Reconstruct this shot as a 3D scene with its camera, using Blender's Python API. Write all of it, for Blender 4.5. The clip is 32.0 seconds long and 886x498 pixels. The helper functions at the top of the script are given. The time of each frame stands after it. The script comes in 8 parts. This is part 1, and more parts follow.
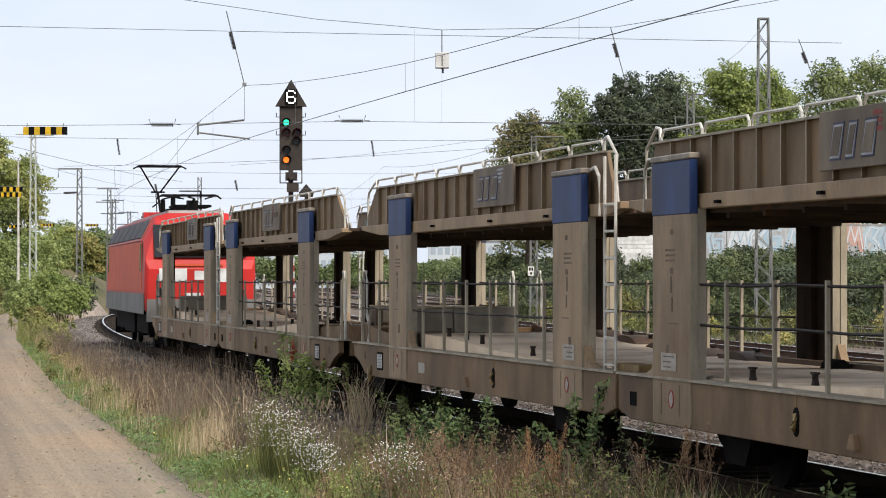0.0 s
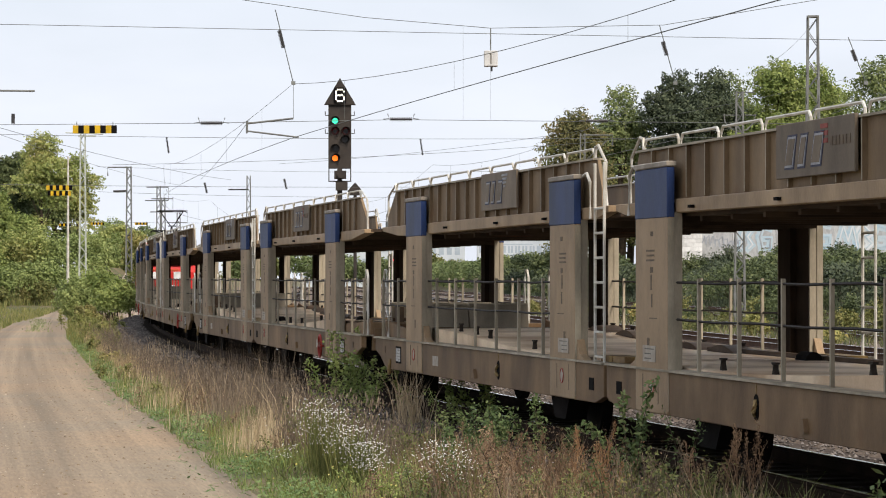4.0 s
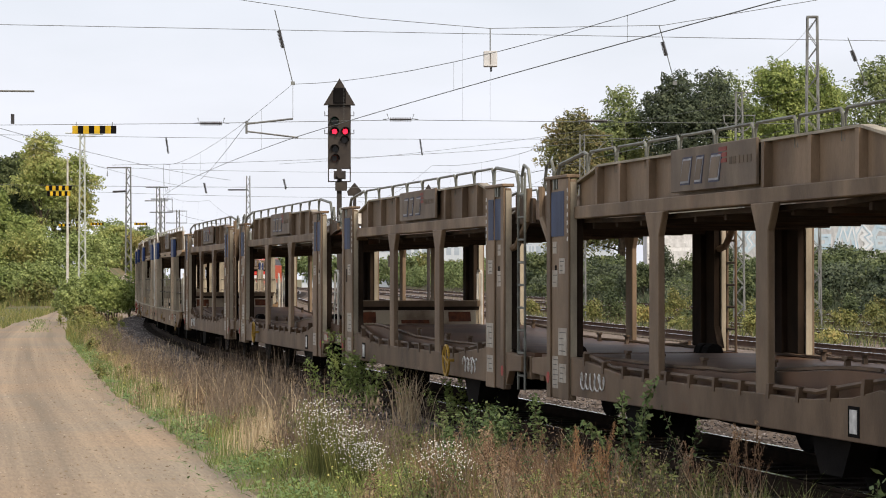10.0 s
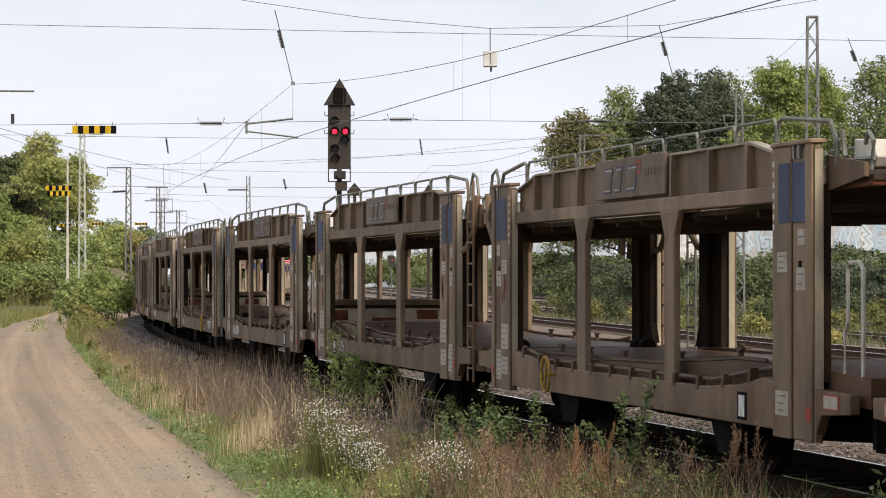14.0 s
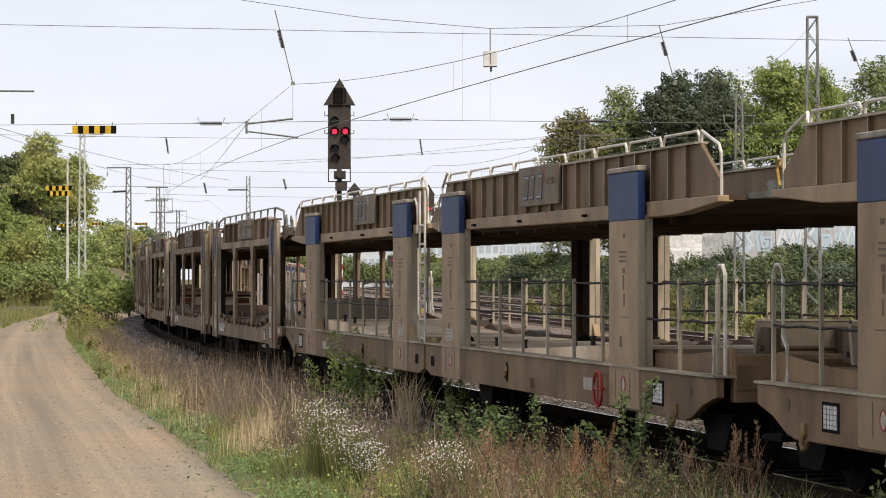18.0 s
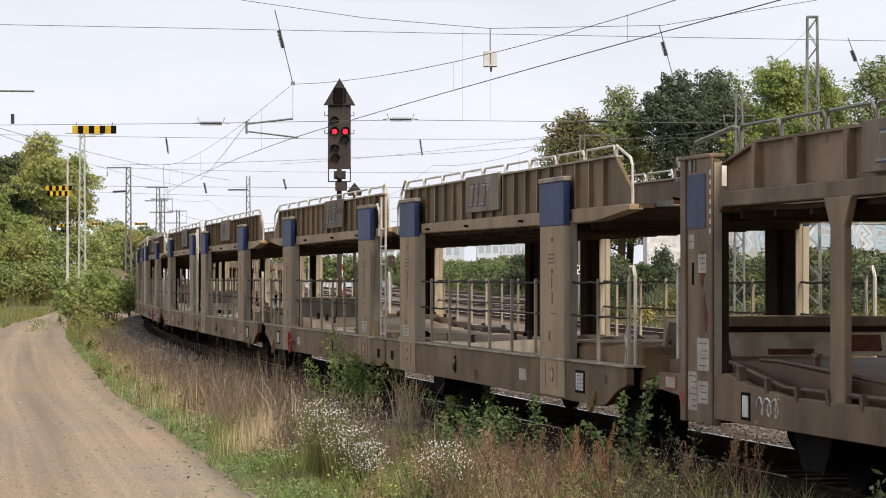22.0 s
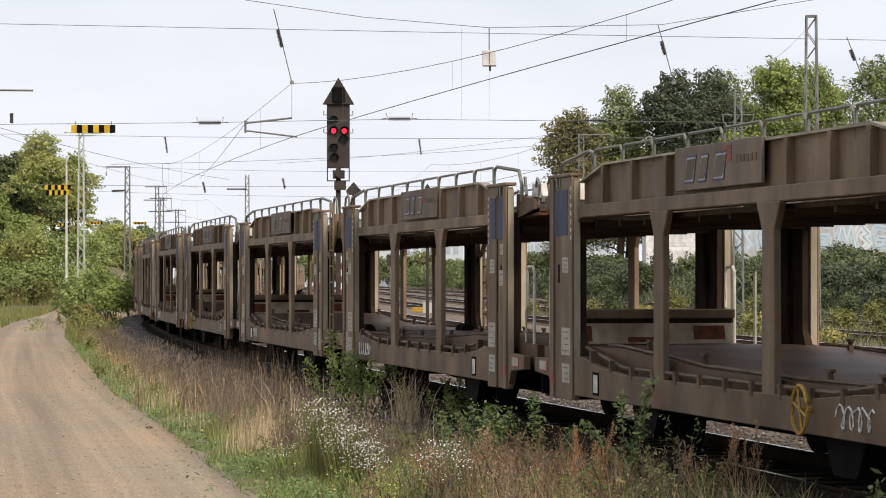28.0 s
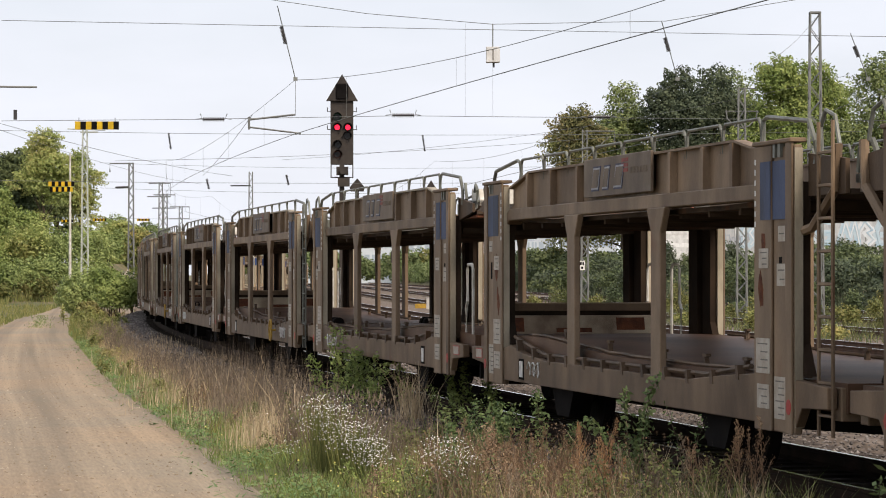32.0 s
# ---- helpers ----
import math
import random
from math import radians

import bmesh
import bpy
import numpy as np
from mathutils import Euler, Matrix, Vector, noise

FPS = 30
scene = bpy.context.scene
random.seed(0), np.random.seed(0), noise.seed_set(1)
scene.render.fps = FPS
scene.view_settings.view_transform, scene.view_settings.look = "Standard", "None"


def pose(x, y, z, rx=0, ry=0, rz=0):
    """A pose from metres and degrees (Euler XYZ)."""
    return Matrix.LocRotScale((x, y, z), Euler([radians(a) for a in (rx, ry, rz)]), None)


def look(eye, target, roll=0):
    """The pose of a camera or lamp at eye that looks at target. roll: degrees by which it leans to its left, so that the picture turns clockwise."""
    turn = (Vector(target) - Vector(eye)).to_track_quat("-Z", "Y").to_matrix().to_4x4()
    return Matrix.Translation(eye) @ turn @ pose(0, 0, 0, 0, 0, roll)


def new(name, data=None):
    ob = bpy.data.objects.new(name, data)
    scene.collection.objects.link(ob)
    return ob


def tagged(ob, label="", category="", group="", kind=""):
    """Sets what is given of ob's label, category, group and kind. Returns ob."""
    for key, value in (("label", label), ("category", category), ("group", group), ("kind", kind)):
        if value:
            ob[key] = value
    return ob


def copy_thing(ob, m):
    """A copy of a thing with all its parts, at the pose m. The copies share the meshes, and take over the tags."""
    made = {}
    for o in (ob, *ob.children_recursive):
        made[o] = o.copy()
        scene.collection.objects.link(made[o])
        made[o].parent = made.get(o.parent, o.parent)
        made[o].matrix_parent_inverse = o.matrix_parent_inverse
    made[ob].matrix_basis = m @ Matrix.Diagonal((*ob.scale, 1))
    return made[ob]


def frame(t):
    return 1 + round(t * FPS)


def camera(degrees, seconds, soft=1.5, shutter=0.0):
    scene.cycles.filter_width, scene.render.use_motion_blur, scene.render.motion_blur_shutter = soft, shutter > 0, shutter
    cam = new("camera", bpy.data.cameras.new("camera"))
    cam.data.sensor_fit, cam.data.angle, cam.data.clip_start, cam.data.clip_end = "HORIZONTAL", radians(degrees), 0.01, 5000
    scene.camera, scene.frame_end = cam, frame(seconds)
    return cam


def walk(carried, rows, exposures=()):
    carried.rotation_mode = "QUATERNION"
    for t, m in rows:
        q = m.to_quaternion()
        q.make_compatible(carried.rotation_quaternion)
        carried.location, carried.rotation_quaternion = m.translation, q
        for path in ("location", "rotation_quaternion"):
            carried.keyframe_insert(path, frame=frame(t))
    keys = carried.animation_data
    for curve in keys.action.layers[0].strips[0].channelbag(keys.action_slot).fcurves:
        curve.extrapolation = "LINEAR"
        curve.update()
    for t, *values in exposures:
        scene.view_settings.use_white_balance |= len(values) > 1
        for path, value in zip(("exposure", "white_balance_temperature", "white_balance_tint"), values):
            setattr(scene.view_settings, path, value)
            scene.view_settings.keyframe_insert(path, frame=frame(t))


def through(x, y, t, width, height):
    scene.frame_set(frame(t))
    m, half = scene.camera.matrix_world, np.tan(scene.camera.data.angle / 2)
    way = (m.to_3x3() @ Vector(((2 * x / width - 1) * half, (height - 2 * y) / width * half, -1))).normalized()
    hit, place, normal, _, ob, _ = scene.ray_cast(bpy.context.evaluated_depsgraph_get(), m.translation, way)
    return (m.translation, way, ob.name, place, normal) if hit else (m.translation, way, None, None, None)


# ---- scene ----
# ---- the camera: on its tripod, one short pan at the start, then small nudges ----
LENS = 5150.0                      # focal length in picture units, picture 1568 wide
EYE = (0.0, 0.0, 1.928)
PITCH = 0.00998
cam = camera(2 * math.degrees(math.atan(784 / LENS)), 32.0, soft=1.0)


def aim(dx, dy):
    """The pose whose picture is shifted by dx, dy from the resting one."""
    return pose(*EYE, 90 + math.degrees(PITCH + dy / LENS), 0, math.degrees(dx / LENS))


NUDGES = [(0.0, -85.5, 2.5), (0.1, -84.0, 2.5), (0.2, -78.0, 2.3), (0.3, -37.0, 2.0), (0.4, 5.0, 1.8), (0.5, 7.6, 1.8),
          (0.7, 5.6, 0.6), (1.0, 1.6, -0.8), (1.5, 0.2, -1.4), (2.5, -1.4, -1.4), (3.0, 0.0, -1.4), (3.5, 1.0, -1.0),
          (5.5, 0, 0), (25.5, 0, 0), (27.5, -2.8, -0.2), (28.0, -1.8, -1.3), (29.0, -1.6, -1.4), (30.0, -1.4, -2.2),
          (30.5, -1.2, -2.4), (31.0, 1.2, -3.2), (31.5, 2.6, -3.2), (32.0, 4.6, -7.4)]
# the picture starts a little cooler and settles after the pan
BALANCE = [(0.0, 0.24, 6150, 10), (1.2, 0.24, 6200, 10), (3.0, 0.24, 6260, 10), (5.5, 0.24, 6540, 12), (32.0, 0.24, 6540, 12)]
walk(cam, [(t, aim(x, y)) for t, x, y in NUDGES], BALANCE)

# ---- the line of the track: distance s along it, offset to its right ----
# straight past the camera, then easing into a long right-hand curve
TH0, X0, Y0 = 0.19727, 2.53183, 28.52829


def bend(s):
    """How far the track's heading leans to the left at s, in radians."""
    th = TH0 - 0.0001 * s
    for at, run, k in ((4.02, 30.0, 0.00096), (110.0, 20.0, 0.0020), (140.0, 20.0, -0.0033)):
        u = s - at
        if u > 0:
            th -= k * (u * u / 2 / run if u < run else u - run / 2)
    return th


LINE_FROM, LINE_STEP = -620.0, 0.5
_s = np.arange(LINE_FROM, 760.0, LINE_STEP)
_h = np.array([bend(s) if s > 0 else TH0 for s in _s])
_x = np.concatenate(([0], np.cumsum(-np.sin((_h[1:] + _h[:-1]) / 2) * LINE_STEP)))
_y = np.concatenate(([0], np.cumsum(np.cos((_h[1:] + _h[:-1]) / 2) * LINE_STEP)))
_i0 = int(round(-LINE_FROM / LINE_STEP))
_x += X0 - _x[_i0]
_y += Y0 - _y[_i0]


def on_line(s, right=0.0):
    """x, y and heading (radians left of +y) at s; right: metres to the right of the wagons' left side."""
    x, y, h = np.interp(s, _s, _x), np.interp(s, _s, _y), np.interp(s, _s, _h)
    return x + right * math.cos(h), y + right * math.sin(h), h


def centre(s, right=0.0):
    return on_line(s, 1.5 + right)


# the yard's other tracks swing out of the curve early and then run almost straight
def yard_lean(s):
    if s < 60:
        u = max(0.0, s) / 60
        return TH0 + (0.115 - TH0) * u * u * (3 - 2 * u)
    return 0.115 - 0.043 * min(1.0, (s - 60) / 160)


_h2 = np.array([yard_lean(s) for s in _s])
_x2 = np.concatenate(([0], np.cumsum(-np.sin((_h2[1:] + _h2[:-1]) / 2) * LINE_STEP)))
_y2 = np.concatenate(([0], np.cumsum(np.cos((_h2[1:] + _h2[:-1]) / 2) * LINE_STEP)))
_x2 += X0 - _x2[_i0]
_y2 += Y0 - _y2[_i0]


def yard(s, right=0.0):
    x, y, h = np.interp(s, _s, _x2), np.interp(s, _s, _y2), np.interp(s, _s, _h2)
    return x + (1.5 + right) * math.cos(h), y + (1.5 + right) * math.sin(h), h


def run_of(t):
    """How far the train has run at t seconds."""
    return 16.107 * t + 0.00584 * t * t


# ---- light: a bright, lightly clouded sky, a soft sun behind the camera ----
SUN_ELEV, SUN_FROM = radians(42), radians(153)      # direction the light comes from, clockwise from +y
world = bpy.data.worlds.new("sky")
scene.world = world
world.use_nodes = True
wn, wl = world.node_tree.nodes, world.node_tree.links
wn.clear()
sky = wn.new("ShaderNodeTexSky")
sky.sky_type, sky.sun_disc = "NISHITA", False
sky.sun_elevation, sky.sun_rotation = SUN_ELEV, SUN_FROM
sky.air_density, sky.dust_density, sky.ozone_density = 1.0, 2.5, 1.0
coord = wn.new("ShaderNodeTexCoord")
mapn = wn.new("ShaderNodeMapping")
mapn.inputs["Scale"].default_value = (3.0, 3.0, 9.0)
clouds = wn.new("ShaderNodeTexNoise")
clouds.inputs["Scale"].default_value, clouds.inputs["Detail"].default_value = 2.2, 6.0
ramp = wn.new("ShaderNodeValToRGB")
ramp.color_ramp.elements[0].position, ramp.color_ramp.elements[0].color = 0.30, (0.72, 0.72, 0.72, 1)
ramp.color_ramp.elements[1].position, ramp.color_ramp.elements[1].color = 0.72, (0.97, 0.97, 0.97, 1)
mixn = wn.new("ShaderNodeMixRGB")
mixn.inputs["Color2"].default_value = (8.4, 8.75, 9.5, 1)
bgn = wn.new("ShaderNodeBackground")
bgn.inputs["Strength"].default_value = 0.095
outn = wn.new("ShaderNodeOutputWorld")
wl.new(coord.outputs["Generated"], mapn.inputs["Vector"])
wl.new(mapn.outputs["Vector"], clouds.inputs["Vector"])
wl.new(clouds.outputs["Fac"], ramp.inputs["Fac"])
wl.new(ramp.outputs["Color"], mixn.inputs["Fac"])
wl.new(sky.outputs["Color"], mixn.inputs["Color1"])
wl.new(mixn.outputs["Color"], bgn.inputs["Color"])
wl.new(bgn.outputs["Background"], outn.inputs["Surface"])
sun = new("sun", bpy.data.lights.new("sun", "SUN"))
sun.data.energy, sun.data.angle, sun.data.color = 3.8, radians(20), (1.0, 0.885, 0.735)
sun.matrix_basis = look((0, 0, 60), (-60 * math.sin(SUN_FROM) / math.tan(SUN_ELEV), -60 * math.cos(SUN_FROM) / math.tan(SUN_ELEV), 0))

# ---- materials ----
def nodes_of(name):
    m = bpy.data.materials.new(name)
    m.use_nodes = True
    nt = m.node_tree
    return m, nt, nt.nodes["Principled BSDF"]


def paint(name, base, dark=None, scale=3.0, rough=0.6, metal=0.0, bump=0.1, streak=0.0, grain=60.0, vary=0.0, amount=0.6, rust=0.0, spec=0.18):
    """Weathered surface: two scales of stain, optional vertical run-off streaks and rust, slight change from object to object."""
    m, nt, bs = nodes_of(name)
    n, l = nt.nodes, nt.links
    dark = dark or tuple(c * 0.55 for c in base)
    tc = n.new("ShaderNodeTexCoord")
    big = n.new("ShaderNodeTexNoise")
    big.inputs["Scale"].default_value, big.inputs["Detail"].default_value = scale, 7.0
    mp = n.new("ShaderNodeMapping")
    mp.inputs["Scale"].default_value = (1, 1, 1.0 - 0.85 * streak)
    oi = n.new("ShaderNodeObjectInfo")
    shift = n.new("ShaderNodeVectorMath")
    shift.operation = "MULTIPLY_ADD"
    comb = n.new("ShaderNodeCombineXYZ")
    for k in range(3):
        l.new(oi.outputs["Random"], comb.inputs[k])
    shift.inputs[1].default_value = (37.0, 11.0, 23.0)
    l.new(comb.outputs[0], shift.inputs[0])
    l.new(tc.outputs["Object"], shift.inputs[2])
    l.new(shift.outputs[0], mp.inputs["Vector"])
    l.new(mp.outputs[0], big.inputs["Vector"])
    rmp = n.new("ShaderNodeValToRGB")
    rmp.color_ramp.elements[0].position, rmp.color_ramp.elements[1].position = 0.34, 0.34 + 0.4 / max(amount, 0.2) * 0.6
    rmp.color_ramp.elements[0].color, rmp.color_ramp.elements[1].color = (*dark, 1), (*base, 1)
    l.new(big.outputs["Fac"], rmp.inputs["Fac"])
    fine = n.new("ShaderNodeTexNoise")
    fine.inputs["Scale"].default_value, fine.inputs["Detail"].default_value = grain, 3.0
    l.new(mp.outputs[0], fine.inputs["Vector"])
    fr = n.new("ShaderNodeMapRange")
    fr.inputs["To Min"].default_value, fr.inputs["To Max"].default_value = 0.82, 1.16
    l.new(fine.outputs["Fac"], fr.inputs["Value"])
    mul = n.new("ShaderNodeVectorMath")
    mul.operation = "SCALE"
    l.new(rmp.outputs["Color"], mul.inputs[0])
    l.new(fr.outputs[0], mul.inputs["Scale"])
    col = mul.outputs[0]
    if streak > 0.3:
        gm = n.new("ShaderNodeMapping")
        gm.inputs["Scale"].default_value = (2.6, 2.6, 1.1)
        l.new(shift.outputs[0], gm.inputs["Vector"])
        gn = n.new("ShaderNodeTexNoise")
        gn.inputs["Scale"].default_value, gn.inputs["Detail"].default_value, gn.inputs["Roughness"].default_value = 1.0, 8.0, 0.62
        l.new(gm.outputs[0], gn.inputs["Vector"])
        gr = n.new("ShaderNodeMapRange")
        for key, v in (("From Min", 0.30), ("From Max", 0.60), ("To Min", 0.70), ("To Max", 1.08)):
            gr.inputs[key].default_value = v
        l.new(gn.outputs["Fac"], gr.inputs["Value"])
        gs = n.new("ShaderNodeVectorMath")
        gs.operation = "SCALE"
        l.new(col, gs.inputs[0])
        l.new(gr.outputs[0], gs.inputs["Scale"])
        col = gs.outputs[0]
    if vary:
        vr = n.new("ShaderNodeMapRange")
        vr.inputs["To Min"].default_value, vr.inputs["To Max"].default_value = 1 - vary, 1 + vary
        l.new(oi.outputs["Random"], vr.inputs["Value"])
        mul2 = n.new("ShaderNodeVectorMath")
        mul2.operation = "SCALE"
        l.new(col, mul2.inputs[0])
        l.new(vr.outputs[0], mul2.inputs["Scale"])
        col = mul2.outputs[0]
    if rust:
        rn = n.new("ShaderNodeTexNoise")
        rn.inputs["Scale"].default_value, rn.inputs["Detail"].default_value = 1.7, 9.0
        l.new(shift.outputs[0], rn.inputs["Vector"])
        rr = n.new("ShaderNodeValToRGB")
        rr.color_ramp.elements[0].position, rr.color_ramp.elements[1].position = 0.62, 0.74
        rr.color_ramp.elements[0].color, rr.color_ramp.elements[1].color = (0, 0, 0, 1), (rust, rust, rust, 1)
        l.new(rn.outputs["Fac"], rr.inputs["Fac"])
        mx = n.new("ShaderNodeMixRGB")
        mx.inputs["Color2"].default_value = (0.13, 0.05, 0.022, 1)
        l.new(rr.outputs["Color"], mx.inputs["Fac"])
        l.new(col, mx.inputs["Color1"])
        col = mx.outputs["Color"]
    l.new(col, bs.inputs["Base Color"])
    bs.inputs["Roughness"].default_value, bs.inputs["Metallic"].default_value = rough, metal
    bs.inputs["Specular IOR Level"].default_value = spec
    if bump:
        bp = n.new("ShaderNodeBump")
        bp.inputs["Strength"].default_value, bp.inputs["Distance"].default_value = bump, 0.02
        l.new(fine.outputs["Fac"], bp.inputs["Height"])
        l.new(bp.outputs[0], bs.inputs["Normal"])
    return m


def leafy(name, cols, rough=0.6, through=0.25, scale=0.35):
    """Foliage or dry stalks: a colour picked at random for each leaf, patches of colour over the plant, some light let through."""
    m, nt, bs = nodes_of(name)
    n, l = nt.nodes, nt.links
    g = n.new("ShaderNodeNewGeometry")
    rmp = n.new("ShaderNodeValToRGB")
    el = rmp.color_ramp.elements
    while len(el) < len(cols):
        el.new(0.5)
    for i, c in enumerate(cols):
        el[i].position, el[i].color = i / (len(cols) - 1), (*c, 1)
    nz = n.new("ShaderNodeTexNoise")
    nz.inputs["Scale"].default_value, nz.inputs["Detail"].default_value = scale, 3.0
    l.new(g.outputs["Position"], nz.inputs["Vector"])
    mixv = n.new("ShaderNodeMath")
    mixv.operation = "MULTIPLY_ADD"
    mixv.inputs[1].default_value = 0.55
    sub = n.new("ShaderNodeMath")
    sub.operation = "MULTIPLY_ADD"
    sub.inputs[1].default_value, sub.inputs[2].default_value = 1.6, -0.55
    l.new(nz.outputs["Fac"], sub.inputs[0])
    l.new(g.outputs["Random Per Island"], mixv.inputs[0])
    l.new(sub.outputs[0], mixv.inputs[2])
    l.new(mixv.outputs[0], rmp.inputs["Fac"])
    l.new(rmp.outputs["Color"], bs.inputs["Base Color"])
    bs.inputs["Roughness"].default_value = rough
    bs.inputs["Specular IOR Level"].default_value = 0.2
    if through:
        tr = n.new("ShaderNodeBsdfTranslucent")
        ms = n.new("ShaderNodeMixShader")
        ms.inputs[0].default_value = through
        l.new(rmp.outputs["Color"], tr.inputs["Color"])
        l.new(bs.outputs[0], ms.inputs[1])
        l.new(tr.outputs[0], ms.inputs[2])
        l.new(ms.outputs[0], n["Material Output"].inputs["Surface"])
    return m


def glow(name, col, strength):
    m, nt, bs = nodes_of(name)
    bs.inputs["Base Color"].default_value = (*col, 1)
    bs.inputs["Emission Color"].default_value = (*col, 1)
    bs.inputs["Emission Strength"].default_value = strength
    return m


TAUPE = paint("taupe wagon paint", (0.350, 0.249, 0.150), (0.225, 0.156, 0.092), 0.9, 0.55, streak=0.75, vary=0.10, rust=0.25)
TAUPE_SILL = paint("road-stained taupe paint", (0.248, 0.160, 0.086), (0.112, 0.070, 0.038), 1.1, 0.6, streak=0.5, vary=0.10, rust=0.35)
TAUPE_GIRDER = paint("stained taupe wagon paint", (0.246, 0.173, 0.102), (0.126, 0.084, 0.048), 1.4, 0.62, streak=0.8, vary=0.12, rust=0.35)
BROWN = paint("grimy brown wagon paint", (0.252, 0.180, 0.118), (0.116, 0.078, 0.049), 1.2, 0.6, streak=0.75, vary=0.14, rust=0.45)
BROWN_SILL = paint("road-grimed brown sill paint", (0.205, 0.138, 0.086), (0.086, 0.056, 0.034), 1.2, 0.6, streak=0.5, vary=0.12, rust=0.5)
BROWN_DARK = paint("dark grimy brown wagon paint", (0.138, 0.090, 0.056), (0.060, 0.040, 0.026), 1.5, 0.62, streak=0.6, vary=0.12, rust=0.5)
BLUE = paint("dull blue post paint", (0.024, 0.050, 0.160), (0.020, 0.036, 0.095), 2.0, 0.5, streak=0.7, vary=0.12)
BLUE_FADED = paint("faded blue post paint", (0.052, 0.075, 0.155), (0.036, 0.046, 0.078), 2.5, 0.6, streak=0.7, vary=0.15)
CAP = paint("pale cap plate", (0.33, 0.29, 0.24), None, 4.0, 0.6)
# paler than the wagon paint: sunlight on edges is put into this colour
EDGE = paint("pale flange edge", (0.42, 0.365, 0.275), (0.22, 0.19, 0.14), 2.0, 0.55, streak=0.8)
RAIL_WHITE = paint("white galvanised tube", (0.62, 0.61, 0.57), (0.40, 0.37, 0.31), 5.0, 0.45, metal=0.2)
RAIL_GREY = paint("grey green weathered tube", (0.20, 0.21, 0.185), (0.10, 0.10, 0.085), 5.0, 0.5, metal=0.2)
DECK = paint("worn wagon floor", (0.74, 0.590, 0.415), (0.38, 0.255, 0.155), 0.8, 0.6, rust=0.35, amount=1.0)
DECK_DARK = paint("dark oily wagon floor", (0.140, 0.082, 0.052), (0.060, 0.034, 0.022), 0.9, 0.48, rust=0.6, spec=0.07)
# rusty brown taken near black: the shade of the recesses is in the colour
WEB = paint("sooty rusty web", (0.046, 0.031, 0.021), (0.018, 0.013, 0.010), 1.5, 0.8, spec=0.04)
SOOT = paint("sooty dark steel", (0.052, 0.042, 0.034), (0.028, 0.022, 0.018), 4.0, 0.7, spec=0.08)
# brake dust, blackened further with the shade under the wagon floors
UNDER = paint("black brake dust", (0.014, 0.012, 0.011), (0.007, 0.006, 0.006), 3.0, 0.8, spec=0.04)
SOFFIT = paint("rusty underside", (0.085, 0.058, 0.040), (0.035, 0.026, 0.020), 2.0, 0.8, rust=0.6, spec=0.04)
BRASS = paint("worn brass", (0.42, 0.30, 0.12), (0.20, 0.14, 0.07), 6.0, 0.45, metal=0.4)
PLATE_GREY = paint("grey sign plate", (0.200, 0.160, 0.118), (0.125, 0.097, 0.070), 2.2, 0.6, vary=0.15, streak=0.5)
PLATE_BROWN = paint("brown sign plate", (0.185, 0.142, 0.104), (0.11, 0.082, 0.060), 2.2, 0.6, vary=0.15, streak=0.5)
LOGO_BLUE = paint("dark blue lettering", (0.062, 0.066, 0.115), None, 6.0, 0.6)
LOGO_PALE = paint("pale lettering edge", (0.40, 0.41, 0.44), None, 6.0, 0.6)
LOGO_RED = paint("faded red mark", (0.30, 0.075, 0.06), None, 6.0, 0.6)
LABEL = paint("grubby white notice", (0.44, 0.405, 0.35), (0.30, 0.26, 0.21), 8.0, 0.6)
FADED_INK = paint("faded stencil", (0.175, 0.132, 0.094), None, 6.0, 0.7)
FLAP = paint("pale scraped grey steel", (0.33, 0.285, 0.215), (0.20, 0.168, 0.122), 1.6, 0.6, streak=0.4, rust=0.3)
CHEQUER = paint("worn chequer plate", (0.46, 0.385, 0.275), (0.20, 0.14, 0.095), 1.6, 0.5, bump=0.5, grain=90.0, rust=0.8, amount=1.1)
WORN_WHITE = paint("weathered white block wall", (0.70, 0.70, 0.69), (0.52, 0.52, 0.51), 0.5, 0.85, streak=0.6)
RUST_PATCH = paint("flaking rust", (0.17, 0.058, 0.026), (0.075, 0.030, 0.018), 9.0, 0.9, bump=0.5)
INK = paint("dark print", (0.19, 0.175, 0.155), None, 6.0, 0.7)
WHITE_MARK = paint("white stencil paint", (0.72, 0.71, 0.68), None, 9.0, 0.6)
RED_MARK = paint("red marking paint", (0.42, 0.045, 0.035), None, 9.0, 0.5)
YELLOW_DULL = paint("worn dull yellow", (0.24, 0.165, 0.060), (0.12, 0.075, 0.035), 5.0, 0.6, rust=0.5)
YELLOW = paint("yellow enamel", (0.42, 0.26, 0.035), (0.25, 0.15, 0.03), 6.0, 0.5)
WIRE = paint("dark wire rope", (0.035, 0.030, 0.028), None, 9.0, 0.7)
STEEL = paint("galvanised steel", (0.20, 0.21, 0.20), (0.12, 0.12, 0.115), 1.5, 0.55, metal=0.25)
RAIL_TOP = paint("polished rail head", (0.95, 0.94, 0.92), (0.90, 0.88, 0.86), 2.0, 0.16, metal=1.0, bump=0, spec=0.5)
# rail sides on the train's line: shade under the wagons painted in
RAIL_SHADE = paint("oil-darkened rusty rail", (0.040, 0.026, 0.019), (0.020, 0.014, 0.011), 3.0, 0.85, spec=0.05)
RAIL_RUST = paint("rusty rail", (0.11, 0.060, 0.036), (0.06, 0.035, 0.024), 3.0, 0.85)
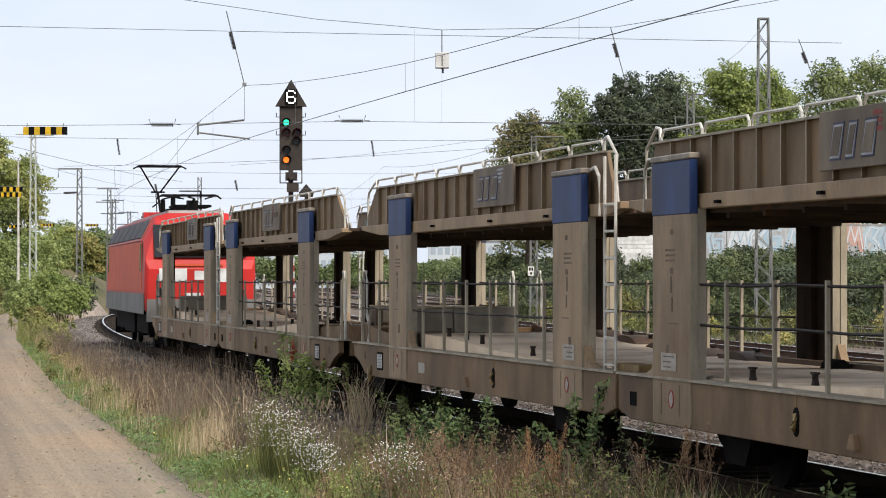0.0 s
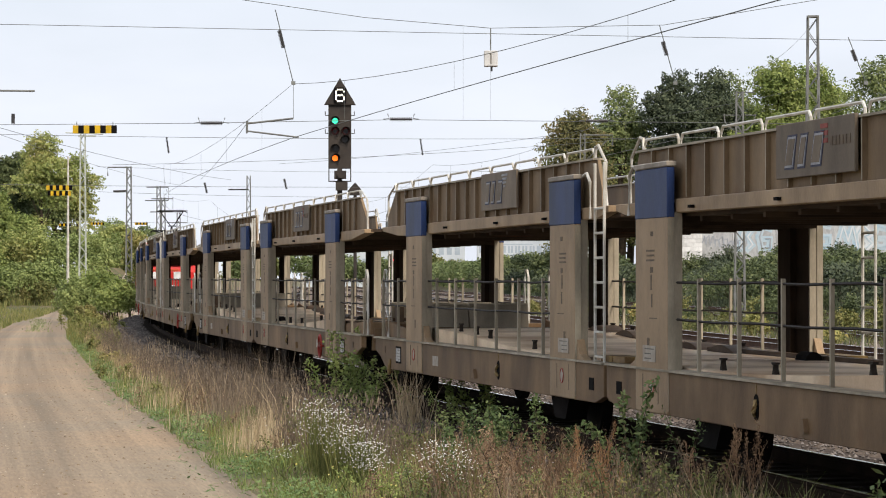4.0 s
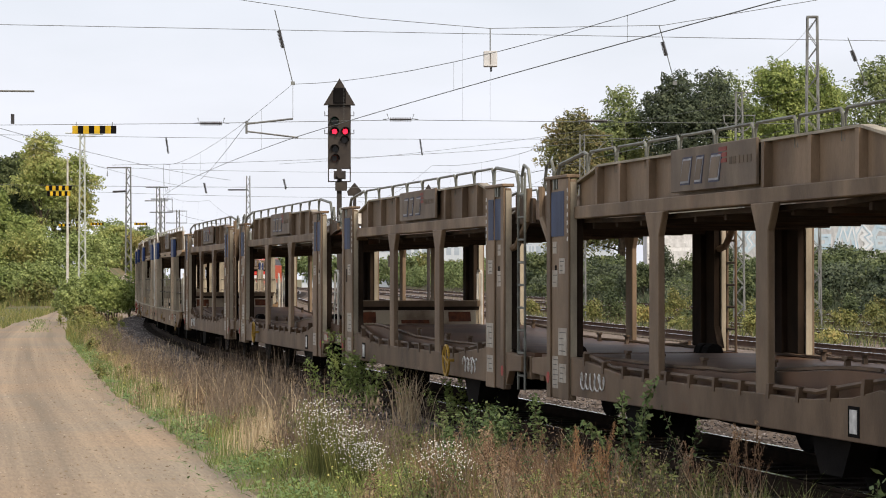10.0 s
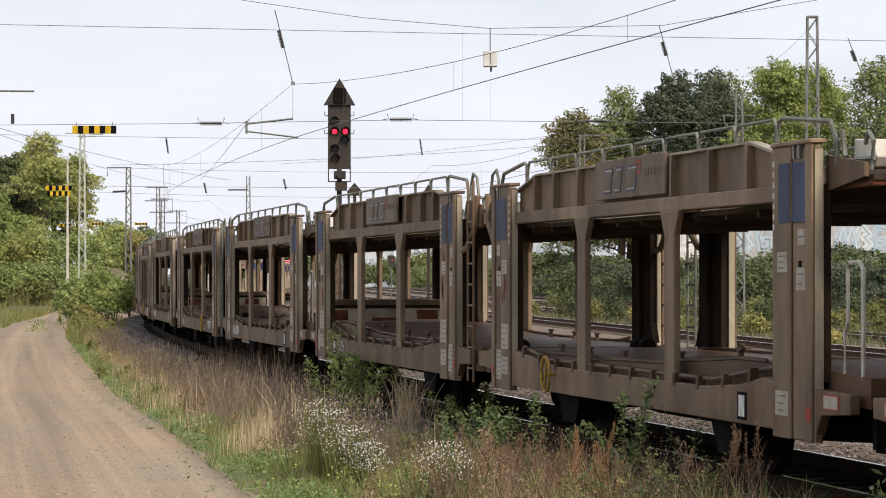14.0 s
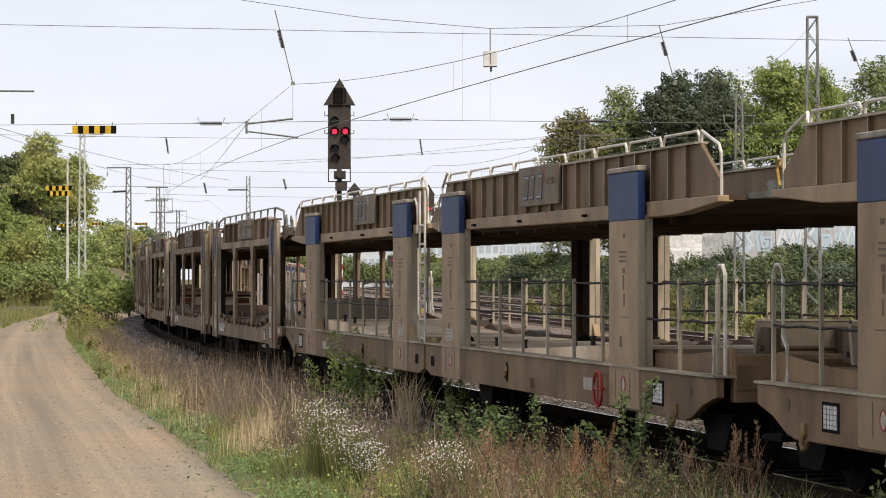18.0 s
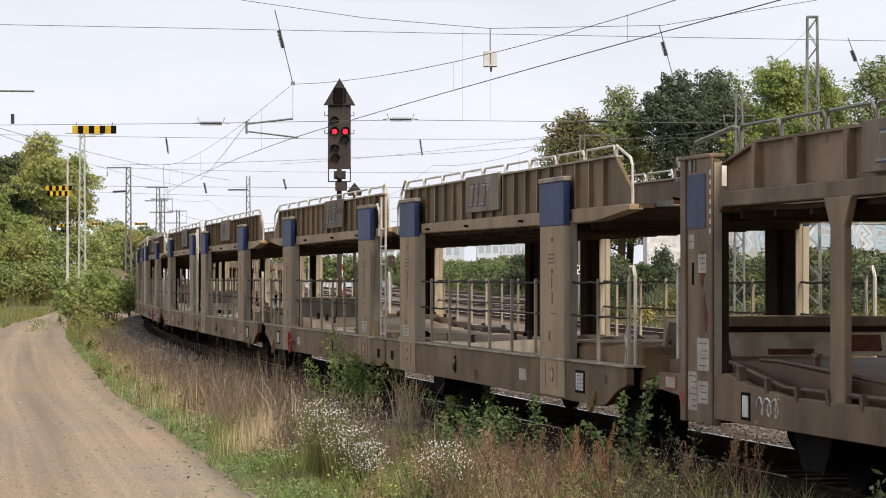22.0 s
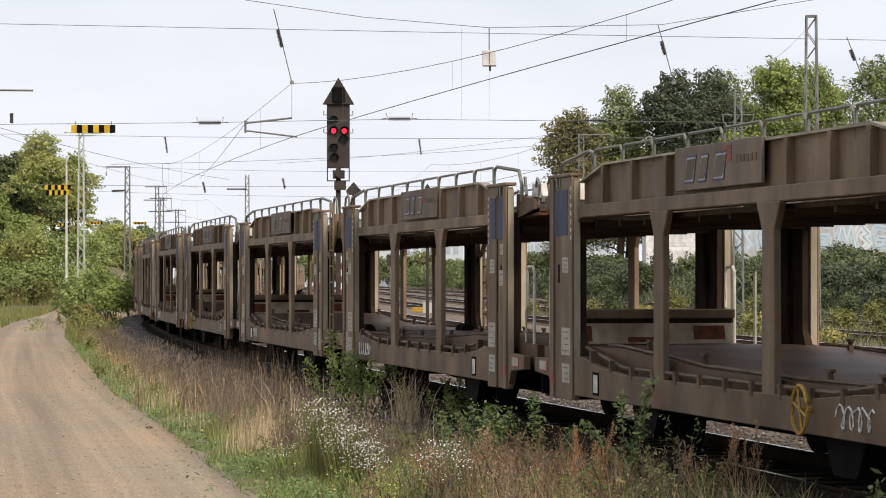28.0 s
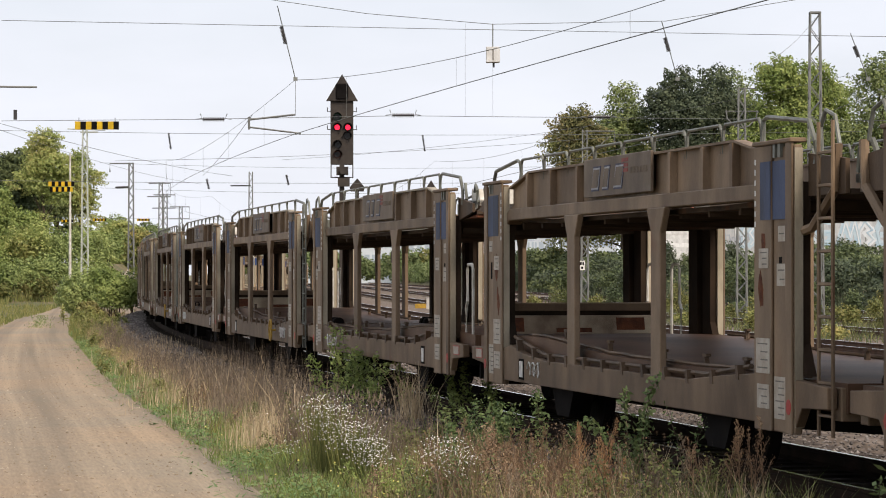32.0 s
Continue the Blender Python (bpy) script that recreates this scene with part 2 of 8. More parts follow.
# sleepers on the train's line, blackened to stand for the wagons' shade
SLEEPER_SHADE = paint("oil-blackened sleeper", (0.050, 0.040, 0.032), (0.022, 0.018, 0.015), 2.0, 0.9, spec=0.05)
SLEEPER = paint("weathered sleeper", (0.15, 0.125, 0.10), (0.08, 0.065, 0.05), 2.0, 0.9)
BALLAST = paint("grey brown ballast", (0.215, 0.172, 0.138), (0.085, 0.064, 0.050), 2.2, 0.9, bump=0.9, grain=22.0)
# shoulder and bed colours lowered for the train's shadow, besides dust and oil
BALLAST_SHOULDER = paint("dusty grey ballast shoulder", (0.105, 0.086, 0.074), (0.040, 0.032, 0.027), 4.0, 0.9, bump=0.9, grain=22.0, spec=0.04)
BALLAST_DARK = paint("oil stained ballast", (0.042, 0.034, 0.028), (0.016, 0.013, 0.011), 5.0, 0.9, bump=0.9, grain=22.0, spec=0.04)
LOCO_RED = paint("traffic red", (0.48, 0.024, 0.020), (0.38, 0.022, 0.018), 1.0, 0.45, bump=0.02, spec=0.22)
# body red made pinker here: light on the roof slope is painted in
LOCO_SUNLIT = paint("sun-faded red roof slope", (0.42, 0.085, 0.070), (0.34, 0.065, 0.052), 1.0, 0.5, bump=0.03)
LOCO_DUSTY = paint("dusty faded red side", (0.64, 0.100, 0.036), (0.46, 0.080, 0.036), 0.8, 0.55, bump=0.03)
ROOF_GRILLE = paint("dusty dark roof grille", (0.085, 0.088, 0.095), (0.05, 0.05, 0.055), 3.0, 0.7)
LOCO_GREY = paint("grey skirt", (0.20, 0.195, 0.19), (0.13, 0.125, 0.12), 1.0, 0.6)
LOCO_ROOF = paint("pale grey roof", (0.46, 0.45, 0.44), None, 1.0, 0.5)
LOCO_WHITE = paint("light grey bib", (0.74, 0.75, 0.74), None, 2.0, 0.4)
GLASS_DARK = paint("dark window glass", (0.015, 0.017, 0.02), None, 1.0, 0.08, bump=0, spec=0.5)
BLACK = paint("matt black", (0.010, 0.009, 0.009), None, 3.0, 0.85, spec=0.04)
SIGNAL_BODY = paint("sooty signal screen", (0.052, 0.043, 0.036), (0.028, 0.024, 0.022), 3.0, 0.7)
INSUL = paint("brown glazed insulator", (0.045, 0.042, 0.042), None, 4.0, 0.3, spec=0.5)

# ---- shape building ----
class Shape:
    """Collects solids for one mesh."""

    def __init__(self):
        self.v, self.f = [], []

    def add(self, verts, faces):
        k = len(self.v)
        self.v += [tuple(p) for p in verts]
        self.f += [tuple(i + k for i in q) for q in faces]
        return self

    def box(self, x0, x1, y0, y1, z0, z1):
        return self.add([(x, y, z) for z in (z0, z1) for y in (y0, y1) for x in (x0, x1)],
                        [(0, 2, 3, 1), (4, 5, 7, 6), (0, 1, 5, 4), (2, 6, 7, 3), (0, 4, 6, 2), (1, 3, 7, 5)])

    def prism(self, poly, y0, y1):
        """A polygon of (x, z) pushed from y0 to y1."""
        n = len(poly)
        return self.add([(x, y0, z) for x, z in poly] + [(x, y1, z) for x, z in poly],
                        [tuple(range(n)), tuple(range(2 * n - 1, n - 1, -1))] + [(i, i + n, (i + 1) % n + n, (i + 1) % n) for i in range(n)])

    def prism_x(self, poly, x0, x1):
        n = len(poly)
        return self.add([(x0, y, z) for y, z in poly] + [(x1, y, z) for y, z in poly],
                        [tuple(range(n)), tuple(range(2 * n - 1, n - 1, -1))] + [(i, i + n, (i + 1) % n + n, (i + 1) % n) for i in range(n)])

    def prism_z(self, poly, z0, z1):
        n = len(poly)
        return self.add([(x, y, z0) for x, y in poly] + [(x, y, z1) for x, y in poly],
                        [tuple(range(n)), tuple(range(2 * n - 1, n - 1, -1))] + [(i, i + n, (i + 1) % n + n, (i + 1) % n) for i in range(n)])

    def tube(self, pts, r, sides=6, closed=False):
        pts = [Vector(p) for p in pts]
        n = len(pts)
        rings = []
        for i, p in enumerate(pts):
            a = pts[(i - 1) % n] if closed or i else p
            b = pts[(i + 1) % n] if closed or i < n - 1 else p
            d = (b - a).normalized()
            u = d.orthogonal().normalized() if abs(d.z) > 0.99 else d.cross(Vector((0, 0, 1))).normalized()
            w = d.cross(u)
            rr = r[i] if isinstance(r, (list, tuple)) else r
            rings.append([p + rr * (math.cos(2 * math.pi * k / sides) * u + math.sin(2 * math.pi * k / sides) * w) for k in range(sides)])
        faces = []
        for i in range(n if closed else n - 1):
            j = (i + 1) % n
            faces += [(i * sides + k, i * sides + (k + 1) % sides, j * sides + (k + 1) % sides, j * sides + k) for k in range(sides)]
        if not closed:
            faces += [tuple(range(sides - 1, -1, -1)), tuple((n - 1) * sides + k for k in range(sides))]
        return self.add([q for ring in rings for q in ring], faces)

    def drum(self, x, y0, y1, z, r, sides=16):
        """A wheel-like drum with its axis along y."""
        return self.prism([(x + r * math.cos(2 * math.pi * k / sides), z + r * math.sin(2 * math.pi * k / sides)) for k in range(sides)], y0, y1)

    def mesh(self, name, bevel=0.0, smooth=False):
        me = bpy.data.meshes.new(name)
        me.from_pydata(self.v, [], self.f)
        bm = bmesh.new()
        bm.from_mesh(me)
        bmesh.ops.recalc_face_normals(bm, faces=bm.faces)
        if bevel:
            sharp = [e for e in bm.edges if len(e.link_faces) == 2 and e.calc_face_angle(0) > 0.6]
            bmesh.ops.bevel(bm, geom=sharp, offset=bevel, segments=1, affect="EDGES", clamp_overlap=True)
        bm.to_mesh(me)
        bm.free()
        if smooth:
            me.polygons.foreach_set("use_smooth", [True] * len(me.polygons))
        return me


def part(name, shape, material, parent, label="", bevel=0.0, smooth=False):
    """Links a shape, or a ready mesh, as one mesh object under its thing or part."""
    me = shape.mesh(name, bevel, smooth) if isinstance(shape, Shape) else shape
    if material and not me.materials:
        me.materials.append(material)
    ob = new(name, me)
    ob.parent = parent
    if label:
        ob["label"] = label
    return ob


def thing(name, label, category, group="", kind=""):
    return tagged(new(name), label, category, group, kind)


SIDES = ((1, "left"), (-1, "right"))


def span(s, a, b):
    """a to b on the side s, in rising order."""
    return (a, b) if s > 0 else (-b, -a)


# ---- wagons: x forward along the train, z from the top of the rails; q counts back from the front post ----
def wheelset(parent, x):
    w = Shape()
    w.tube([(x, -1.0, 0.45), (x, 1.0, 0.45)], 0.08, 8)
    for s, _ in SIDES:
        y0, y1 = span(s, 0.69, 0.82)
        w.drum(x, y0, y1, 0.455, 0.455, 24)
        a, b = span(s, 0.98, 1.16)
        w.box(x - 0.17, x + 0.17, a, b, 0.34, 0.60)
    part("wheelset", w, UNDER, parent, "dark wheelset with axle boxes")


def sheet(parent, name, mat, prof, y0, y1, t, label=""):
    """A bent floor: profile of (x, z) from front to back, of thickness t."""
    poly = list(prof) + [(x, z - t) for x, z in reversed(prof)]
    return part(name, Shape().prism(poly, y0, y1), mat, parent, label)


def channel(x0, x1, s, ya, yb, z0, z1, t=0.008):
    """A U-shaped section standing upright: two flanges from ya out to yb, joined by a thin back at ya."""
    poly = [(x0, ya), (x0, yb), (x0 + t, yb), (x0 + t, ya + 0.0025), (x1 - t, ya + 0.0025), (x1 - t, yb), (x1, yb), (x1, ya)]
    return Shape().prism_z([(x, s * y) for x, y in poly], z0, z1)


def loop_rail(x0, x1, y, z0, z1, r=0.0155, lean=0.0):
    c = 0.05
    return Shape().tube([(x0, y, z0), (x0 - lean, y, z1 - c), (x0 - c - lean, y, z1), (x1 + c + lean, y, z1), (x1 + lean, y, z1 - c), (x1, y, z0)], r, 6)


def ladder(parent, x0, x1, y, z0, z1, step, mat, label):
    g = Shape().tube([(x0, y, z0), (x0, y, z1)], 0.019, 6).tube([(x1, y, z0), (x1, y, z1)], 0.019, 6)
    z = z0 + 0.18
    while z < z1 - 0.25:
        g.tube([(x0, y, z), (x1, y, z)], 0.016, 5)
        z += step
    part("ladder", g, mat, parent, label)


def notice(parent, xa, xb, s, za, zb, y, rows, mat=None):
    """A notice plate on the side s, its front divided into fields, the printed lines in dark ink."""
    xs = [xa, xa + 0.14 * (xb - xa), xa + 0.66 * (xb - xa), xb - 0.12 * (xb - xa), xb]
    zs, ink = [za], []
    for k in reversed(range(rows)):
        z = zb - (k + 0.7) * (zb - za) / (rows + 0.4)
        zs += [z - 0.006, z + 0.006]
        ink += [0, 2 if k % 3 else 1]
    zs.append(zb)
    ink.append(0)
    n = len(xs)
    v = [(x, s * (y + 0.006), z) for z in zs for x in xs]
    f, m = [], []
    for r in range(len(zs) - 1):
        for c in range(n - 1):
            q = [r * n + c, r * n + c + 1, (r + 1) * n + c + 1, (r + 1) * n + c]
            f.append(q if s < 0 else q[::-1])
            m.append(1 if ink[r] and 0 < c < 1 + (2 if ink[r] == 1 else 1) else 0)
    b = len(v)
    v += [(xa, s * y, za), (xb, s * y, za), (xb, s * y, zb), (xa, s * y, zb)]
    last = (len(zs) - 1) * n
    for loop in ([b, b + 1] + list(range(n - 1, -1, -1)), [b + 2, b + 3] + list(range(last, last + n)), [b + 1, b + 2] + [k * n + n - 1 for k in range(len(zs) - 1, -1, -1)], [b + 3, b] + [k * n for k in range(len(zs))]):
        f.append(loop)
        m.append(0)
    me = bpy.data.meshes.new("notice")
    me.from_pydata(v, [], f)
    me.materials.append(mat or LABEL)
    me.materials.append(INK)
    me.polygons.foreach_set("material_index", m)
    part("notice", me, None, parent, "grubby white notice with faint printed lines")


def logo_plate(parent, xm, half, s, za, zb, y, mat, swoosh, pale):
    """A sign plate with a plain three-stroke mark in place of the firm's lettering."""
    a, b = span(s, y, y + 0.035)
    pl = part("sign_plate", Shape().box(xm - half, xm + half, a, b, za, zb), mat, parent, "grey-brown sign plate with a worn blue mark", 0.006)
    a, b = span(s, y + 0.035, y + 0.040)
    h = zb - za
    z0, z1 = za + 0.2 * h, zb - 0.26 * h
    d = s                       # reading direction seen from outside: towards -x on the left side
    def X(u):
        return xm - d * u
    for e, lift, m, nm in ((0.022, 0.0, LOGO_BLUE, "mark_ground"), (0.004, 0.004, LOGO_PALE, "mark_edge"), (-0.016, 0.008, mat, "mark")):
        g = Shape()
        sl = 0.10
        o, k = -half * 0.74, half * 0.30
        for i in range(3):
            u0, u1 = o + i * 1.15 * k, o + i * 1.15 * k + (0.68, 0.50, 0.74)[i] * k
            g.prism([(X(u0 - e), z0 - e), (X(u1 + e), z0 - e), (X(u1 + sl + e), z1 + e), (X(u0 + sl - e), z1 + e)], a + s * lift, b + s * lift)
        tagged(part(nm, g, m, pl), kind="stuff")
    if swoosh == "fan":
        g = Shape()
        for i in range(4):
            z = zb - h * (0.10 + 0.10 * i)
            g.prism([(X(half * (0.20 + 0.03 * i)), z - 0.015), (X(half * (0.52 - 0.04 * i)), z - 0.015), (X(half * (0.55 - 0.04 * i)), z + 0.013), (X(half * (0.22 + 0.03 * i)), z + 0.013)], a, b)
        part("striped_disc", g, LOGO_PALE, pl)
    else:
        g = Shape()
        for i in range(3):
            z = zb - h * (0.14 + 0.13 * i)
            g.box(min(X(half * 0.18), X(half * 0.36)), max(X(half * 0.18), X(half * 0.36)), a, b, z - 0.02, z + 0.02)
        part("red_mark", g, LOGO_RED, pl)
        g = Shape()
        for i in range(6):
            u0 = half * (0.42 + 0.085 * i)
            g.box(min(X(u0), X(u0 + half * 0.06)), max(X(u0), X(u0 + half * 0.06)), a, b, za + 0.50 * h, za + 0.66 * h)
        tagged(part("faint_bars", g, FADED_INK, pl), kind="stuff")


def scrawl(parent, xm, s, y, za, zb, n, rnd):
    """One sprayed looping line that cannot be read."""
    pts = []
    w, h, zm = 0.24, (zb - za) / 2, (za + zb) / 2
    for i in range(n):
        tall, fat = rnd.uniform(0.7, 1.0), rnd.uniform(0.05, 0.10)
        for k in range(9):
            a = 2 * math.pi * k / 9 + i
            pts.append((xm + s * (n / 2 - i - k / 14) * w + fat * math.cos(a), s * (y + 0.006), zm + h * tall * math.sin(a)))
    part("spray_line", Shape().tube(pts, 0.010, 4), WHITE_MARK, parent, "white spray-painted looping line")


def wagon_wide(label, plate_mat, swoosh, wheel_red, far):
    """Half of a double-deck car wagon with broad posts; its front has the long overhang, its back the ladders."""
    H = 5.35
    X = lambda q: H - q
    root = thing("car_transporter_wagon", label, "freight wagon", "wagons of the freight train")
    # lower frame
    for s, _ in SIDES:
        a, b = span(s, 1.40, 1.485)
        sill = part("side_sill", Shape().prism([(X(-2.80), 0.96), (X(12.0), 0.96), (X(12.0), 0.60), (X(11.6), 0.52), (X(-1.70), 0.50), (X(-1.95), 0.54), (X(-2.35), 0.68), (X(-2.80), 0.77)], a, b), TAUPE_SILL, root, "broad taupe steel side sill", 0.008)
        a, b = span(s, 1.28, 1.515)
        part("top_flange", Shape().box(X(12.0), X(-2.82), a, b, 0.962, 0.985), EDGE, sill, "worn top flange in sunlit pale")
        a, b = span(s, 1.485, 1.492)
        for q0, q1, z0, z1, m, nm in ((-0.94, -0.50, 0.61, 0.87, BLACK, "data_frame"), (11.34, 11.56, 0.66, 0.80, BLACK, "lifting_pocket"), (2.05, 2.45, 0.66, 0.80, LABEL, "small_plate")):
            part(nm, Shape().box(X(q1), X(q0), a, b, z0, z1), m, sill)
        a, b = span(s, 1.492, 1.497)
        card = part("data_card", Shape().box(X(-0.55), X(-0.89), a, b, 0.64, 0.84), WHITE_MARK, sill, "white data card in a black frame")
        g = Shape()
        for k in range(4):
            g.box(X(-0.55), X(-0.89), *span(s, 1.497, 1.499), 0.672 + 0.045 * k, 0.678 + 0.045 * k)
        for k in range(3):
            g.box(X(-0.63 - 0.085 * k), X(-0.64 - 0.085 * k), *span(s, 1.497, 1.499), 0.64, 0.84)
        tagged(part("print", g, INK, card), kind="stuff")
        part("towing_hook", Shape().tube([(X(-1.42), s * 1.49, 0.62), (X(-1.42), s * 1.52, 0.48), (X(-1.37), s * 1.52, 0.43), (X(-1.29), s * 1.52, 0.45), (X(-1.27), s * 1.52, 0.51)], 0.024, 6).box(X(-1.37), X(-1.47), *span(s, 1.485, 1.51), 0.56, 0.66), YELLOW_DULL, sill, "worn yellow towing hook")
        # side board along the overhanging floor, higher towards the end
        part("side_board", Shape().prism([(X(-0.02), 0.985), (X(-0.02), 1.13), (X(-1.2), 1.15), (X(-2.1), 1.20), (X(-2.66), 1.25), (X(-2.78), 1.23), (X(-2.78), 0.985)], *span(s, 1.285, 1.325)), TAUPE_SILL, sill, "brown side board of the overhanging floor", 0.006)
        g = Shape()
        g.prism([(X(6.5) + 0.080 * math.cos(k * math.pi / 8), 0.73 + 0.050 * (1 if k < 8 else -1) + 0.075 * math.sin(k * math.pi / 8)) for k in range(16)], *span(s, 1.485, 1.489))
        eye = part("lifting_eye", g, BLACK, sill, "dark oval opening in the sill")
        part("lashing_hook", Shape().tube([(X(6.50), s * 1.493, 0.79), (X(6.46), s * 1.515, 0.74), (X(6.49), s * 1.52, 0.69), (X(6.52), s * 1.495, 0.65)], [0.026, 0.020, 0.026, 0.016], 6).tube([(X(6.50), s * 1.488, 0.86), (X(6.50), s * 1.488, 0.95)], 0.006, 4), BRASS, eye, "worn brass-coloured lashing hook")
        part("bracket", Shape().prism([(X(5.18), 0.58), (X(5.10), 0.70), (X(5.02), 0.70), (X(4.98), 0.58)], *span(s, 1.485, 1.53)), TAUPE_SILL, sill)
        part("round_cover", Shape().drum(X(-1.9), *span(s, 1.485, 1.491), 0.80, 0.06, 10), BROWN_DARK, sill)
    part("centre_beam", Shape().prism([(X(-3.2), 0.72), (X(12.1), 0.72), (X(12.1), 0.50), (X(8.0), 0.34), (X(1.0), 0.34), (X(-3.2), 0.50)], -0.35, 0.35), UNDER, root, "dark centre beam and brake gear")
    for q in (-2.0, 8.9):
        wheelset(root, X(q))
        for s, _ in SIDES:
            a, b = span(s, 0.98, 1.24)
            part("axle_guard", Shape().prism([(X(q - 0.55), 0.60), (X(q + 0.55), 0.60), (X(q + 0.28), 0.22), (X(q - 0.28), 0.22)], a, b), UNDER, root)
    sheet(root, "end_deck", TAUPE_SILL, [(X(-2.82), 1.09), (X(-2.4), 1.12), (X(-0.5), 1.16), (X(0.3), 1.164)], -1.27, 1.27, 0.24, "brown stained floor over the end")
    sheet(root, "lower_deck", DECK, [(X(0.3), 1.164), (X(1.4), 1.17), (X(3.2), 1.14), (X(5.3), 1.06), (X(7.2), 1.01), (X(9.0), 1.0), (X(12.2), 1.0)], -1.27, 1.27, 0.24, "worn brown and pale steel lower floor")
    sheet(root, "wheel_guide", BROWN_DARK, [(X(7.6), 1.04), (X(8.2), 1.055), (X(12.2), 1.05)], *span(far, 1.0, 1.12), 0.06, "low dark guide rail on the floor")
    # buffers and drawbar under the overhang
    for s, _ in SIDES:
        part("buffer", Shape().tube([(X(-2.75), s * 0.875, 0.86), (X(-3.25), s * 0.875, 0.86)], 0.08, 8), UNDER, root)
    part("drawbar", Shape().box(X(-2.7), X(-3.5), -0.16, 0.16, 0.50, 0.72), UNDER, root, "dark drawbar between the half wagons")
    part("end_beam", Shape().box(X(-2.66), X(-2.80), -1.30, 1.30, 0.72, 1.19).box(X(-2.80), X(-2.84), 0.35, 0.75, 0.74, 1.1).box(X(-2.80), X(-2.84), -0.75, -0.35, 0.74, 1.1), TAUPE_SILL, root, "brown end beam", 0.01)
    part("step", Shape().box(X(-2.72), X(-3.3), 0.72, 1.28, 0.42, 0.47).tube([(X(-2.76), 0.76, 0.45), (X(-2.76), 0.76, 0.74)], 0.02, 4).tube([(X(-2.76), 1.24, 0.45), (X(-2.76), 1.24, 0.74)], 0.02, 4), UNDER, root, "dark step below the end beam")
    # dark humped wheel rests along one side of the floor
    for k in range(5):
        q = 1.75 + 1.55 * k
        zf = float(np.interp(q + 0.6, (1.4, 3.2, 5.3, 7.2), (1.17, 1.14, 1.06, 1.01))) - 0.03
        arc = [(X(q + 1.3 * i / 8), zf + 0.115 * math.sin(math.pi * i / 8) ** 0.8) for i in range(9)]
        part("wheel_rest", Shape().prism(arc, *span(far, 0.86, 1.16)), BROWN_DARK, root, "dark humped wheel rest on the floor", 0.01)
    # raised bridging flaps at the overhang end
    for y0, y1, z0, z1 in ((0.12, 0.84, 1.14, 1.49), (-0.86, 0.10, 1.13, 1.50)):
        fl = part("bridge_flap", Shape().prism([(X(-2.06), z0), (X(-1.98), z0), (X(-2.06), z1), (X(-2.14), z1)], y0, y1), FLAP, root, "raised grey steel bridging flap", 0.006)
        part("flap_edge", Shape().box(X(-2.05), X(-2.15), y0, y1, z1, z1 + 0.02), EDGE, fl)
        part("flap_hinge", Shape().box(X(-2.14), X(-2.40), y0 + 0.04, y0 + 0.16, z0 + 0.02, z1 - 0.06).box(X(-2.14), X(-2.40), y1 - 0.16, y1 - 0.04, z0 + 0.02, z1 - 0.06).tube([(X(-2.2), y0, z0 + 0.1), (X(-2.2), y1, z0 + 0.1)], 0.03, 6), BROWN_DARK, fl, "dark hinge blocks of the flap")
    # posts
    for s, _ in SIDES:
        for q in (0.0, 9.46):
            a, b = span(s, 1.43, 1.50)
            post = part("post", Shape().prism([(X(q), 0.52), (X(q), 3.06), (X(q + 1.25), 3.06), (X(q + 1.25), 0.52)], a, b), TAUPE, root, "broad taupe steel post", 0.012)
            part("edge_strip", channel(X(q + 1.254), X(q - 0.004), s, 1.4265, 1.498, 0.56, 2.54), EDGE, post, "worn flange edges painted sunlit pale")
            part("end_plate", channel(X(q + 1.238), X(q + 0.012), s, 1.34, 1.4255, 0.985, 2.60, 0.012), EDGE, post, "end plates of the post, painted sunlit pale")
            a, b = span(s, 1.425, 1.508)
            part("post_head", Shape().box(X(q + 1.256), X(q - 0.006), a, b, 2.545, 3.065), BLUE, post, "dull blue painted post head", 0.01)
            a, b = span(s, 1.41, 1.52)
            part("post_cap", Shape().box(X(q + 1.27), X(q - 0.02), a, b, 3.066, 3.125), CAP, post, "pale cap plate", 0.01)
            a, b = span(s, 1.335, 1.428)
            part("web", Shape().prism([(X(q + 0.05), 0.99), (X(q + 0.05), 2.7), (X(q + 1.20), 2.7), (X(q + 1.20), 0.99)], a, b).box(X(q + 0.75), X(q + 0.5), *span(s, 1.26, 1.336), 1.0, 2.65), WEB, post, "recessed post web, darkened for shade")
            a, b = span(s, 1.385, 1.475)
            part("foot", Shape().prism([(X(q + 1.25), 1.22), (X(q + 1.25), 0.985), (X(q + 1.62), 0.985), (X(q + 1.38), 1.05)], a, b), TAUPE, post)
            a, b = span(s, 1.5, 1.504)
            part("warning_disc", Shape().drum(X(q + 0.62), a, b, 0.78, 0.075, 14), LABEL, post, "white disc with a red ring")
            part("disc_ring", Shape().tube([(X(q + 0.62) + 0.075 * math.cos(k * math.pi / 7), s * 1.503, 0.78 + 0.085 * math.sin(k * math.pi / 7)) for k in range(14)], 0.007, 4, True), RED_MARK, post, "red ring")
            g = Shape()
            a, b = span(s, 1.5, 1.503)
